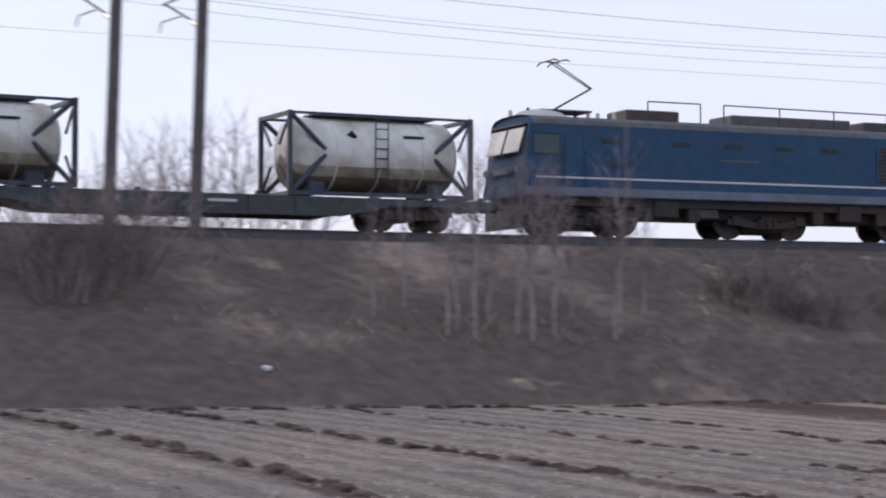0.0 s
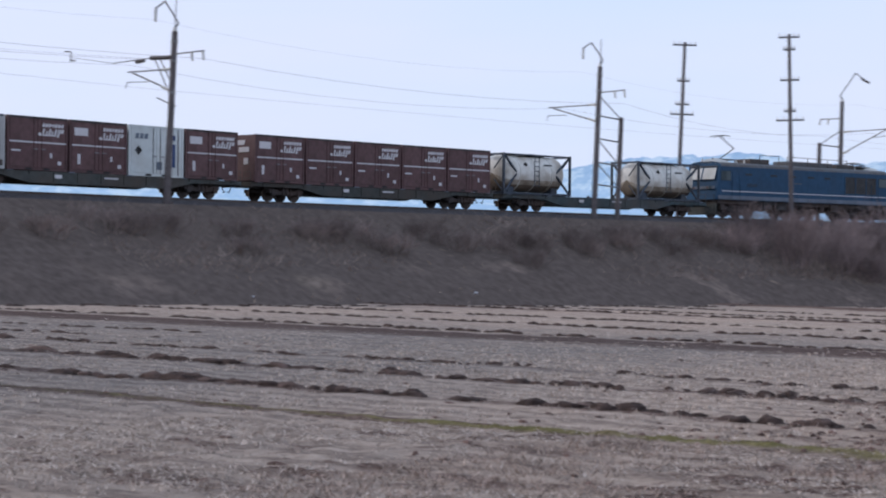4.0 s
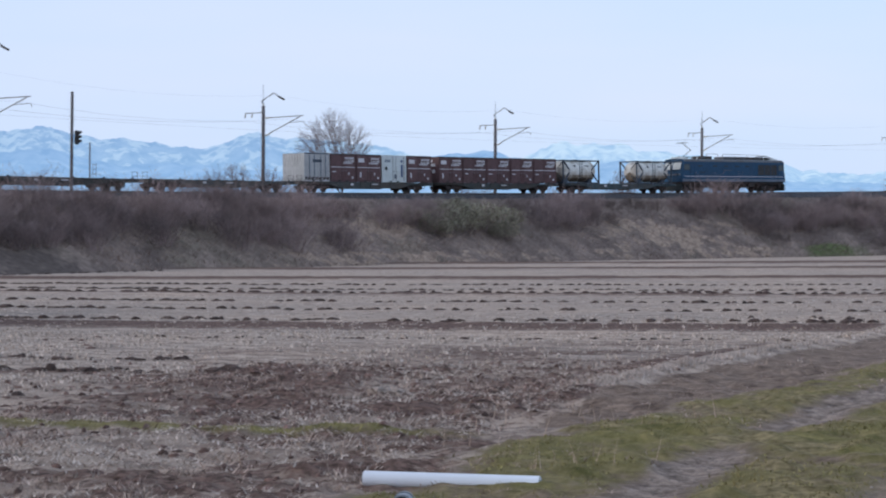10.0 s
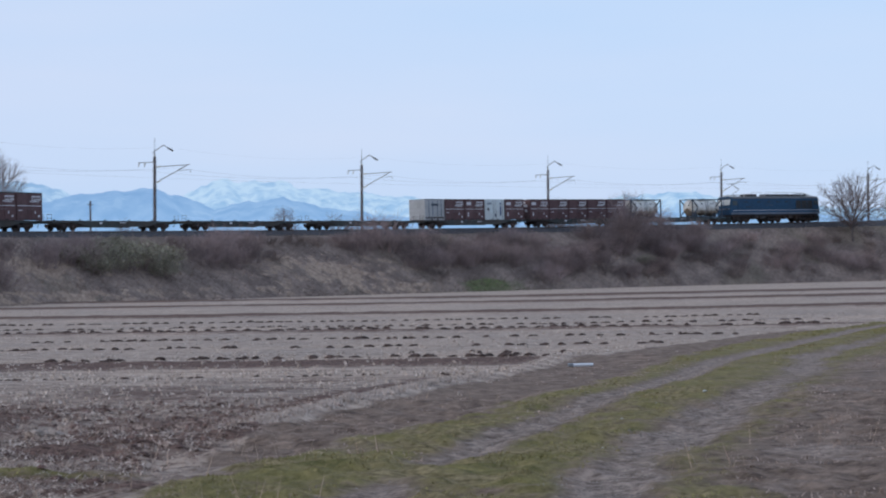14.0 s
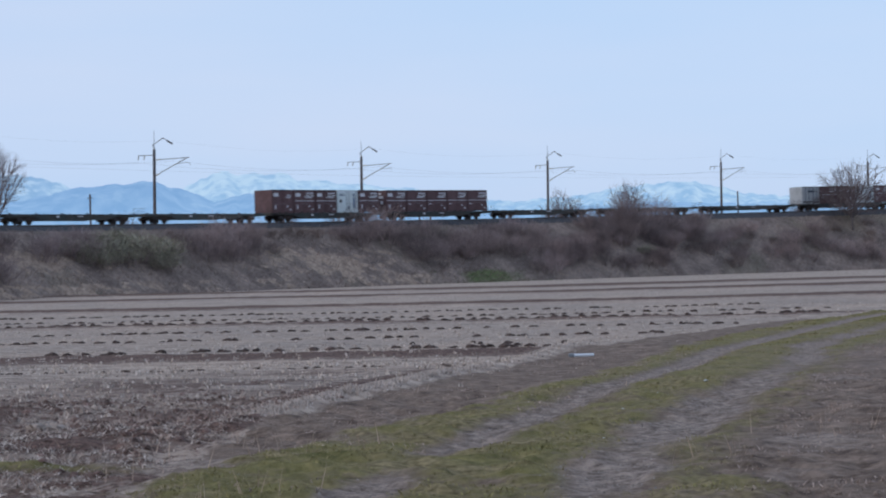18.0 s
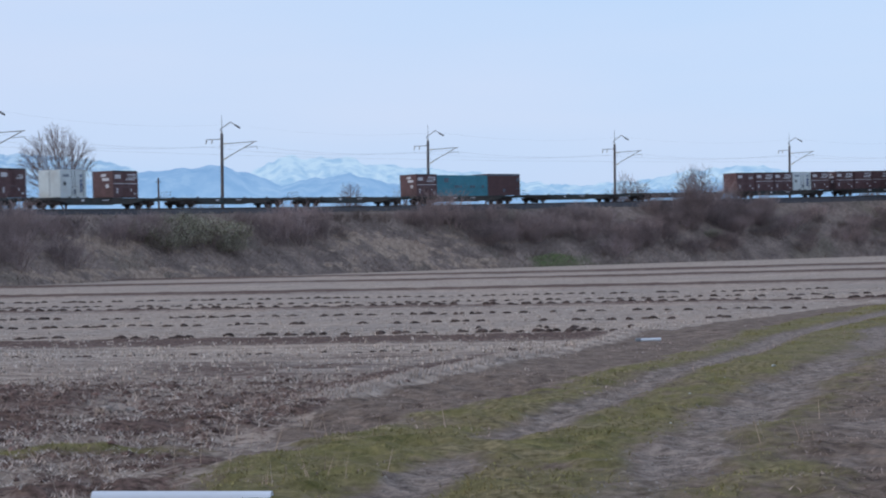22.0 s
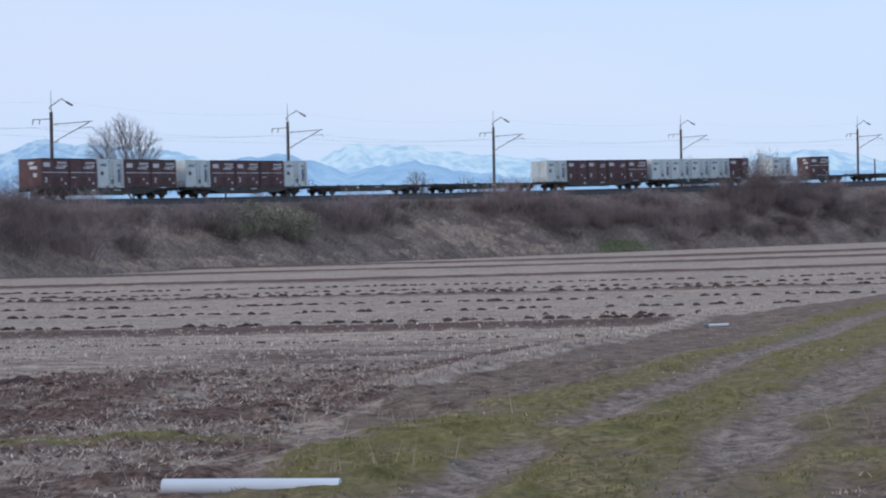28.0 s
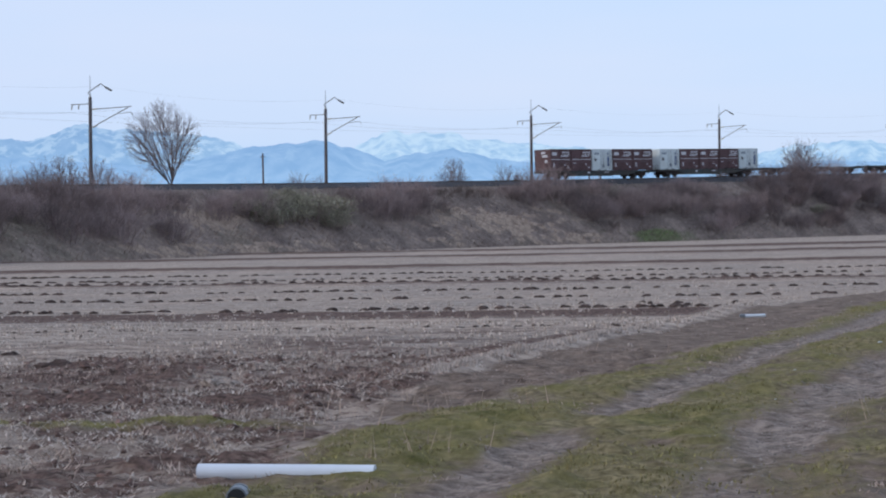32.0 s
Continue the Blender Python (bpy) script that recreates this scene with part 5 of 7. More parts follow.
        bm = rods((((head[0] - 0.2, -0.55, head[1] + 0.05), (head[0] - 0.2, 0.55, head[1] + 0.05)), ((head[0] + 0.2, -0.55, head[1] + 0.05), (head[0] + 0.2, 0.55, head[1] + 0.05)),
                   ((head[0] - 0.2, -0.55, head[1] + 0.05), (head[0] - 0.2, -0.78, head[1] - 0.03)), ((head[0] + 0.2, -0.55, head[1] + 0.05), (head[0] + 0.2, -0.78, head[1] - 0.03)),
                   ((head[0] - 0.2, 0.55, head[1] + 0.05), (head[0] - 0.2, 0.78, head[1] - 0.03)), ((head[0] + 0.2, 0.55, head[1] + 0.05), (head[0] + 0.2, 0.78, head[1] - 0.03)),
                   ((head[0] - 0.2, 0.0, head[1] + 0.02), (head[0] + 0.2, 0.0, head[1] + 0.02))), 0.026)
        part("collector_head", bm, M_GEAR, pn)
    pantograph(-7.3, True)
    pantograph(7.3, False)
    for ob in lo.children:
        if ob.name.startswith(("roof_", "breaker", "pantograph", "cab_roof", "sun_visor")):
            ob.location.z += 0.13
    return lo


MOVERS.append((locomotive(), 0.0, 0.0))
WAGON, WAGON_SOILED = build_wagon(M_WAGON), build_wagon(M_SOILED)
KINDS = {"r": red_container(), "p": red_container(1), "s": red_container(2, False, True), "w": white_container(), "g": grey_container(), "T": teal_container(), "t": tall_red_container(), "k": tank_container()}
used = set()


def load(kind, offset):
    """One more container of a kind, standing on the deck at that distance along the train."""
    src = KINDS[kind]
    if kind in used:
        src = copy_thing(src, Matrix())
    used.add(kind)
    MOVERS.append((src, offset, 1.0))
    return src


# (middle of the wagon behind the locomotive's middle, what stands on its five places from the front)
PITCH = 3.86
CONSIST = [(-20.1, "tanks"), (-40.65, "rrrrp"), (-61.1, "pwprg"), (-82.0, ""), (-103.0, ""), (-124.0, ""), (-144.9, "rrrrp"), (-165.45, "pwpps"),
           (-186.3, ""), (-207.1, ""), (-228.0, "teal"), (-248.7, ""), (-269.3, ""), (-290.0, " p w "), (-310.1, "swwww"), (-330.2, "psssw"),
           (-350.7, ""), (-371.3, ""), (-391.8, "wrppw"), (-412.4, "ppwrp")]
for k, (mid, goods) in enumerate(CONSIST):
    wagon = WAGON if k == 0 else WAGON_SOILED if k == 1 else copy_thing(WAGON_SOILED, Matrix())
    MOVERS.append((wagon, mid, 0.0))
    if goods == "tanks":
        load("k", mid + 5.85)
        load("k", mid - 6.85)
    elif goods == "teal":
        load("t", mid + 6.55)
        load("T", mid - 1.25)
        load("p", mid - 7.9)
    else:
        for i, kind in enumerate(goods):
            if kind != " ":
                load(kind, mid + 7.52 - PITCH * i)
    if goods:
        tagged(wagon, "grey-green flat wagon carrying two tank containers" if k == 0 else "dark soiled flat container wagon under its load")


def motions():
    """The whole train runs along the line at a steady pace."""
    for ob, offset, dz in MOVERS:
        walk(ob, [(float(t), line_pose(train_s(float(t)) + offset, 0.0, dz)) for t in range(0, 33)])


# ---- overhead line: poles, brackets and wires ----
def lean_pose(s, lat, dz, lean):
    """A pole's pose beside the line: x along the line, y away from the camera's side; lean in degrees ahead."""
    x, y, b = line_at(s, lat)
    return pose(float(x), float(y), float(bed_z(s)) + dz, 0, 0, 90 - math.degrees(float(b))) @ pose(0, 0, 0, 0, lean, 0)


def catenary_pole(height, to_track, label, feeder_side=1, tall_hook=False, lift=0.0, longer=0.0):
    """One pole with its cantilever. to_track: +1 when the track lies on its +y side, -1 on its -y side."""
    t = to_track
    p = thing("catenary_pole", label, "catenary pole", "overhead line poles")
    bm = bmesh.new()
    add_rod(bm, (0, 0, -1.0), (0, 0, height), 0.19, 0.15, 12)
    part("mast", bm, M_POLE, p, "weathered grey-brown concrete mast", smooth=False)
    part("mast_cap", rod((0, 0, height), (0, 0, height + 0.22), 0.12, 0.10, 10), M_INSUL, p)
    for z in (height - 0.5, height - 1.5, height - 3.1):
        part("mast_band", rod((0, 0, z - 0.06), (0, 0, z + 0.06), 0.185, None, 12), M_STEEL, p)
    # top hook that carries the return wire, over the track's side
    end, up, drop = (1.5, 1.6, 1.3) if feeder_side > 0 else (2.3, 2.1, 1.4) if tall_hook else (2.2, 1.15, 0.6)
    part("top_bracket", rods((((0, 0, height + 0.1), (0, -0.22 * t, height + 0.45)), ((0, -0.22 * t, height + 0.45), (0, end * 0.55 * t, height + up)), ((0, end * 0.55 * t, height + up), (0, end * t, height + drop))), 0.045), M_STEEL, p)
    if feeder_side > 0:
        part("hook_insulator", rods((((0, end * t, height + drop), (0, end * t, height + drop - 0.7)),), 0.075, 8), M_INSUL, p)
    else:
        part("hook_insulator", rods((((0, end * 0.8 * t, height + drop + 0.22), (0, end * 1.12 * t, height + drop - 0.14)),), 0.09, 8), M_GEAR, p)
    part("spike", rod((0, 0, height), (0, 0, height + (1.75 if feeder_side > 0 else 0.4 if tall_hook else 1.95)), 0.036, 0.024, 6), M_STEEL, p)
    # cantilever over the track
    reach = (3.4 if feeder_side > 0 else 4.7) + longer
    z0 = (6.4 if feeder_side > 0 else 7.0) + lift
    part("top_tube", rod((0, 0, z0), (0, reach * t, z0 + 0.02), 0.04, None, 6), M_STEEL, p)
    part("brace_tube", rod((0, 0, 5.3 + lift), (0, (reach - 0.4) * t, z0 - 0.05), 0.045, None, 6), M_STEEL, p)
    part("steady_arm", rods((((0, (reach - 1.6) * t, z0 - 0.55), (0, reach * t, z0 - 0.5)), ((0, reach * t, z0 - 0.5), (0, (reach + 0.15) * t, z0 - 0.8))), 0.025), M_STEEL, p)
    for z, q in ((z0, 0.0), (5.3 + lift, 0.55)):
        part("bracket_insulator", rods((((0, 0.25 * t, z + q * 0.12), (0, 0.8 * t, z + 0.02 + q * 0.42)),), 0.08, 8), M_INSUL, p)
    # side arm away from the track
    za = (7.15 if feeder_side > 0 else 8.05 if tall_hook else 7.5) + lift
    part("feeder_arm", rod((0, 0.1 * t, za), (0, -2.2 * t, za + 0.05), 0.04, None, 6), M_STEEL, p)
    for k in (1.3, 2.1):
        part("feeder_insulator", rod((0, -k * t, za + 0.03), (0, -(k + 0.1) * t, za - 0.42), 0.07, 0.055, 8), M_INSUL, p)
    return p


def near_pole():
    """The tensioning pole beside the near side of the line, with heavy insulators."""
    p = catenary_pole(8.3, 1, "weathered catenary pole on the near edge of the bank", feeder_side=1)
    part("dead_end_insulator", rods((((0, 0.2, 7.0), (0, 1.7, 7.05)),), 0.11, 8), M_GEAR, p, "dark string insulator")
    part("tie_arm", rods((((0, 0.1, 7.1), (0, 4.6, 6.95)),), 0.03), M_STEEL, p)
    part("line_insulator", rods((((0, 2.2, 6.95), (0, 2.8, 6.9)),), 0.09, 8), M_GEAR, p)
    for a, b in (((0, 0, 4.9), (0, 1.4, 7.0)), ((0, 0, 5.6), (0, 1.0, 7.0)), ((0, 0, 4.6), (0, 1.1, 5.0)), ((0, 0.0, 4.55), (0, -0.35, 4.5))):
        part("stay_arm", rods(((a, b),), 0.035), M_STEEL, p)
    part("span_wire", rods((((0, 4.6, 6.95), (0, 8.0, 7.45)),), 0.015), M_STEEL, p)
    part("wire_hook", rods((((0, 8.0, 7.2), (0, 8.0, 7.75)), ((0, 8.0, 7.75), (0, 8.5, 7.8)), ((0, 8.0, 7.3), (0, 7.6, 7.25))), 0.035), M_GEAR, p)
    return p


def anchor_mate(pole, dx, dy, height):
    """The second, shorter post of an anchor frame and its lattice."""
    bm = bmesh.new()
    add_rod(bm, (dx, dy, -1.0), (dx, dy, height), 0.18, 0.15, 12)
    part("second_mast", bm, M_POLE, pole, "shorter companion mast")
    zs = [height - 0.15, height - 1.6, height - 3.1, height - 4.5]
    for i, z in enumerate(zs):
        part("tie_beam", rod((0, 0, z), (dx, dy, z), 0.05, None, 6), M_STEEL, pole)
    for i in range(3):
        part("lattice_brace", rod((0, 0, zs[i] + (1.3 if i == 0 else 0)), (dx, dy, zs[i + 1] + (1.45 if i == 0 else 0)), 0.04, None, 6), M_STEEL, pole)


p0 = catenary_pole(10.4, 1, "tall weathered pole of a close pair behind bushes", feeder_side=1, lift=1.1)
p0.matrix_basis = lean_pose(-33.5, 3.2, -0.85, 1.0)
p0b = copy_thing(p0, Matrix())
p0b.matrix_basis = lean_pose(-30.95, 3.2, -0.85, 1.0)
p1 = near_pole()
p1.matrix_basis = lean_pose(9.02, 3.1, 0.0, 2.2)
p2 = catenary_pole(9.25, 1, "weathered catenary pole with a braced companion post", feeder_side=1, lift=0.45, longer=0.9)
anchor_mate(p2, 2.45, 0.2, 6.3)
p2.matrix_basis = lean_pose(43.7, 3.1, 0.0, 2.2)
p3 = catenary_pole(9.35, -1, "weathered catenary pole with a latticed companion post", feeder_side=-1, tall_hook=True)
anchor_mate(p3, -2.4, 0.0, 6.0)
p3.matrix_basis = lean_pose(76.2, -3.1, 0.0, 1.2)
far_pole = catenary_pole(8.1, -1, "slim weathered catenary pole on the far edge of the bank", feeder_side=-1)
FAR_S = (111.5, 146.8, 182.3, 217.8, 253.1, 284.0, 319.0, 354.0)
for i, s in enumerate(FAR_S):
    q = far_pole if i == 0 else copy_thing(far_pole, Matrix())
    q.matrix_basis = lean_pose(s, -3.1, 0.0, 1.3)
q = copy_thing(p1, Matrix())
q.matrix_basis = lean_pose(-70.0, 3.1, 0.0, 1.0)

SUPPORTS = [-180.0, -140.0, -105.0, -70.0, -34.2, 9.3, 44.0, 76.2, 111.5, 146.8, 182.3, 217.8, 253.1, 284.0, 319.0, 354.0, 390.0]


def wire(name, lat, z, sag, radius, label, offsets=None):
    """A wire from support to support, hanging a little between them."""
    cu = bpy.data.curves.new(name, "CURVE")
    cu.dimensions, cu.bevel_depth, cu.bevel_resolution = "3D", radius, 0
    sp = cu.splines.new("POLY")
    pts = []
    for a, b in zip(SUPPORTS[:-1], SUPPORTS[1:]):
        for k in range(8):
            u = k / 8
            s = a + (b - a) * u
            la = lat if offsets is None else np.interp(s, SUPPORTS, offsets)
            (xa, ya, _), (xb, yb, _) = line_at(a, la), line_at(b, la)
            x, y = xa + (xb - xa) * u, ya + (yb - ya) * u
            pts.append((float(x), float(y), float(bed_z(s)) + z - sag * 4 * u * (1 - u), 1.0))
    sp.points.add(len(pts) - 1)
    sp.points.foreach_set("co", [c for q in pts for c in q])
    me = bpy.data.meshes.new_from_object(bpy.data.objects.new("tmp", cu))
    me.materials.clear()
    me.materials.append(M_WIRE)
    return tagged(new(name, me), label, "wire", "overhead wires")


near_far = [1.0 if s < 60 else -1.0 for s in SUPPORTS]
wire("contact_wire", 0.0, 5.64, 0.05, 0.005, "thin contact wire above the track")
wire("messenger_wire", 0.0, 6.75, 0.7, 0.006, "sagging messenger wire over the contact wire")
wire("feeder_wire", 0, 6.8, 0.55, 0.007, "feeder wire on side-arm insulators", [5.2 * k for k in near_far])
wire("return_wire", 0, 9.0, 0.7, 0.003, "return wire on the pole-top hooks", [1.5 * k for k in near_far])


def anchor_wire(z0, z1, sag, radius):
    """A tensioned wire that ends on the near pole's string insulator."""
    cu = bpy.data.curves.new("anchor_wire", "CURVE")
    cu.dimensions, cu.bevel_depth, cu.bevel_resolution = "3D", radius, 0
    sp = cu.splines.new("POLY")
    sp.points.add(16)
    for k in range(17):
        u = k / 16
        s = -32.2 + 41.2 * u
        x, y, b = line_at(s, 1.35)
        sp.points[k].co = (float(x), float(y), float(bed_z(s)) + z0 + (z1 - z0) * u - sag * 4 * u * (1 - u), 1.0)
    me = bpy.data.meshes.new_from_object(bpy.data.objects.new("tmp", cu))
    me.materials.clear()
    me.materials.append(M_WIRE)
    tagged(new("anchor_wire", me), "tensioned wire anchored on a pole beside the line", "wire", "overhead wires")


anchor_wire(6.72, 6.95, 0.50, 0.007)
anchor_wire(6.84, 7.00, 0.44, 0.005)


# ---- telegraph poles and the signal ----
def telegraph_pole(height, arms, label):
    p = thing("utility_pole", label, "utility pole", "utility poles")
    part("post", rod((0, 0, -1.2), (0, 0, height), 0.17, 0.11, 12), M_POLE, p)
    for z, half in arms:
        part("crossarm", box(-half, half, -0.06, 0.06, z - 0.06, z + 0.06, 0.01), M_STEEL, p)
        for k in (-0.9, -0.45, 0.45, 0.9):
            part("pin_insulator", rod((half * k, 0, z + 0.06), (half * k, 0, z + 0.24), 0.045, 0.03, 8), M_INSUL, p)
    return p


def polar(az, dist, z=0.0):
    a = radians(az)
    return dist * math.sin(a), dist * math.cos(a), z


u1 = telegraph_pole(14.05, ((13.85, 0.85), (11.24, 0.45), (9.55, 0.5), (8.83, 0.85)), "tall steel-armed utility pole behind the railway")
x, y, b = line_at(61.0, -5.2)
u1.matrix_basis = pose(float(x), float(y), float(bed_z(61.0)) - 1.2, 0, 1.6, 25)
u2 = telegraph_pole(13.6, ((13.38, 0.72), (12.53, 0.4), (10.42, 0.65), (8.28, 0.4), (7.66, 0.95)), "tall leaning utility pole at the edge of the bank")
x, y, b = line_at(62.0, 4.6)
u2.matrix_basis = pose(float(x), float(y), float(bed_z(62.0)) - 0.9, 0, -1.6, 22)
sig = thing("signal_mast", "railway signal post with a dark round signal head", "railway signal")
part("post", rod((0, 0, -0.8), (0, 0, 8.15), 0.13, 0.11, 12), M_POLE, sig)
head = part("signal_head", add_box(box(0.07, 0.37, -0.5, -0.1, 4.2, 5.25, 0.1), 0.0, 0.2, -0.35, -0.25, 4.6, 4.8), M_BLACK, sig, "black signal head")
for zz in (4.4, 4.73, 5.06):
    part("signal_lens", rod((0.22, -0.5, zz), (0.22, -0.56, zz), 0.09, None, 12), M_RED, head)
    part("lens_hood", rod((0.22, -0.52, zz + 0.02), (0.22, -0.72, zz + 0.06), 0.115, 0.10, 12), M_BLACK, head)
x, y, b = line_at(78.0, 4.0)
sig.matrix_basis = pose(float(x), float(y), float(bed_z(78.0)) - 0.8, 0, 1.6, 65)
lad = thing("ladder_mast", "thin signal mast with a small ladder and platform", "mast")
part("post", rod((0, 0, -0.8), (0, 0, 5.0), 0.07, 0.06, 8), M_STEEL, lad)
part("platform", box(-0.1, 0.85, -0.35, 0.35, 1.35, 1.42), M_STEEL, lad)
part("ladder", rods([((0.35, 0, -0.6), (0.35, 0, 3.3)), ((0.7, 0, -0.6), (0.7, 0, 3.3))] + [((0.35, 0, -0.4 + 0.4 * i), (0.7, 0, -0.4 + 0.4 * i)) for i in range(10)], 0.022), M_STEEL, lad)
part("guard_rail", rods((((-0.1, -0.35, 1.4), (-0.1, -0.35, 2.4)), ((0.85, -0.35, 1.4), (0.85, -0.35, 2.4)), ((-0.1, -0.35, 2.4), (0.85, -0.35, 2.4)), ((-0.1, -0.35, 1.9), (0.85, -0.35, 1.9))), 0.02), M_STEEL, lad)
x, y, b = line_at(90.0, -4.2)
lad.matrix_basis = pose(float(x), float(y), float(bed_z(90.0)) - 0.8, 0, 1.3, 60)
# short far posts behind the line
for az, dist, h, arms in ((-7.87, 260, 9.2, ((8.7, 0.35),)), (1.71, 300, 8.5, ((7.6, 0.5),)), (2.04, 300, 8.2, ()), (11.04, 330, 9.9, ()), (-3.95, 340, 7.2, ()), (-4.3, 340, 7.2, ())):
    fp = thing("far_post", "thin weathered post far behind the railway", "utility pole", "far posts")
    h += 3.6
    part("post", rod((0, 0, -1), (0, 0, h), 0.16, 0.12, 8), M_POLE, fp)
    for zz, half in arms:
        part("crossarm", box(-half, half, -0.05, 0.05, zz + 3.55, zz + 3.65), M_STEEL, fp)
    x, y, z = polar(az, dist)
    fp.matrix_basis = pose(x, y, 0)


# ---- plants and small things ----
rng = np.random.default_rng(7)


def raw_mesh(name, verts, tris, mat):
    me = bpy.data.meshes.new(name)
    verts, tris = np.asarray(verts, np.float32), np.asarray(tris, np.int32)
    me.vertices.add(len(verts))
    me.vertices.foreach_set("co", verts.ravel())
    me.loops.add(tris.size)
    me.loops.foreach_set("vertex_index", tris.ravel())
    me.polygons.add(len(tris))
    me.polygons.foreach_set("loop_start", np.arange(len(tris)) * 3)
    me.update(calc_edges=True)
    me.materials.append(mat)
    return me


def blades(base, height, width, lean, seed):
    """Upright, leaning blades, one triangle pair each, for arrays of base points."""
    r = np.random.default_rng(seed)
    n = len(base)
    a, b = r.uniform(0, 2 * math.pi, n), r.uniform(0, 2 * math.pi, n)
    side = np.stack([np.cos(a), np.sin(a), np.zeros(n)], -1) * (width / 2)[:, None]
    tip = np.stack([np.cos(b) * lean * height, np.sin(b) * lean * height, height], -1)
    v = np.stack([base - side, base + side, base + tip * 0.55 + side * 0.7, base + tip], 1).reshape(-1, 3)
    i = np.arange(n)[:, None] * 4
    f = np.concatenate([i + np.array([[0, 1, 2]]), i + np.array([[0, 2, 3]])], 0)
    return v, f


M_STRAW = material("rice_stubble", (0.50, 0.41, 0.35), 0.95, scale=2.0, spread=0.2, bump=0.0, island=0.55)
M_TUFT = material("withered_tuft", (0.40, 0.30, 0.25), 1.0, scale=1.5, spread=0.35, bump=0.0, island=0.5, dirt=(0.22, 0.165, 0.135), dirt_scale=1.2, dirt_amount=0.8)
M_STONE = material("loose_stone", (0.215, 0.175, 0.15), 0.9, scale=6.0, spread=0.2, bump=0.0, island=0.5)
M_MATTED = material("matted_straw", (0.27, 0.212, 0.178), 1.0, scale=14.0, spread=0.6, bump=0.9, bump_scale=25.0)
M_CLOD = material("turned_clods", (0.080, 0.053, 0.045), 1.0, scale=9.0, spread=0.5, bump=0.6, bump_scale=14.0, island=0.3)
M_RIDGE = material("ridge_straw", (0.52, 0.43, 0.375), 0.95, scale=2.0, spread=0.2, bump=0.0, island=0.35)
M_CRUMB = material("churned_soil", (0.148, 0.092, 0.077), 1.0, scale=9.0, spread=0.5, bump=0.6, bump_scale=14.0, island=0.4)
M_GRASS = material("verge_grass", (0.225, 0.194, 0.074), 0.9, scale=1.2, spread=0.3, bump=0.0, island=0.35, dirt=(0.29, 0.22, 0.12), dirt_scale=0.9, dirt_amount=0.9)
M_DRYGRASS = material("dry_bank_grass", (0.36, 0.270, 0.225), 1.0, scale=0.5, spread=0.3, bump=0.0, island=0.16, dirt=(0.185, 0.138, 0.118), dirt_scale=0.16, dirt_amount=0.85)
M_PALEGRASS = material("pale_dry_grass", (0.42, 0.310, 0.237), 1.0, scale=0.8, spread=0.3, bump=0.0, island=0.2)
M_GREENGRASS = material("fresh_grass", (0.10, 0.115, 0.055), 0.9, scale=1.0, spread=0.3, bump=0.0, island=0.4)
M_TWIG = material("thicket_twigs", (0.30, 0.226, 0.216), 1.0, scale=1.0, spread=0.4, bump=0.0, random=0.3)
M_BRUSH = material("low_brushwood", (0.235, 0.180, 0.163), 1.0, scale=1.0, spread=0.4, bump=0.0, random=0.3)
M_BARK = material("tree_bark", (0.13, 0.105, 0.10), 1.0, scale=6.0, spread=0.3, bump=0.4)
M_BIRCH = material("pale_bark", (0.34, 0.29, 0.27), 0.9, scale=5.0, spread=0.3, dirt=(0.12, 0.1, 0.09), dirt_scale=2.0, dirt_amount=0.7, bump=0.2)
M_CROWN = material("bare_twigs", (0.205, 0.158, 0.155), 1.0, scale=1.0, spread=0.3, bump=0.0, random=0.2)
M_FARTWIG = material("pale_twigs", (0.27, 0.215, 0.22), 1.0, scale=1.0, spread=0.3, bump=0.0)
M_LEAF = material("evergreen_leaf", (0.275, 0.25, 0.175), 0.7, scale=1.5, spread=0.4, bump=0.0, island=0.5)


def in_view(x, y):
    a = np.degrees(np.arctan2(x, y))
    return (a > -72) & (a < 19)


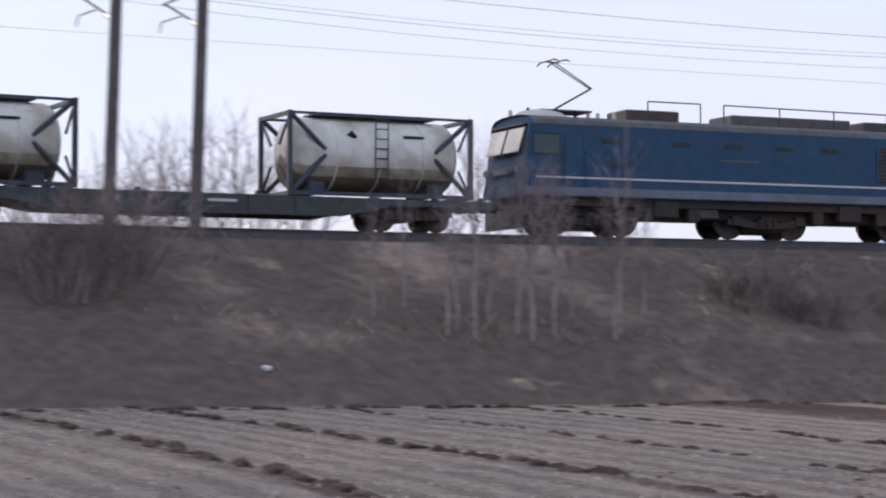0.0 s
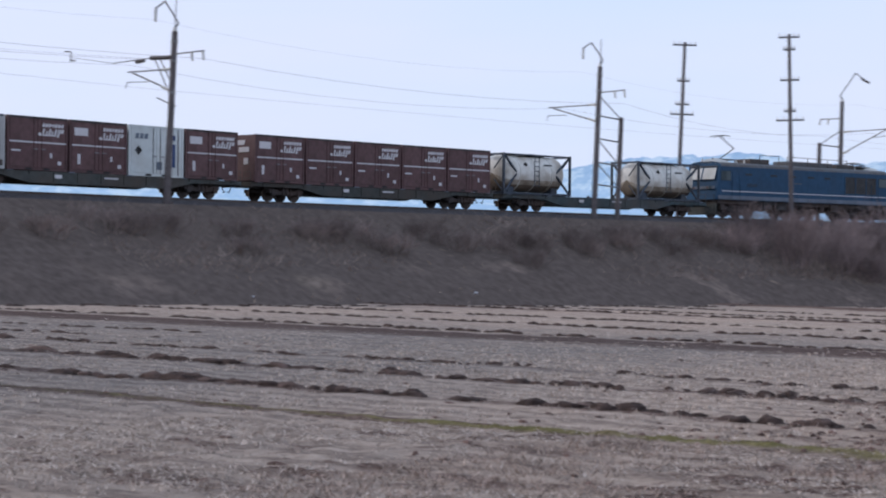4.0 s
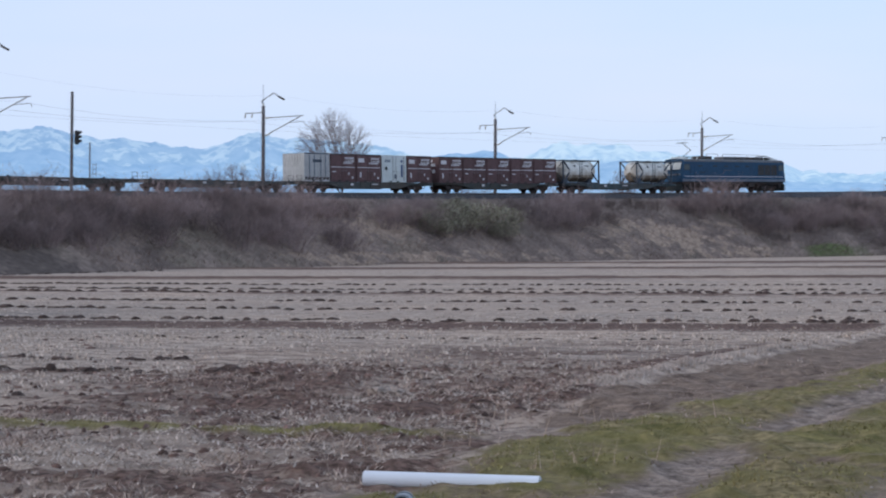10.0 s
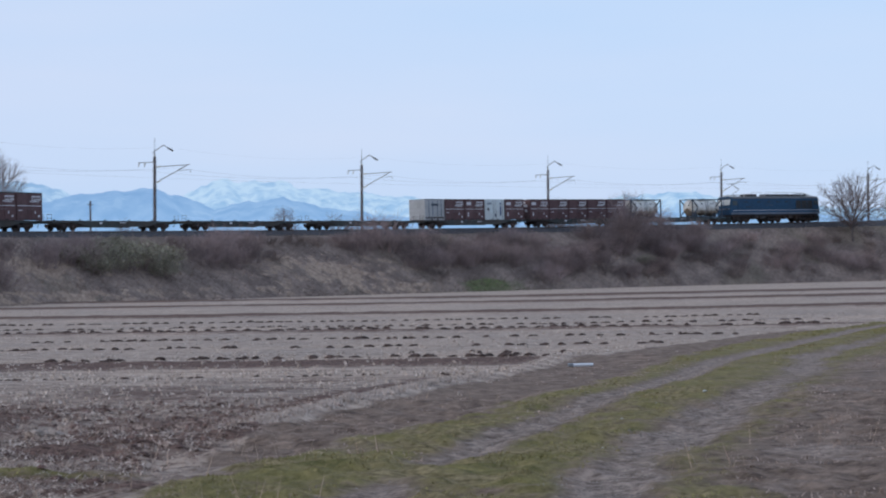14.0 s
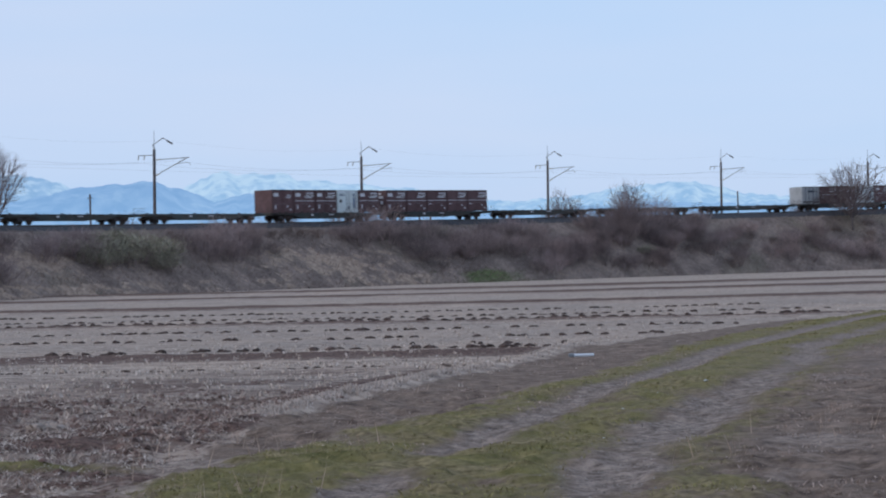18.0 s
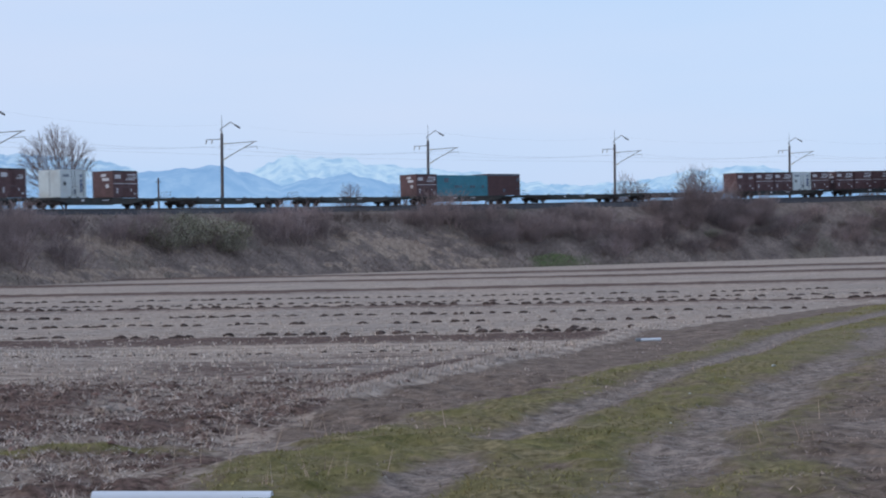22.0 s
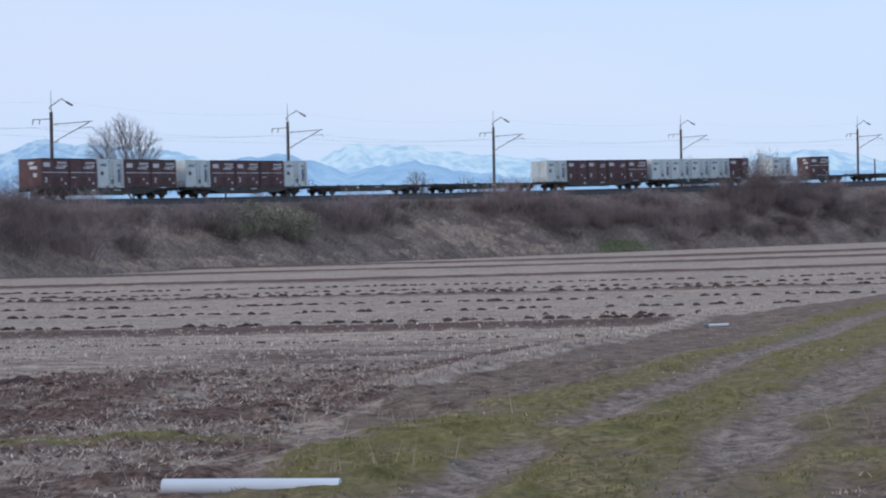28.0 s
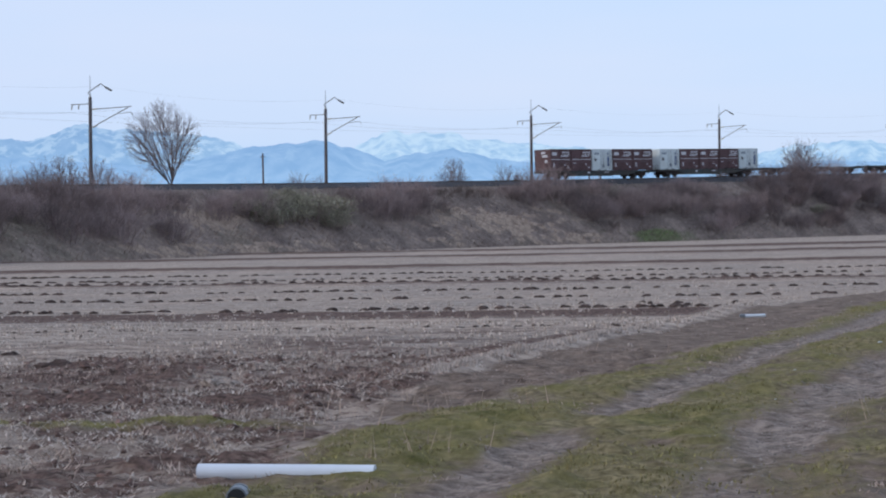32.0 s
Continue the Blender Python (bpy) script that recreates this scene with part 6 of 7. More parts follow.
# stubble: tufts in planted rows, thinner with distance
def stubble():
    pts = []
    for y0, y1, dx, dy in ((8.0, 24.0, 0.17, 0.27), (24.0, 34.0, 0.15, 0.36), (34.0, 38.0, 0.28, 0.33), (38.0, 66.0, 0.42, 0.55)):
        gx, gy = np.meshgrid(np.arange(-66, 16, dx), np.arange(y0, y1, dy))
        gx, gy = gx.ravel() + rng.normal(0, dx * 0.16, gx.size), gy.ravel() + rng.normal(0, 0.035, gx.size)
        gy = gy + 0.09 * -gx * 0.3
        ok = in_view(gx, gy) & (gx < verge_x(gy) - 0.35) & (np.hypot(gx, gy) < 75)
        pts.append(np.stack([gx[ok], gy[ok]], -1))
    p = np.concatenate(pts)
    z, soil, grass, gravel, litter = ground_zones(p[:, 0], p[:, 1])
    keep = rng.uniform(0, 1, len(p)) > np.clip(soil * 0.95 + grass * 0.9 + litter * 0.97, 0, 0.985)
    p, z = p[keep], z[keep]
    n = 6
    base = np.repeat(np.stack([p[:, 0], p[:, 1], z - 0.01], -1), n, 0)
    base[:, :2] += rng.normal(0, 0.028, (len(base), 2))
    clump = np.clip(0.85 + 1.0 * fbm(base[:, 0], base[:, 1] * 0.5, 0.55, 61, 3), 0.35, 1.35)
    h = clump * rng.uniform(0.035, 0.068, len(base)) * np.interp(base[:, 1], (14, 20, 24, 32, 36, 40), (0.75, 0.8, 0.85, 0.85, 0.7, 0.7)) * np.interp(base[:, 0], (-30, -14), (0.65, 1.0))
    v, f = blades(base, h, rng.uniform(0.008, 0.022, len(base)) * np.interp(base[:, 1], (18, 22, 26, 34), (1.0, 1.6, 2.0, 1.6)), 0.42, 3)
    tagged(new("rice_stubble", raw_mesh("rice_stubble", v, f, M_STRAW)), "pale cut rice stubble in rows", "stubble", kind="stuff")


def straw_ridge():
    """The pale comb of standing straw along the ridge between the field and the track."""
    n = 8000
    y = 18.8 + 8.6 * rng.uniform(0, 1, n)
    x = verge_x(y) + berm_offset(y) - 0.22 + rng.normal(0, 0.065, n)
    z = ground_zones(x, y)[0]
    v, f = blades(np.stack([x, y, z - 0.01], -1), rng.uniform(0.02, 0.065, n), rng.uniform(0.010, 0.024, n), 0.3, 13)
    tagged(new("straw_ridge", raw_mesh("straw_ridge", v, f, M_RIDGE)), "pale ridge of standing straw along the field's edge", "stubble", kind="stuff")


def lump(cx, cy, cz, lx, ly, h, turn, r):
    """A low knobbly clod."""
    v = []
    for ring, (k, zz) in enumerate(((1.0, -0.03), (0.82, 0.55), (0.4, 0.95))):
        for j in range(7):
            a = 2 * math.pi * j / 7 + ring * 0.4
            q = k * r.uniform(0.75, 1.2)
            px, py = lx * q * math.cos(a), ly * q * math.sin(a)
            v.append((cx + px * math.cos(turn) - py * math.sin(turn), cy + px * math.sin(turn) + py * math.cos(turn), cz + h * zz * r.uniform(0.7, 1.25)))
    f = []
    for ring in (0, 1):
        for j in range(7):
            a, b = ring * 7 + j, ring * 7 + (j + 1) % 7
            f += [(a, b, b + 7), (a, b + 7, a + 7)]
    f += [(14, 14 + j, 14 + j + 1) for j in range(1, 6)]
    return v, f


def clods():
    r = random.Random(5)
    todo = []
    for at, size, x, x_end in CLOD_ROWS:
        while x < x_end:
            left = min(1.0, max(0.0, (-8.0 - x) / 12.0))            # longer mounds away from the track
            step = r.uniform(0.22, 0.46) * (1 + 1.0 * left) if at < 33 else r.uniform(0.30, 0.44) * (1 + 0.3 * left)
            gaps = 0.25 * math.sin(x * 0.9 + at * 3) + 0.2 * math.sin(x * 2.3 + at) if at < 28 else 0.12 * math.sin(x * 0.31 + at)
            if r.random() < (0.80 + 0.12 * left + gaps if at < 33 else 0.88 + 0.5 * gaps):
                y = on_row(x, at + r.gauss(0, 0.05))
                lost = y < 28 and x > -6.0 + r.uniform(-1.5, 1.5)
                if -72 < math.degrees(math.atan2(x, y)) < 18 and x < float(verge_x(y) + berm_offset(y)) - 0.3 and not lost:
                    for _ in range(3 if at < 28 else 2):
                        k = r.uniform(0.45, 1.0) if at < 28 else 1.0
                        todo.append((x + r.uniform(-0.2, 0.2) * (1.0 if at < 33 else 0.45), y + r.gauss(0, 0.05), size * step * k * r.uniform(0.2, 0.42) * (1 + 0.45 * left), size * k * r.uniform(0.05, 0.10), size * k * r.uniform(0.03, 0.065) * (1 + 0.2 * left), r.gauss(-0.08, 0.10)))
            x += step
    for _ in range(130):        # a broken line of clods along the foot of the bank
        at = r.uniform(-40, 75)
        x, y, b = line_at(at, 14.9 + r.gauss(0, 0.12) + 0.8 * math.sin(at * 0.05))
        todo.append((float(x), float(y), r.uniform(0.1, 0.35), r.uniform(0.1, 0.3), r.uniform(0.04, 0.10), r.uniform(1.2, 1.8)))
    for _ in range(12):         # larger clods thrown up beside the furrow
        todo.append((r.uniform(0.6, 4.2), r.uniform(35.2, 37.2), r.uniform(0.05, 0.11), r.uniform(0.04, 0.08), r.uniform(0.03, 0.06), r.uniform(-0.5, 0.5)))
    fine = []
    for _ in range(3800):       # the churned corner and strays
        x, y = r.uniform(-11, 2), r.uniform(10.5, 24)
        if r.random() < float(churned(np.array([x]), np.array([y]))[0]) + (0.4 if y < 15 and x > -5.5 else 0.03) and x < float(verge_x(y)) + min(-0.4, float(berm_offset(y)) - 0.1):
            fine.append((x, y, r.uniform(0.015, 0.055), r.uniform(0.012, 0.04), r.uniform(0.010, 0.032), r.uniform(-0.5, 0.5)))
    for _ in range(160):
        x, y = r.uniform(-40, -6), r.uniform(9, 34)
        if -72 < math.degrees(math.atan2(x, y)) < 10:
            fine.append((x, y, r.uniform(0.03, 0.10), r.uniform(0.02, 0.04), r.uniform(0.012, 0.03), r.uniform(-0.3, 0.3)))
    for name, items, mat, label in (("earth_clods", todo, M_CLOD, "dark wet clods of turned earth along the wheel rows"), ("churned_clods", fine, M_CRUMB, "small brown crumbs of churned soil in the field's corner")):
        xy = np.array([q[:2] for q in items])
        zs = ground_zones(xy[:, 0], xy[:, 1])[0]
        V, F = [], []
        for (x, y, lx, ly, h, turn), z in zip(items, zs):
            v, f = lump(x, y, float(z), lx, ly, h, turn, r)
            o = len(V)
            V.extend(v)
            F.extend([(a + o, b + o, c + o) for a, b, c in f])
        tagged(new(name, raw_mesh(name, V, F, mat)), label, "clods", kind="stuff")


def field_tufts():
    """Withered grass tufts on the rough near edge of the field and on the dry side of the track."""
    n = 56000
    x, y = rng.uniform(-13, 9.0, n), rng.uniform(9.5, 32, n)
    field = np.maximum(0.9 * (y < 15.5) * (x > -8), 0.5 * churned(x, y))
    field *= 1 - 0.9 * np.exp(-((y - np.interp(x, STRIP_X, STRIP_Y)) / 0.3) ** 2)
    field = np.where(x > verge_x(y) + berm_offset(y) - 0.1, 0.28, field) * (x < verge_x(y) - 0.1)
    dry = np.maximum(0.6 * (x > rut_2(y) + 0.7), 0.16 * (x > verge_x(y) - 0.1) * (x < verge_x(y) + 1.3))
    keep = rng.uniform(0, 1, n) < np.maximum(field, dry) * np.clip(0.5 + 1.5 * fbm(x, y, 1.1, 41), 0, 1)
    x, y = x[keep], y[keep]
    z = ground_zones(x, y)[0]
    k = 8
    base = np.repeat(np.stack([x, y, z - 0.01], -1), k, 0)
    base[:, :2] += rng.normal(0, 0.045, (len(base), 2))
    v, f = blades(base, rng.uniform(0.015, 0.07, len(base)) * np.where(base[:, 0] > verge_x(base[:, 1]) + berm_offset(base[:, 1]) - 0.1, 0.5, 1.0), rng.uniform(0.006, 0.013, len(base)), 1.0, 43)
    tagged(new("withered_tufts", raw_mesh("withered_tufts", v, f, M_TUFT)), "grey-brown withered grass tufts on churned soil", "grass", kind="stuff")
    n = 60000                   # loose cut straw lying in drifts
    x, y = rng.uniform(-12, 0.5, n), rng.uniform(9.5, 24.5, n)
    drift = np.clip(np.where(y < 15.5, 0.42, 0.15) + 2.5 * fbm(x * 0.7, y, 1.2, 45, 4), 0, 1) * np.clip(0.25 + churned(x, y) + 0.9 * (y < 15.5), 0, 1) * (1 - 0.9 * np.exp(-((y - np.interp(x, STRIP_X, STRIP_Y)) / 0.3) ** 2))
    keep = (rng.uniform(0, 1, n) < drift) & (x < verge_x(y) + berm_offset(y) - 0.1)
    x, y = x[keep], y[keep]
    z = ground_zones(x, y)[0]
    base = np.repeat(np.stack([x, y, z - 0.004], -1), 4, 0)
    base[:, :2] += rng.normal(0, 0.035, (len(base), 2))
    v, f = blades(base, rng.uniform(0.012, 0.035, len(base)), rng.uniform(0.006, 0.012, len(base)), 1.8, 47)
    tagged(new("straw_litter", raw_mesh("straw_litter", v, f, M_STRAW)), "loose pale cut straw lying on churned soil", "straw", kind="stuff")


def gravel_stones():
    """Loose small stones in the wheel ruts."""
    r = random.Random(71)
    n = 9000
    y = 9.5 + 26 * rng.uniform(0, 1, n) ** 1.4
    x = np.where(rng.uniform(0, 1, n) < 0.35, rut_1(y), rut_2(y)) + rng.normal(0, 0.45, n)
    z, soil, grass, gravel, litter = ground_zones(x, y)
    keep = (rng.uniform(0, 1, n) < gravel * 1.2 - 0.15) & in_view(x, y)
    V, F = [], []
    for px, py, pz in zip(x[keep], y[keep], z[keep]):
        q = r.uniform(0.004, 0.012) * (1.8 if r.random() < 0.05 else 1.0)
        o = len(V)
        for k in range(5):
            a = 2 * math.pi * k / 5 + r.random()
            V.append((px + q * math.cos(a) * r.uniform(0.7, 1.3), py + q * math.sin(a) * r.uniform(0.7, 1.2), pz - 0.004))
        V.append((px + r.uniform(-0.3, 0.3) * q, py, pz + q * r.uniform(0.5, 1.0)))
        F.extend([(o + k, o + (k + 1) % 5, o + 5) for k in range(5)])
    tagged(new("loose_stones", raw_mesh("loose_stones", V, F, M_STONE)), "small pale loose stones in the track's ruts", "gravel", kind="stuff")


def verge_grass():
    n = 260000
    y = 9.5 + 46 * rng.uniform(0, 1, n) ** 1.6
    x = verge_x(y) + rng.uniform(-0.5, 9.0, n)
    # the strip in the field
    m = 16000
    xs = -rng.uniform(1.2, 34, m)
    ys = np.interp(xs, STRIP_X, STRIP_Y) + rng.normal(0, 0.17, m)
    x, y = np.concatenate([x, xs]), np.concatenate([y, ys])
    z, soil, grass, gravel, litter = ground_zones(x, y)
    keep = (rng.uniform(0, 1, len(x)) < 1.5 * grass - 0.45) & in_view(x, y)
    x, y, z = x[keep], y[keep], z[keep]
    h = rng.uniform(0.010, 0.030, len(x)) * np.clip(0.8 + 1.2 * fbm(x, y, 0.5, 63, 3), 0.3, 1.7)
    v, f = blades(np.stack([x, y, z - 0.01], -1), h, rng.uniform(0.006, 0.016, len(x)) * np.clip(y / 18, 1, 2.2), 0.7, 4)
    tagged(new("verge_grass", raw_mesh("verge_grass", v, f, M_GRASS)), "short yellow-green grass along the field track", "grass", kind="stuff")


def dry_weeds():
    """Pale dry stalks at the path's edge and on its far side."""
    pts = []
    for cx, cy, n, sp in ((-0.98, 11.4, 7, 0.03), (-0.7, 12.0, 16, 0.3), (-0.2, 14.6, 14, 0.5), (2.4, 13.4, 16, 0.14), (3.8, 15.2, 22, 0.4), (4.6, 17.0, 20, 0.6), (6.0, 20.0, 26, 1.0), (8.5, 27.0, 30, 1.6), (1.0, 21.5, 16, 0.8), (-1.3, 15.5, 18, 0.4), (-2.2, 12.4, 14, 0.6)):
        for _ in range(n):
            pts.append((rng.normal(cx, sp), rng.normal(cy, sp)))
    p = np.array(pts)
    z = ground_zones(p[:, 0], p[:, 1])[0]
    v, f = blades(np.stack([p[:, 0], p[:, 1], z - 0.02], -1), rng.uniform(0.06, 0.26, len(p)), rng.uniform(0.005, 0.009, len(p)), 0.35, 9)
    tagged(new("dry_weeds", raw_mesh("dry_weeds", v, f, M_PALEGRASS)), "thin pale dry weed stalks beside the track", "weeds", kind="stuff")


def bank_grass():
    for name, n, lo, hi, mat, label, seed in (("green_bank_grass", 30000, 10.4, 13.6, M_GREENGRASS, "fresh green grass at the foot of the bank", 23), ("bank_grass", 130000, 3.4, 13.2, M_DRYGRASS, "matted brown dead grass on the bank", 21), ("pale_bank_grass", 26000, 6.5, 13.0, M_PALEGRASS, "patches of pale straw on the bank", 22)):
        r = np.random.default_rng(seed)
        s, lat = r.uniform(-60, 320, n), r.uniform(lo, hi, n)
        patch = fbm(s, lat * 2.0, 9.0, seed, 3)
        if mat is M_PALEGRASS:
            focus = np.exp(-((s - 162) / 14) ** 2) + 0.55 * np.exp(-((s - 112) / 9) ** 2) * (lat > 9.5) + 0.5 * np.exp(-((s - 12) / 9) ** 2) * (lat < 6) + 0.3 * (lat > 11.2) * (s > 92) * (s < 160) * (0.6 + 0.4 * patch) + 0.3 * (lat > 11.6) * (s > 160)
            keep = r.uniform(0, 1, n) < np.clip(focus + 0.25 * patch, 0, 1)
        elif mat is M_GREENGRASS:
            keep = r.uniform(0, 1, n) < np.clip(0.55 * (lat > 10.9) * np.exp(-((s - 189) / 10.0) ** 2) + 0.06 * np.exp(-((s + 15) / 6) ** 2), 0, 1)
        else:
            keep = (r.uniform(0, 1, n) < np.where(s < 55, 0.12, 0.62) + 0.6 * patch) & ~((lat > 9.6 + patch) & (s < 70))
        s, lat = s[keep], lat[keep]
        x, y, b = line_at(s, lat)
        z = bank_z(s, lat)
        h = r.uniform(0.15, 0.5, len(s)) * (1.0 if mat is M_DRYGRASS else 0.8)
        v, f = blades(np.stack([x, y, z - 0.05], -1), h, r.uniform(0.025, 0.065, len(s)), 1.1, seed + 1)
        tagged(new(name, raw_mesh(name, v, f, mat)), label, "grass", kind="stuff")


stubble()
straw_ridge()
clods()
field_tufts()
gravel_stones()
verge_grass()
dry_weeds()
bank_grass()


# branching plants
def grow(seed, start, way, length, radius, level, levels, out, split=3, droop=0.0, wander=0.25, shrink=0.68, gravity=0.0, spread=0.7):
    """Adds the segments of a limb and all that it bears to out: (level, a, b, ra, rb)."""
    r = seed
    a, d = Vector(start), Vector(way).normalized()
    n = 3 if level < levels else 2
    for i in range(n):
        d = (d + Vector((r.gauss(0, wander), r.gauss(0, wander), r.gauss(0, wander * 0.6) + gravity))).normalized()
        b = a + d * (length / n)
        ra, rb = radius * (1 - 0.45 * i / n), radius * (1 - 0.45 * (i + 1) / n)
        out.append((level, a, b, ra, rb))
        if level < levels and (i > 0 or level > 0):
            for _ in range(split if i == n - 1 else max(1, split - 1)):
                off = Vector((r.gauss(0, spread), r.gauss(0, spread), r.gauss(0.1, spread * 0.6)))
                grow(r, b, (d + off).normalized(), length * shrink * r.uniform(0.7, 1.15), rb * 0.6, level + 1, levels, out, split, droop, wander, shrink, gravity, spread)
        a = b


def tubes(segments, sides=3):
    V, F = [], []
    for lv, a, b, ra, rb in segments:
        d = (b - a).normalized()
        u = d.orthogonal().normalized()
        w = d.cross(u)
        o = len(V)
        for c, rr in ((a, ra), (b, rb)):
            for k in range(sides):
                t = 2 * math.pi * k / sides
                V.append(c + (u * math.cos(t) + w * math.sin(t)) * rr)
        for k in range(sides):
            k2 = (k + 1) % sides
            F += [(o + k, o + k2, o + sides + k2), (o + k, o + sides + k2, o + sides + k)]
    return V, F


def branch_out(r, p, tips, out, level, twig_r, stem):
    """Joins a fork to all the twig tips of its part of the crown: limbs run straight and part in two again and again."""
    n = len(tips)
    rad = twig_r * n ** 0.36
    if n == 1:
        mid = (p + tips[0]) / 2 + np.array([r.gauss(0, 0.06) for _ in range(3)])
        out.append((9, Vector(p), Vector(mid), rad, rad * 0.85))
        out.append((9, Vector(mid), Vector(tips[0]), rad * 0.85, rad * 0.6))
        return
    mean = tips.mean(0)
    q = p + (mean - p) * (0.05 if n > stem else 0.30 if n > 12 else 0.42) + np.array([r.gauss(0, 0.05) for _ in range(3)])
    out.append((level, Vector(p), Vector(q), rad * 1.12, rad))
    d = tips - mean
    axis = np.linalg.svd(d, full_matrices=False)[2][0]
    k = d @ axis
    cut = np.median(k) + (k.max() - k.min()) * r.uniform(-0.12, 0.12)
    a, b = tips[k <= cut], tips[k > cut]
    for part_tips in (a, b):
        if len(part_tips):
            if len(part_tips) == n:
                part_tips = part_tips[: n // 2]
            branch_out(r, q, part_tips, out, level + 1, twig_r, stem)


def tree(name, seed, height, fork, label, size, tips=500, skew=0.0, bark=M_BARK, twig=M_CROWN, category="tree", group="", twig_r=0.012, hollow=0.55, trunk_r=0.0, limbs=4, lobes=0.22):
    """A bare tree: a tapered trunk and a rounded crown (half widths in size) of limbs that fork into fine twigs."""
    r = random.Random(seed)
    g = np.random.default_rng(seed)
    d = g.normal(0, 1, (tips, 3))
    d /= np.linalg.norm(d, axis=1)[:, None]
    d *= (hollow + (1 - hollow) * g.uniform(0, 1, tips) ** 0.6)[:, None] * (1 + lobes * np.sin(5 * d[:, :1] + seed) * np.cos(4 * d[:, 2:] + 2 * seed))
    pts = np.array([skew, 0.0, height - size[2]]) + d * np.array(size)
    pts[:, 2] = np.maximum(pts[:, 2], fork + 0.15 * height * g.uniform(0.1, 1.0, tips))
    out = []
    branch_out(r, np.array([0.0, 0.0, fork]), pts, out, 1, twig_r, tips / limbs)
    r0 = trunk_r or out[0][3] * 1.1
    a = Vector((0, 0, -0.4))
    for i in range(4):
        b = Vector((0, 0, fork)) if i == 3 else Vector((r.gauss(0, 0.04), r.gauss(0, 0.04), fork * (i + 1) / 4))
        out.append((0, a, b, r0 * (1.35 - 0.09 * i), r0 * (1.26 - 0.09 * i)))
        a = b
    ob = thing(name, label, category, group)
    V, F = tubes([o for o in out if o[0] == 0], 7)
    t = new("trunk", raw_mesh("trunk", [tuple(v) for v in V], F, bark))
    t.parent = ob
    thick = 5 if tips > 200 else 0
    if thick:
        V, F = tubes([o for o in out if 0 < o[0] <= thick], 5)
        t = new("bough", raw_mesh("bough", [tuple(v) for v in V], F, bark))
        t.parent = ob
    V, F = tubes([o for o in out if o[0] > thick], 3)
    c = new("crown", raw_mesh("crown", [tuple(v) for v in V], F, twig))
    c.parent = ob
    return ob


def shrub(name, seed, height, width, stems, label, twig=M_TWIG, leaf=False):
    """A thicket of many thin stems that branch and arch outwards."""
    r = random.Random(seed)
    out = []
    for k in range(stems):
        t, q = r.uniform(0, 2 * math.pi), math.sqrt(r.random())
        base = (math.cos(t) * q * width * 0.4, math.sin(t) * q * width * 0.4, -0.3)
        lean = 0.15 + 0.55 * q * r.random()
        grow(r, base, (math.cos(t) * lean, math.sin(t) * lean, 1.0), height * r.uniform(0.38, 0.62), 0.022, 1, 3, out, 2, 0, 0.22, 0.66, 0.03, 0.5)
    ob = thing(name, label, "shrub", "bank shrubs")
    segs = [(lv, a, b, max(ra, 0.009), max(rb, 0.007)) for lv, a, b, ra, rb in out]
    for name, pick in (("thicket_base", [o for o in segs if o[0] == 1]), ("thicket_crown", [o for o in segs if o[0] > 1])):
        V, F = tubes(pick, 3)
        c = new(name, raw_mesh(name, [tuple(v) for v in V], F, twig))
        c.parent = ob
        tagged(c, kind="stuff")
    if leaf:
        tips = [b for lv, a, b, ra, rb in out if lv >= 2]
        base = np.array([tuple(tips[r.randrange(len(tips))]) for _ in range(3600)]) + np.random.default_rng(seed).normal(0, 0.2, (3600, 3))
        g = np.random.default_rng(seed + 1)
        v, f = blades(base, g.uniform(0.05, 0.14, 3600), g.uniform(0.05, 0.09, 3600), 1.2, seed + 2)
        l = new("foliage", raw_mesh("foliage", v, f, M_LEAF))
        l.parent = ob
        tagged(l, "dull green evergreen leaves")
    return ob


def on_bank(ob, s, lat, turn, scale=1.0, sink=0.0):
    x, y, b = line_at(s, lat)
    ob.matrix_basis = pose(float(x), float(y), float(bank_z(np.array([s]), np.array([lat]))[0]) - sink, 0, 0, turn) @ Matrix.Scale(scale, 4)


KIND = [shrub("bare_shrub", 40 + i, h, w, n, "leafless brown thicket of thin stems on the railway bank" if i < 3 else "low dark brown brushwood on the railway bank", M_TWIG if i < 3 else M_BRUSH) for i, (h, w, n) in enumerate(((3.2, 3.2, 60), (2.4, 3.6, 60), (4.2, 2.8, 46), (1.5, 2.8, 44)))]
GREEN = shrub("green_shrub", 50, 2.1, 3.6, 26, "dull green evergreen shrub among brown thicket on the bank", leaf=True)
free = set(range(4))


def plant(kind, s, lat, scale=1.0):
    if kind in free:
        ob = KIND[kind]
        free.discard(kind)
    else:
        ob = copy_thing(KIND[kind], Matrix())
    on_bank(ob, s, lat, rng.uniform(0, 360), scale)


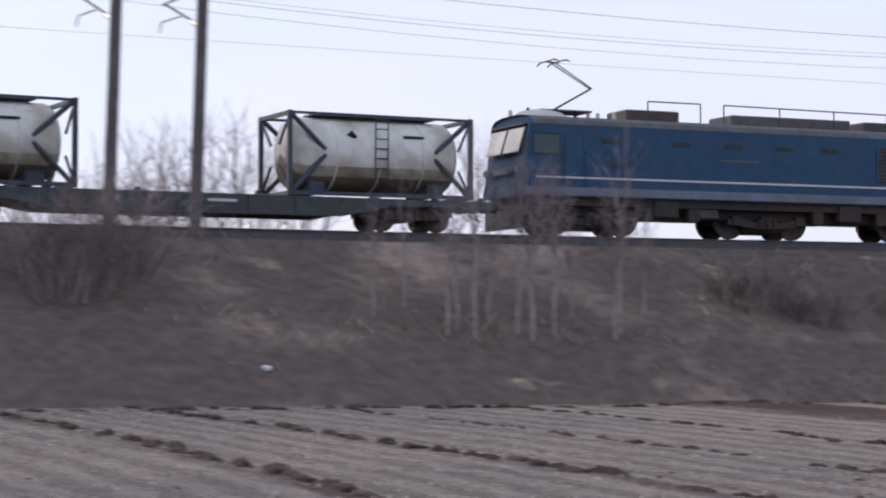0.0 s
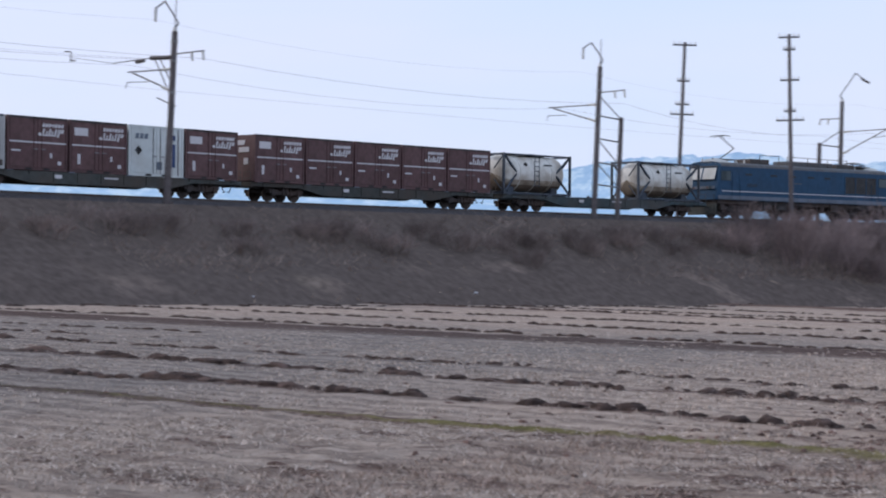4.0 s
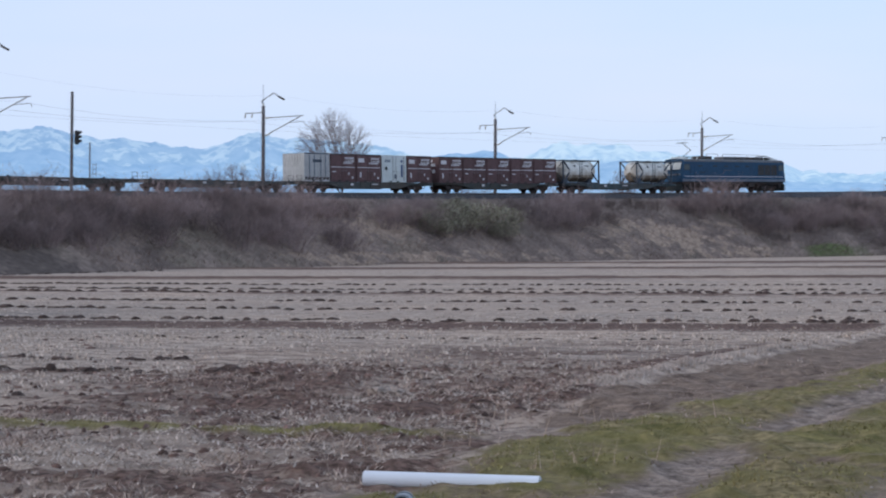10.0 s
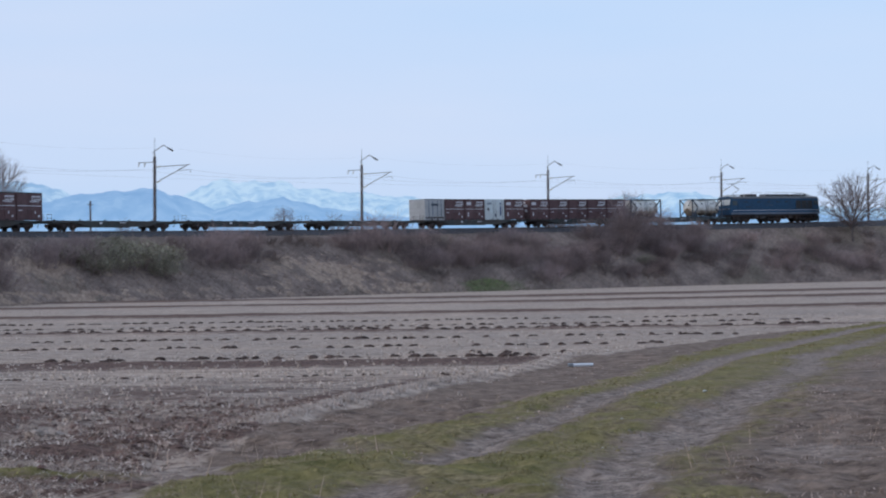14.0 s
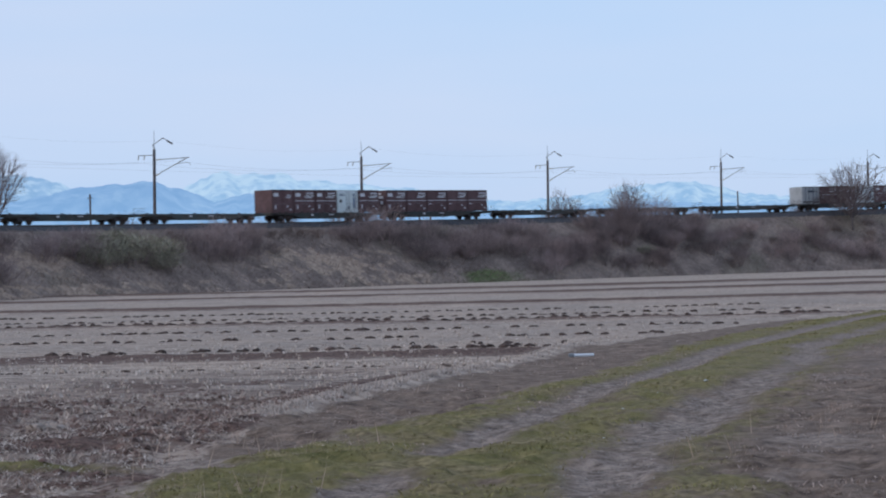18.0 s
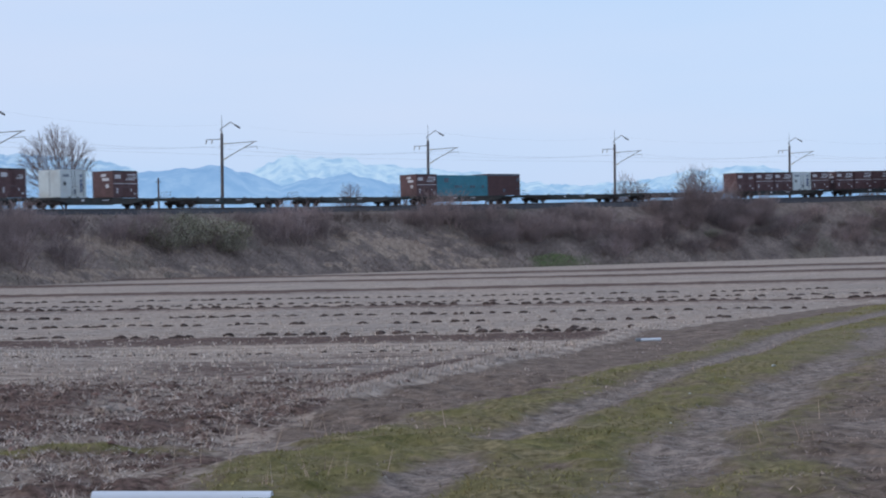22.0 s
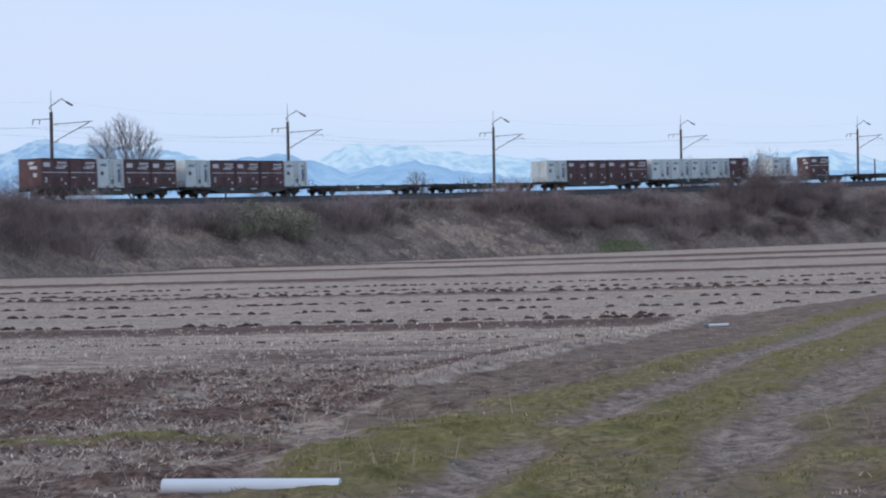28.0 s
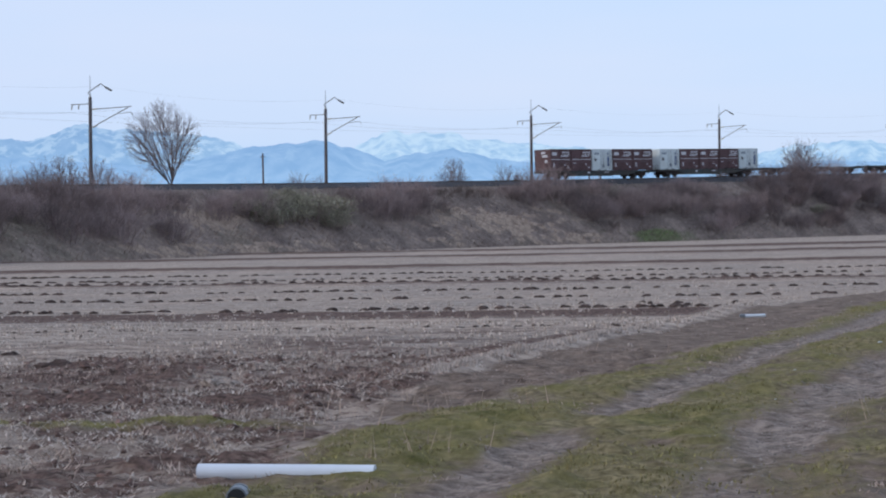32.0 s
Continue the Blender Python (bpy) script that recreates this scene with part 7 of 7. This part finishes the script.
r2 = random.Random(12)
for s in np.arange(58, 106, 1.7):                      # the big thicket
    plant(r2.choice((0, 0, 1, 2)), s + r2.uniform(-1, 1), r2.uniform(5.8, 10.8), r2.uniform(0.75, 1.05))
for s in np.arange(60, 100, 3.2):
    plant(r2.choice((2, 0)), s + r2.uniform(-1, 1), r2.uniform(5.2, 7.5), r2.uniform(0.7, 0.9))
for s, lat, k, sc in ((112, 6, 1, 0.8), (108, 6.5, 1, 1.0), (116, 7.5, 1, 0.9), (119, 7, 1, 1.0), (121.5, 8, 1, 1.0), (123, 6.5, 0, 0.8), (139, 6.0, 1, 0.9), (143, 7.0, 0, 0.95), (146, 6.2, 0, 1.0), (149, 7.2, 1, 1.0), (157, 4.8, 3, 0.9), (161, 4.6, 3, 1.0), (164, 4.8, 3, 0.9),
                      (170, 6.5, 0, 0.9), (173, 5.6, 2, 0.95), (175.5, 6.0, 2, 1.05), (178, 7.0, 0, 1.0), (181, 8, 1, 0.9), (186, 7, 1, 1.0), (190, 8.0, 1, 0.9), (194, 7.2, 0, 0.9), (199, 8.5, 1, 1.0), (203, 7.0, 0, 1.0), (141, 8.0, 1, 1.0), (145, 8.2, 0, 0.9), (151, 6.0, 0, 0.9), (153, 7, 3, 1.0), (168, 5.5, 1, 0.8), (206, 8.8, 1, 1.0), (210, 9.0, 1, 1.0), (184, 5.5, 0, 0.8), (196, 5.5, 1, 0.9), (201, 5.2, 0, 0.8),
                      (-36, 7.0, 0, 0.9), (-34, 6.0, 2, 0.7), (-13, 8.0, 3, 0.8), (16, 6.5, 3, 0.8), (21, 7.5, 3, 0.9), (27, 7.0, 3, 0.9), (33, 6.5, 3, 0.8), (38, 7.5, 3, 0.7), (43, 6.0, 3, 1.0), (47, 7.5, 3, 0.8), (51, 6.0, 3, 1.0), (54, 6.5, 1, 0.8),
                      (4, 6.0, 3, 0.7), (-6, 7.0, 3, 0.8), (10, 8.0, 3, 0.7), (31, 9.0, 3, 0.8), (57, 5.0, 0, 0.8)):
    plant(k, s, lat, sc)
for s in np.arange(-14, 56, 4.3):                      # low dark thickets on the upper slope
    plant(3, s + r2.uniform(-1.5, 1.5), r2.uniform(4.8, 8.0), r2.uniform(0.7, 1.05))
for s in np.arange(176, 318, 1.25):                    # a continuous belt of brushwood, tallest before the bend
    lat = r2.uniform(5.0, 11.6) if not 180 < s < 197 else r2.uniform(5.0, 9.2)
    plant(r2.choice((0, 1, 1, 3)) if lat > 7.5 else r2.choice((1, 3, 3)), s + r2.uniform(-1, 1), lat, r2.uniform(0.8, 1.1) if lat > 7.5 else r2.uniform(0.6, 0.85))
for s in np.arange(215, 241, 1.3):
    plant(r2.choice((0, 2, 0)), s + r2.uniform(-1, 1), r2.uniform(4.8, 7.5), r2.uniform(0.85, 1.15) * (1.1 if 220 < s < 232 else 0.85))
for i, (s, lat, sc) in enumerate(((124.5, 7.4, 1.0), (120.8, 7.6, 0.9), (122.6, 8.8, 0.95), (127.0, 8.4, 1.1), (129.5, 7.8, 1.2), (132.2, 8.4, 1.15), (134.6, 7.6, 1.0), (129, 6.2, 1.0), (132, 9.6, 0.8), (223, 9, 0.6))):
    ob = GREEN if i == 0 else copy_thing(GREEN, Matrix())
    on_bank(ob, s, lat, 70 * i, sc)

# slender pale saplings on the bank
SAP = [tree("sapling", 60 + i, h, h * 0.4, "slender leafless pale-barked sapling on the bank", (1.0, 1.0, h * 0.33), 105, 0.0, M_BIRCH, M_FARTWIG, "tree", "saplings", 0.0068, 0.25, 0.05) for i, h in enumerate((6.2, 5.4, 6.8))]
for i, (s, lat) in enumerate(((-25.9, 9.1), (-25.5, 8.8), (-25.2, 9.4), (-24.6, 8.2), (-24.3, 8.6), (-23.9, 9.4), (-23.6, 9.7), (-23.4, 9.2), (-22.8, 9.5), (-22.5, 9.0), (-20.7, 9.4), (-20.4, 9.1), (-27.6, 8.0), (-21.4, 8.0), (-26.4, 7.4), (-19.2, 8.4))):
    ob = SAP[i] if i < 3 else copy_thing(SAP[i % 3], Matrix())
    on_bank(ob, s, lat, 67 * i, 0.76 + 0.06 * (i % 4) if i < 12 else 0.6)

# trees behind the line and beside the path
def put_tree(ob, az, dist, turn=0.0, scale=1.0):
    x, y, z = polar(az, dist)
    ob.matrix_basis = pose(x, y, 0, 0, 0, turn) @ Matrix.Scale(scale, 4)


put_tree(tree("bare_tree", 83, 16.9, 6.9, "spreading leafless tree with a rounded dome of twigs behind the railway", (4.6, 4.2, 4.2), 3800, -1.1, twig=M_CROWN, twig_r=0.0082, hollow=0.3, limbs=9, trunk_r=0.22, lobes=0.07), -10.5, 214)
BACK = [tree("bare_tree", 90 + i, h, f, "small leafless tree behind the railway embankment", (2.9, 2.9, h * 0.34), 2200, group="trees behind the line", twig_r=0.0115, hollow=0.1, limbs=9) for i, (h, f) in enumerate(((12.0, 6.2), (10.5, 5.0)))]
BACK.append(tree("bare_tree", 93, 11.0, 3.0, "thin leafless sapling tree behind the railway embankment", (2.6, 2.6, 3.9), 420, group="trees behind the line", twig=M_TWIG, twig_r=0.010, hollow=0.15, limbs=8))
first_use = [True, True, True]
for az, dist, k, sc, turn in ((15.6, 330, 1, 1.45, 40), (6.0, 306, 1, 1.32, 200), (5.6, 310, 1, 1.12, 120), (7.9, 312, 1, 1.42, 60), (-2.3, 268, 0, 1.03, 160), (-0.65, 280, 1, 1.08, 230), (-0.3, 284, 1, 1.0, 20),
                              (-13.6, 202, 0, 0.90, 30), (-14.3, 206, 1, 0.98, 90), (-12.6, 200, 1, 0.95, 250), (-11.9, 204, 1, 0.80, 10), (-15.0, 204, 1, 0.78, 200), (-6.9, 238, 1, 0.9, 300), (-6.4, 240, 1, 0.86, 30), (16.5, 330, 0, 1.3, 77), (12.9, 322, 1, 1.2, 5),
                              (-63.3, 92, 2, 0.98, 30), (-64.2, 93, 2, 0.94, 100), (-62.2, 92, 2, 0.98, 170), (-61.0, 93, 2, 0.92, 260), (-65.2, 94, 2, 0.92, 330)):
    ob = BACK[k] if first_use[k] else copy_thing(BACK[k], Matrix())
    first_use[k] = False
    put_tree(ob, az, dist, turn, sc)
bush = tree("bank_tree", 85, 9.2, 1.2, "broad leafless bushy tree on the railway bank", (5.4, 4.4, 4.2), 2200, twig_r=0.014, hollow=0.1, limbs=12, trunk_r=0.14)
on_bank(bush, 271.0, 6.0, 30, 1.16)
thin = tree("bank_tree", 88, 6.8, 1.0, "thin leafless small tree among brushwood on the bank", (2.7, 2.3, 3.0), 650, twig=M_FARTWIG, twig_r=0.012, hollow=0.2, limbs=9, trunk_r=0.08)
on_bank(thin, 224.0, 5.0, 50)
put_tree(tree("roadside_tree", 97, 12.5, 3.0, "tall leafless tree beside the field track", (2.9, 2.9, 4.6), 700, twig_r=0.013, hollow=0.2, limbs=6), 18.6, 68, 15)

# a pale mound of matted straw in the churned corner
mound = thing("straw_mound", "low pale mound of matted straw on churned soil", "straw heap")
bm = bmesh.new()
bmesh.ops.create_icosphere(bm, subdivisions=3, radius=1.0)
rr = random.Random(8)
for v in bm.verts:
    k = 1 + 0.18 * math.sin(7 * v.co.x + 3 * v.co.y) + rr.uniform(-0.08, 0.08)
    v.co = Vector((v.co.x * 0.18 * k, v.co.y * 0.16 * k, v.co.z * 0.075 * k))
part("matted_straw", bm, M_MATTED, mound)
mound.matrix_basis = pose(-2.93, 17.9, 0.04, 0, 0, 12)

# pipes and litter by the path
pipe = thing("plastic_pipe", "white plastic irrigation pipe lying at the field's edge", "pipe")
bm = rod((-0.52, 0, 0), (0.52, 0, 0), 0.047, None, 20)
part("tube", bm, M_PIPE, pipe, smooth=False)
# grey disc on the closed end stands for the shade inside the pipe
part("tube_mouth", rod((-0.525, 0, 0), (-0.519, 0, 0), 0.038, None, 16), M_PIPEGREY, pipe)
pipe.matrix_basis = pose(-1.435, 11.03, 0.056, 0, 0.5, -8)
elbow = thing("drain_outlet", "short grey ribbed drain socket under the pipe", "drain pipe")
bm = bmesh.new()
add_rod(bm, (-0.16, 0, 0), (0.12, 0, 0), 0.056, None, 20)
add_rod(bm, (-0.13, 0, 0), (-0.08, 0, 0), 0.062, None, 16)
part("socket", bm, M_PIPEGREY, elbow)
# black disc over the solid socket stands for the shade within it
part("socket_mouth", rod((0.121, 0, 0), (0.126, 0, 0), 0.047, None, 18), M_BLACK, elbow)
elbow.matrix_basis = pose(-1.58, 10.16, 0.040, 0, -4, 275)
for i, (x, y, l) in enumerate(((3.25, 28.8, 0.3), (8.4, 29.2, 0.3))):
    sheet = thing("pale_pipe_end", "short white pipe piece lying in the grass", "pipe")
    part("tube", rod((-l / 2, 0, 0), (l / 2, 0, 0), 0.024, None, 12), M_PIPE, sheet)
    part("grey_collar", box(-l / 2 - 0.08, -l / 2, -0.03, 0.03, -0.02, 0.03, 0.01), M_PIPEGREY, sheet)
    sheet.matrix_basis = pose(x, y, 0.09, 0, 0, 6)
for s, lat, w in ((-32.1, 11.2, 0.24), (-9.5, 11.8, 0.16), (23.0, 12.0, 0.18), (6.0, 12.2, 0.15)):
    bag = thing("litter_bag", "small crumpled white plastic litter on the bank", "litter", "litter")
    bm = bmesh.new()
    bmesh.ops.create_icosphere(bm, subdivisions=2, radius=w / 2)
    rr = random.Random(int(s * 10))
    for v in bm.verts:
        v.co *= rr.uniform(0.7, 1.15)
        v.co.z *= 0.7
    part("crumpled_sheet", bm, M_PIPE, bag)
    on_bank(bag, s, lat, 20)
    bag.location.z += w * 0.25

for x, y, w in ((3.75, 21.35, 0.07), (1.83, 14.99, 0.028), (2.32, 17.55, 0.034), (2.98, 19.82, 0.026)):
    scrap = thing("paper_scrap", "tiny pale scrap lying on the gravel track", "litter", "litter")
    bm = bmesh.new()
    bmesh.ops.create_icosphere(bm, subdivisions=1, radius=w / 2)
    for k, v in enumerate(bm.verts):
        v.co *= 0.75 + 0.25 * math.sin(2.3 * k)
        v.co.z *= 0.45
    part("crumpled_sheet", bm, M_PALE, scrap)
    scrap.matrix_basis = pose(x, y, float(ground_zones(np.array([x]), np.array([y]))[0][0]) + w * 0.12, 0, 0, 40)


motions()
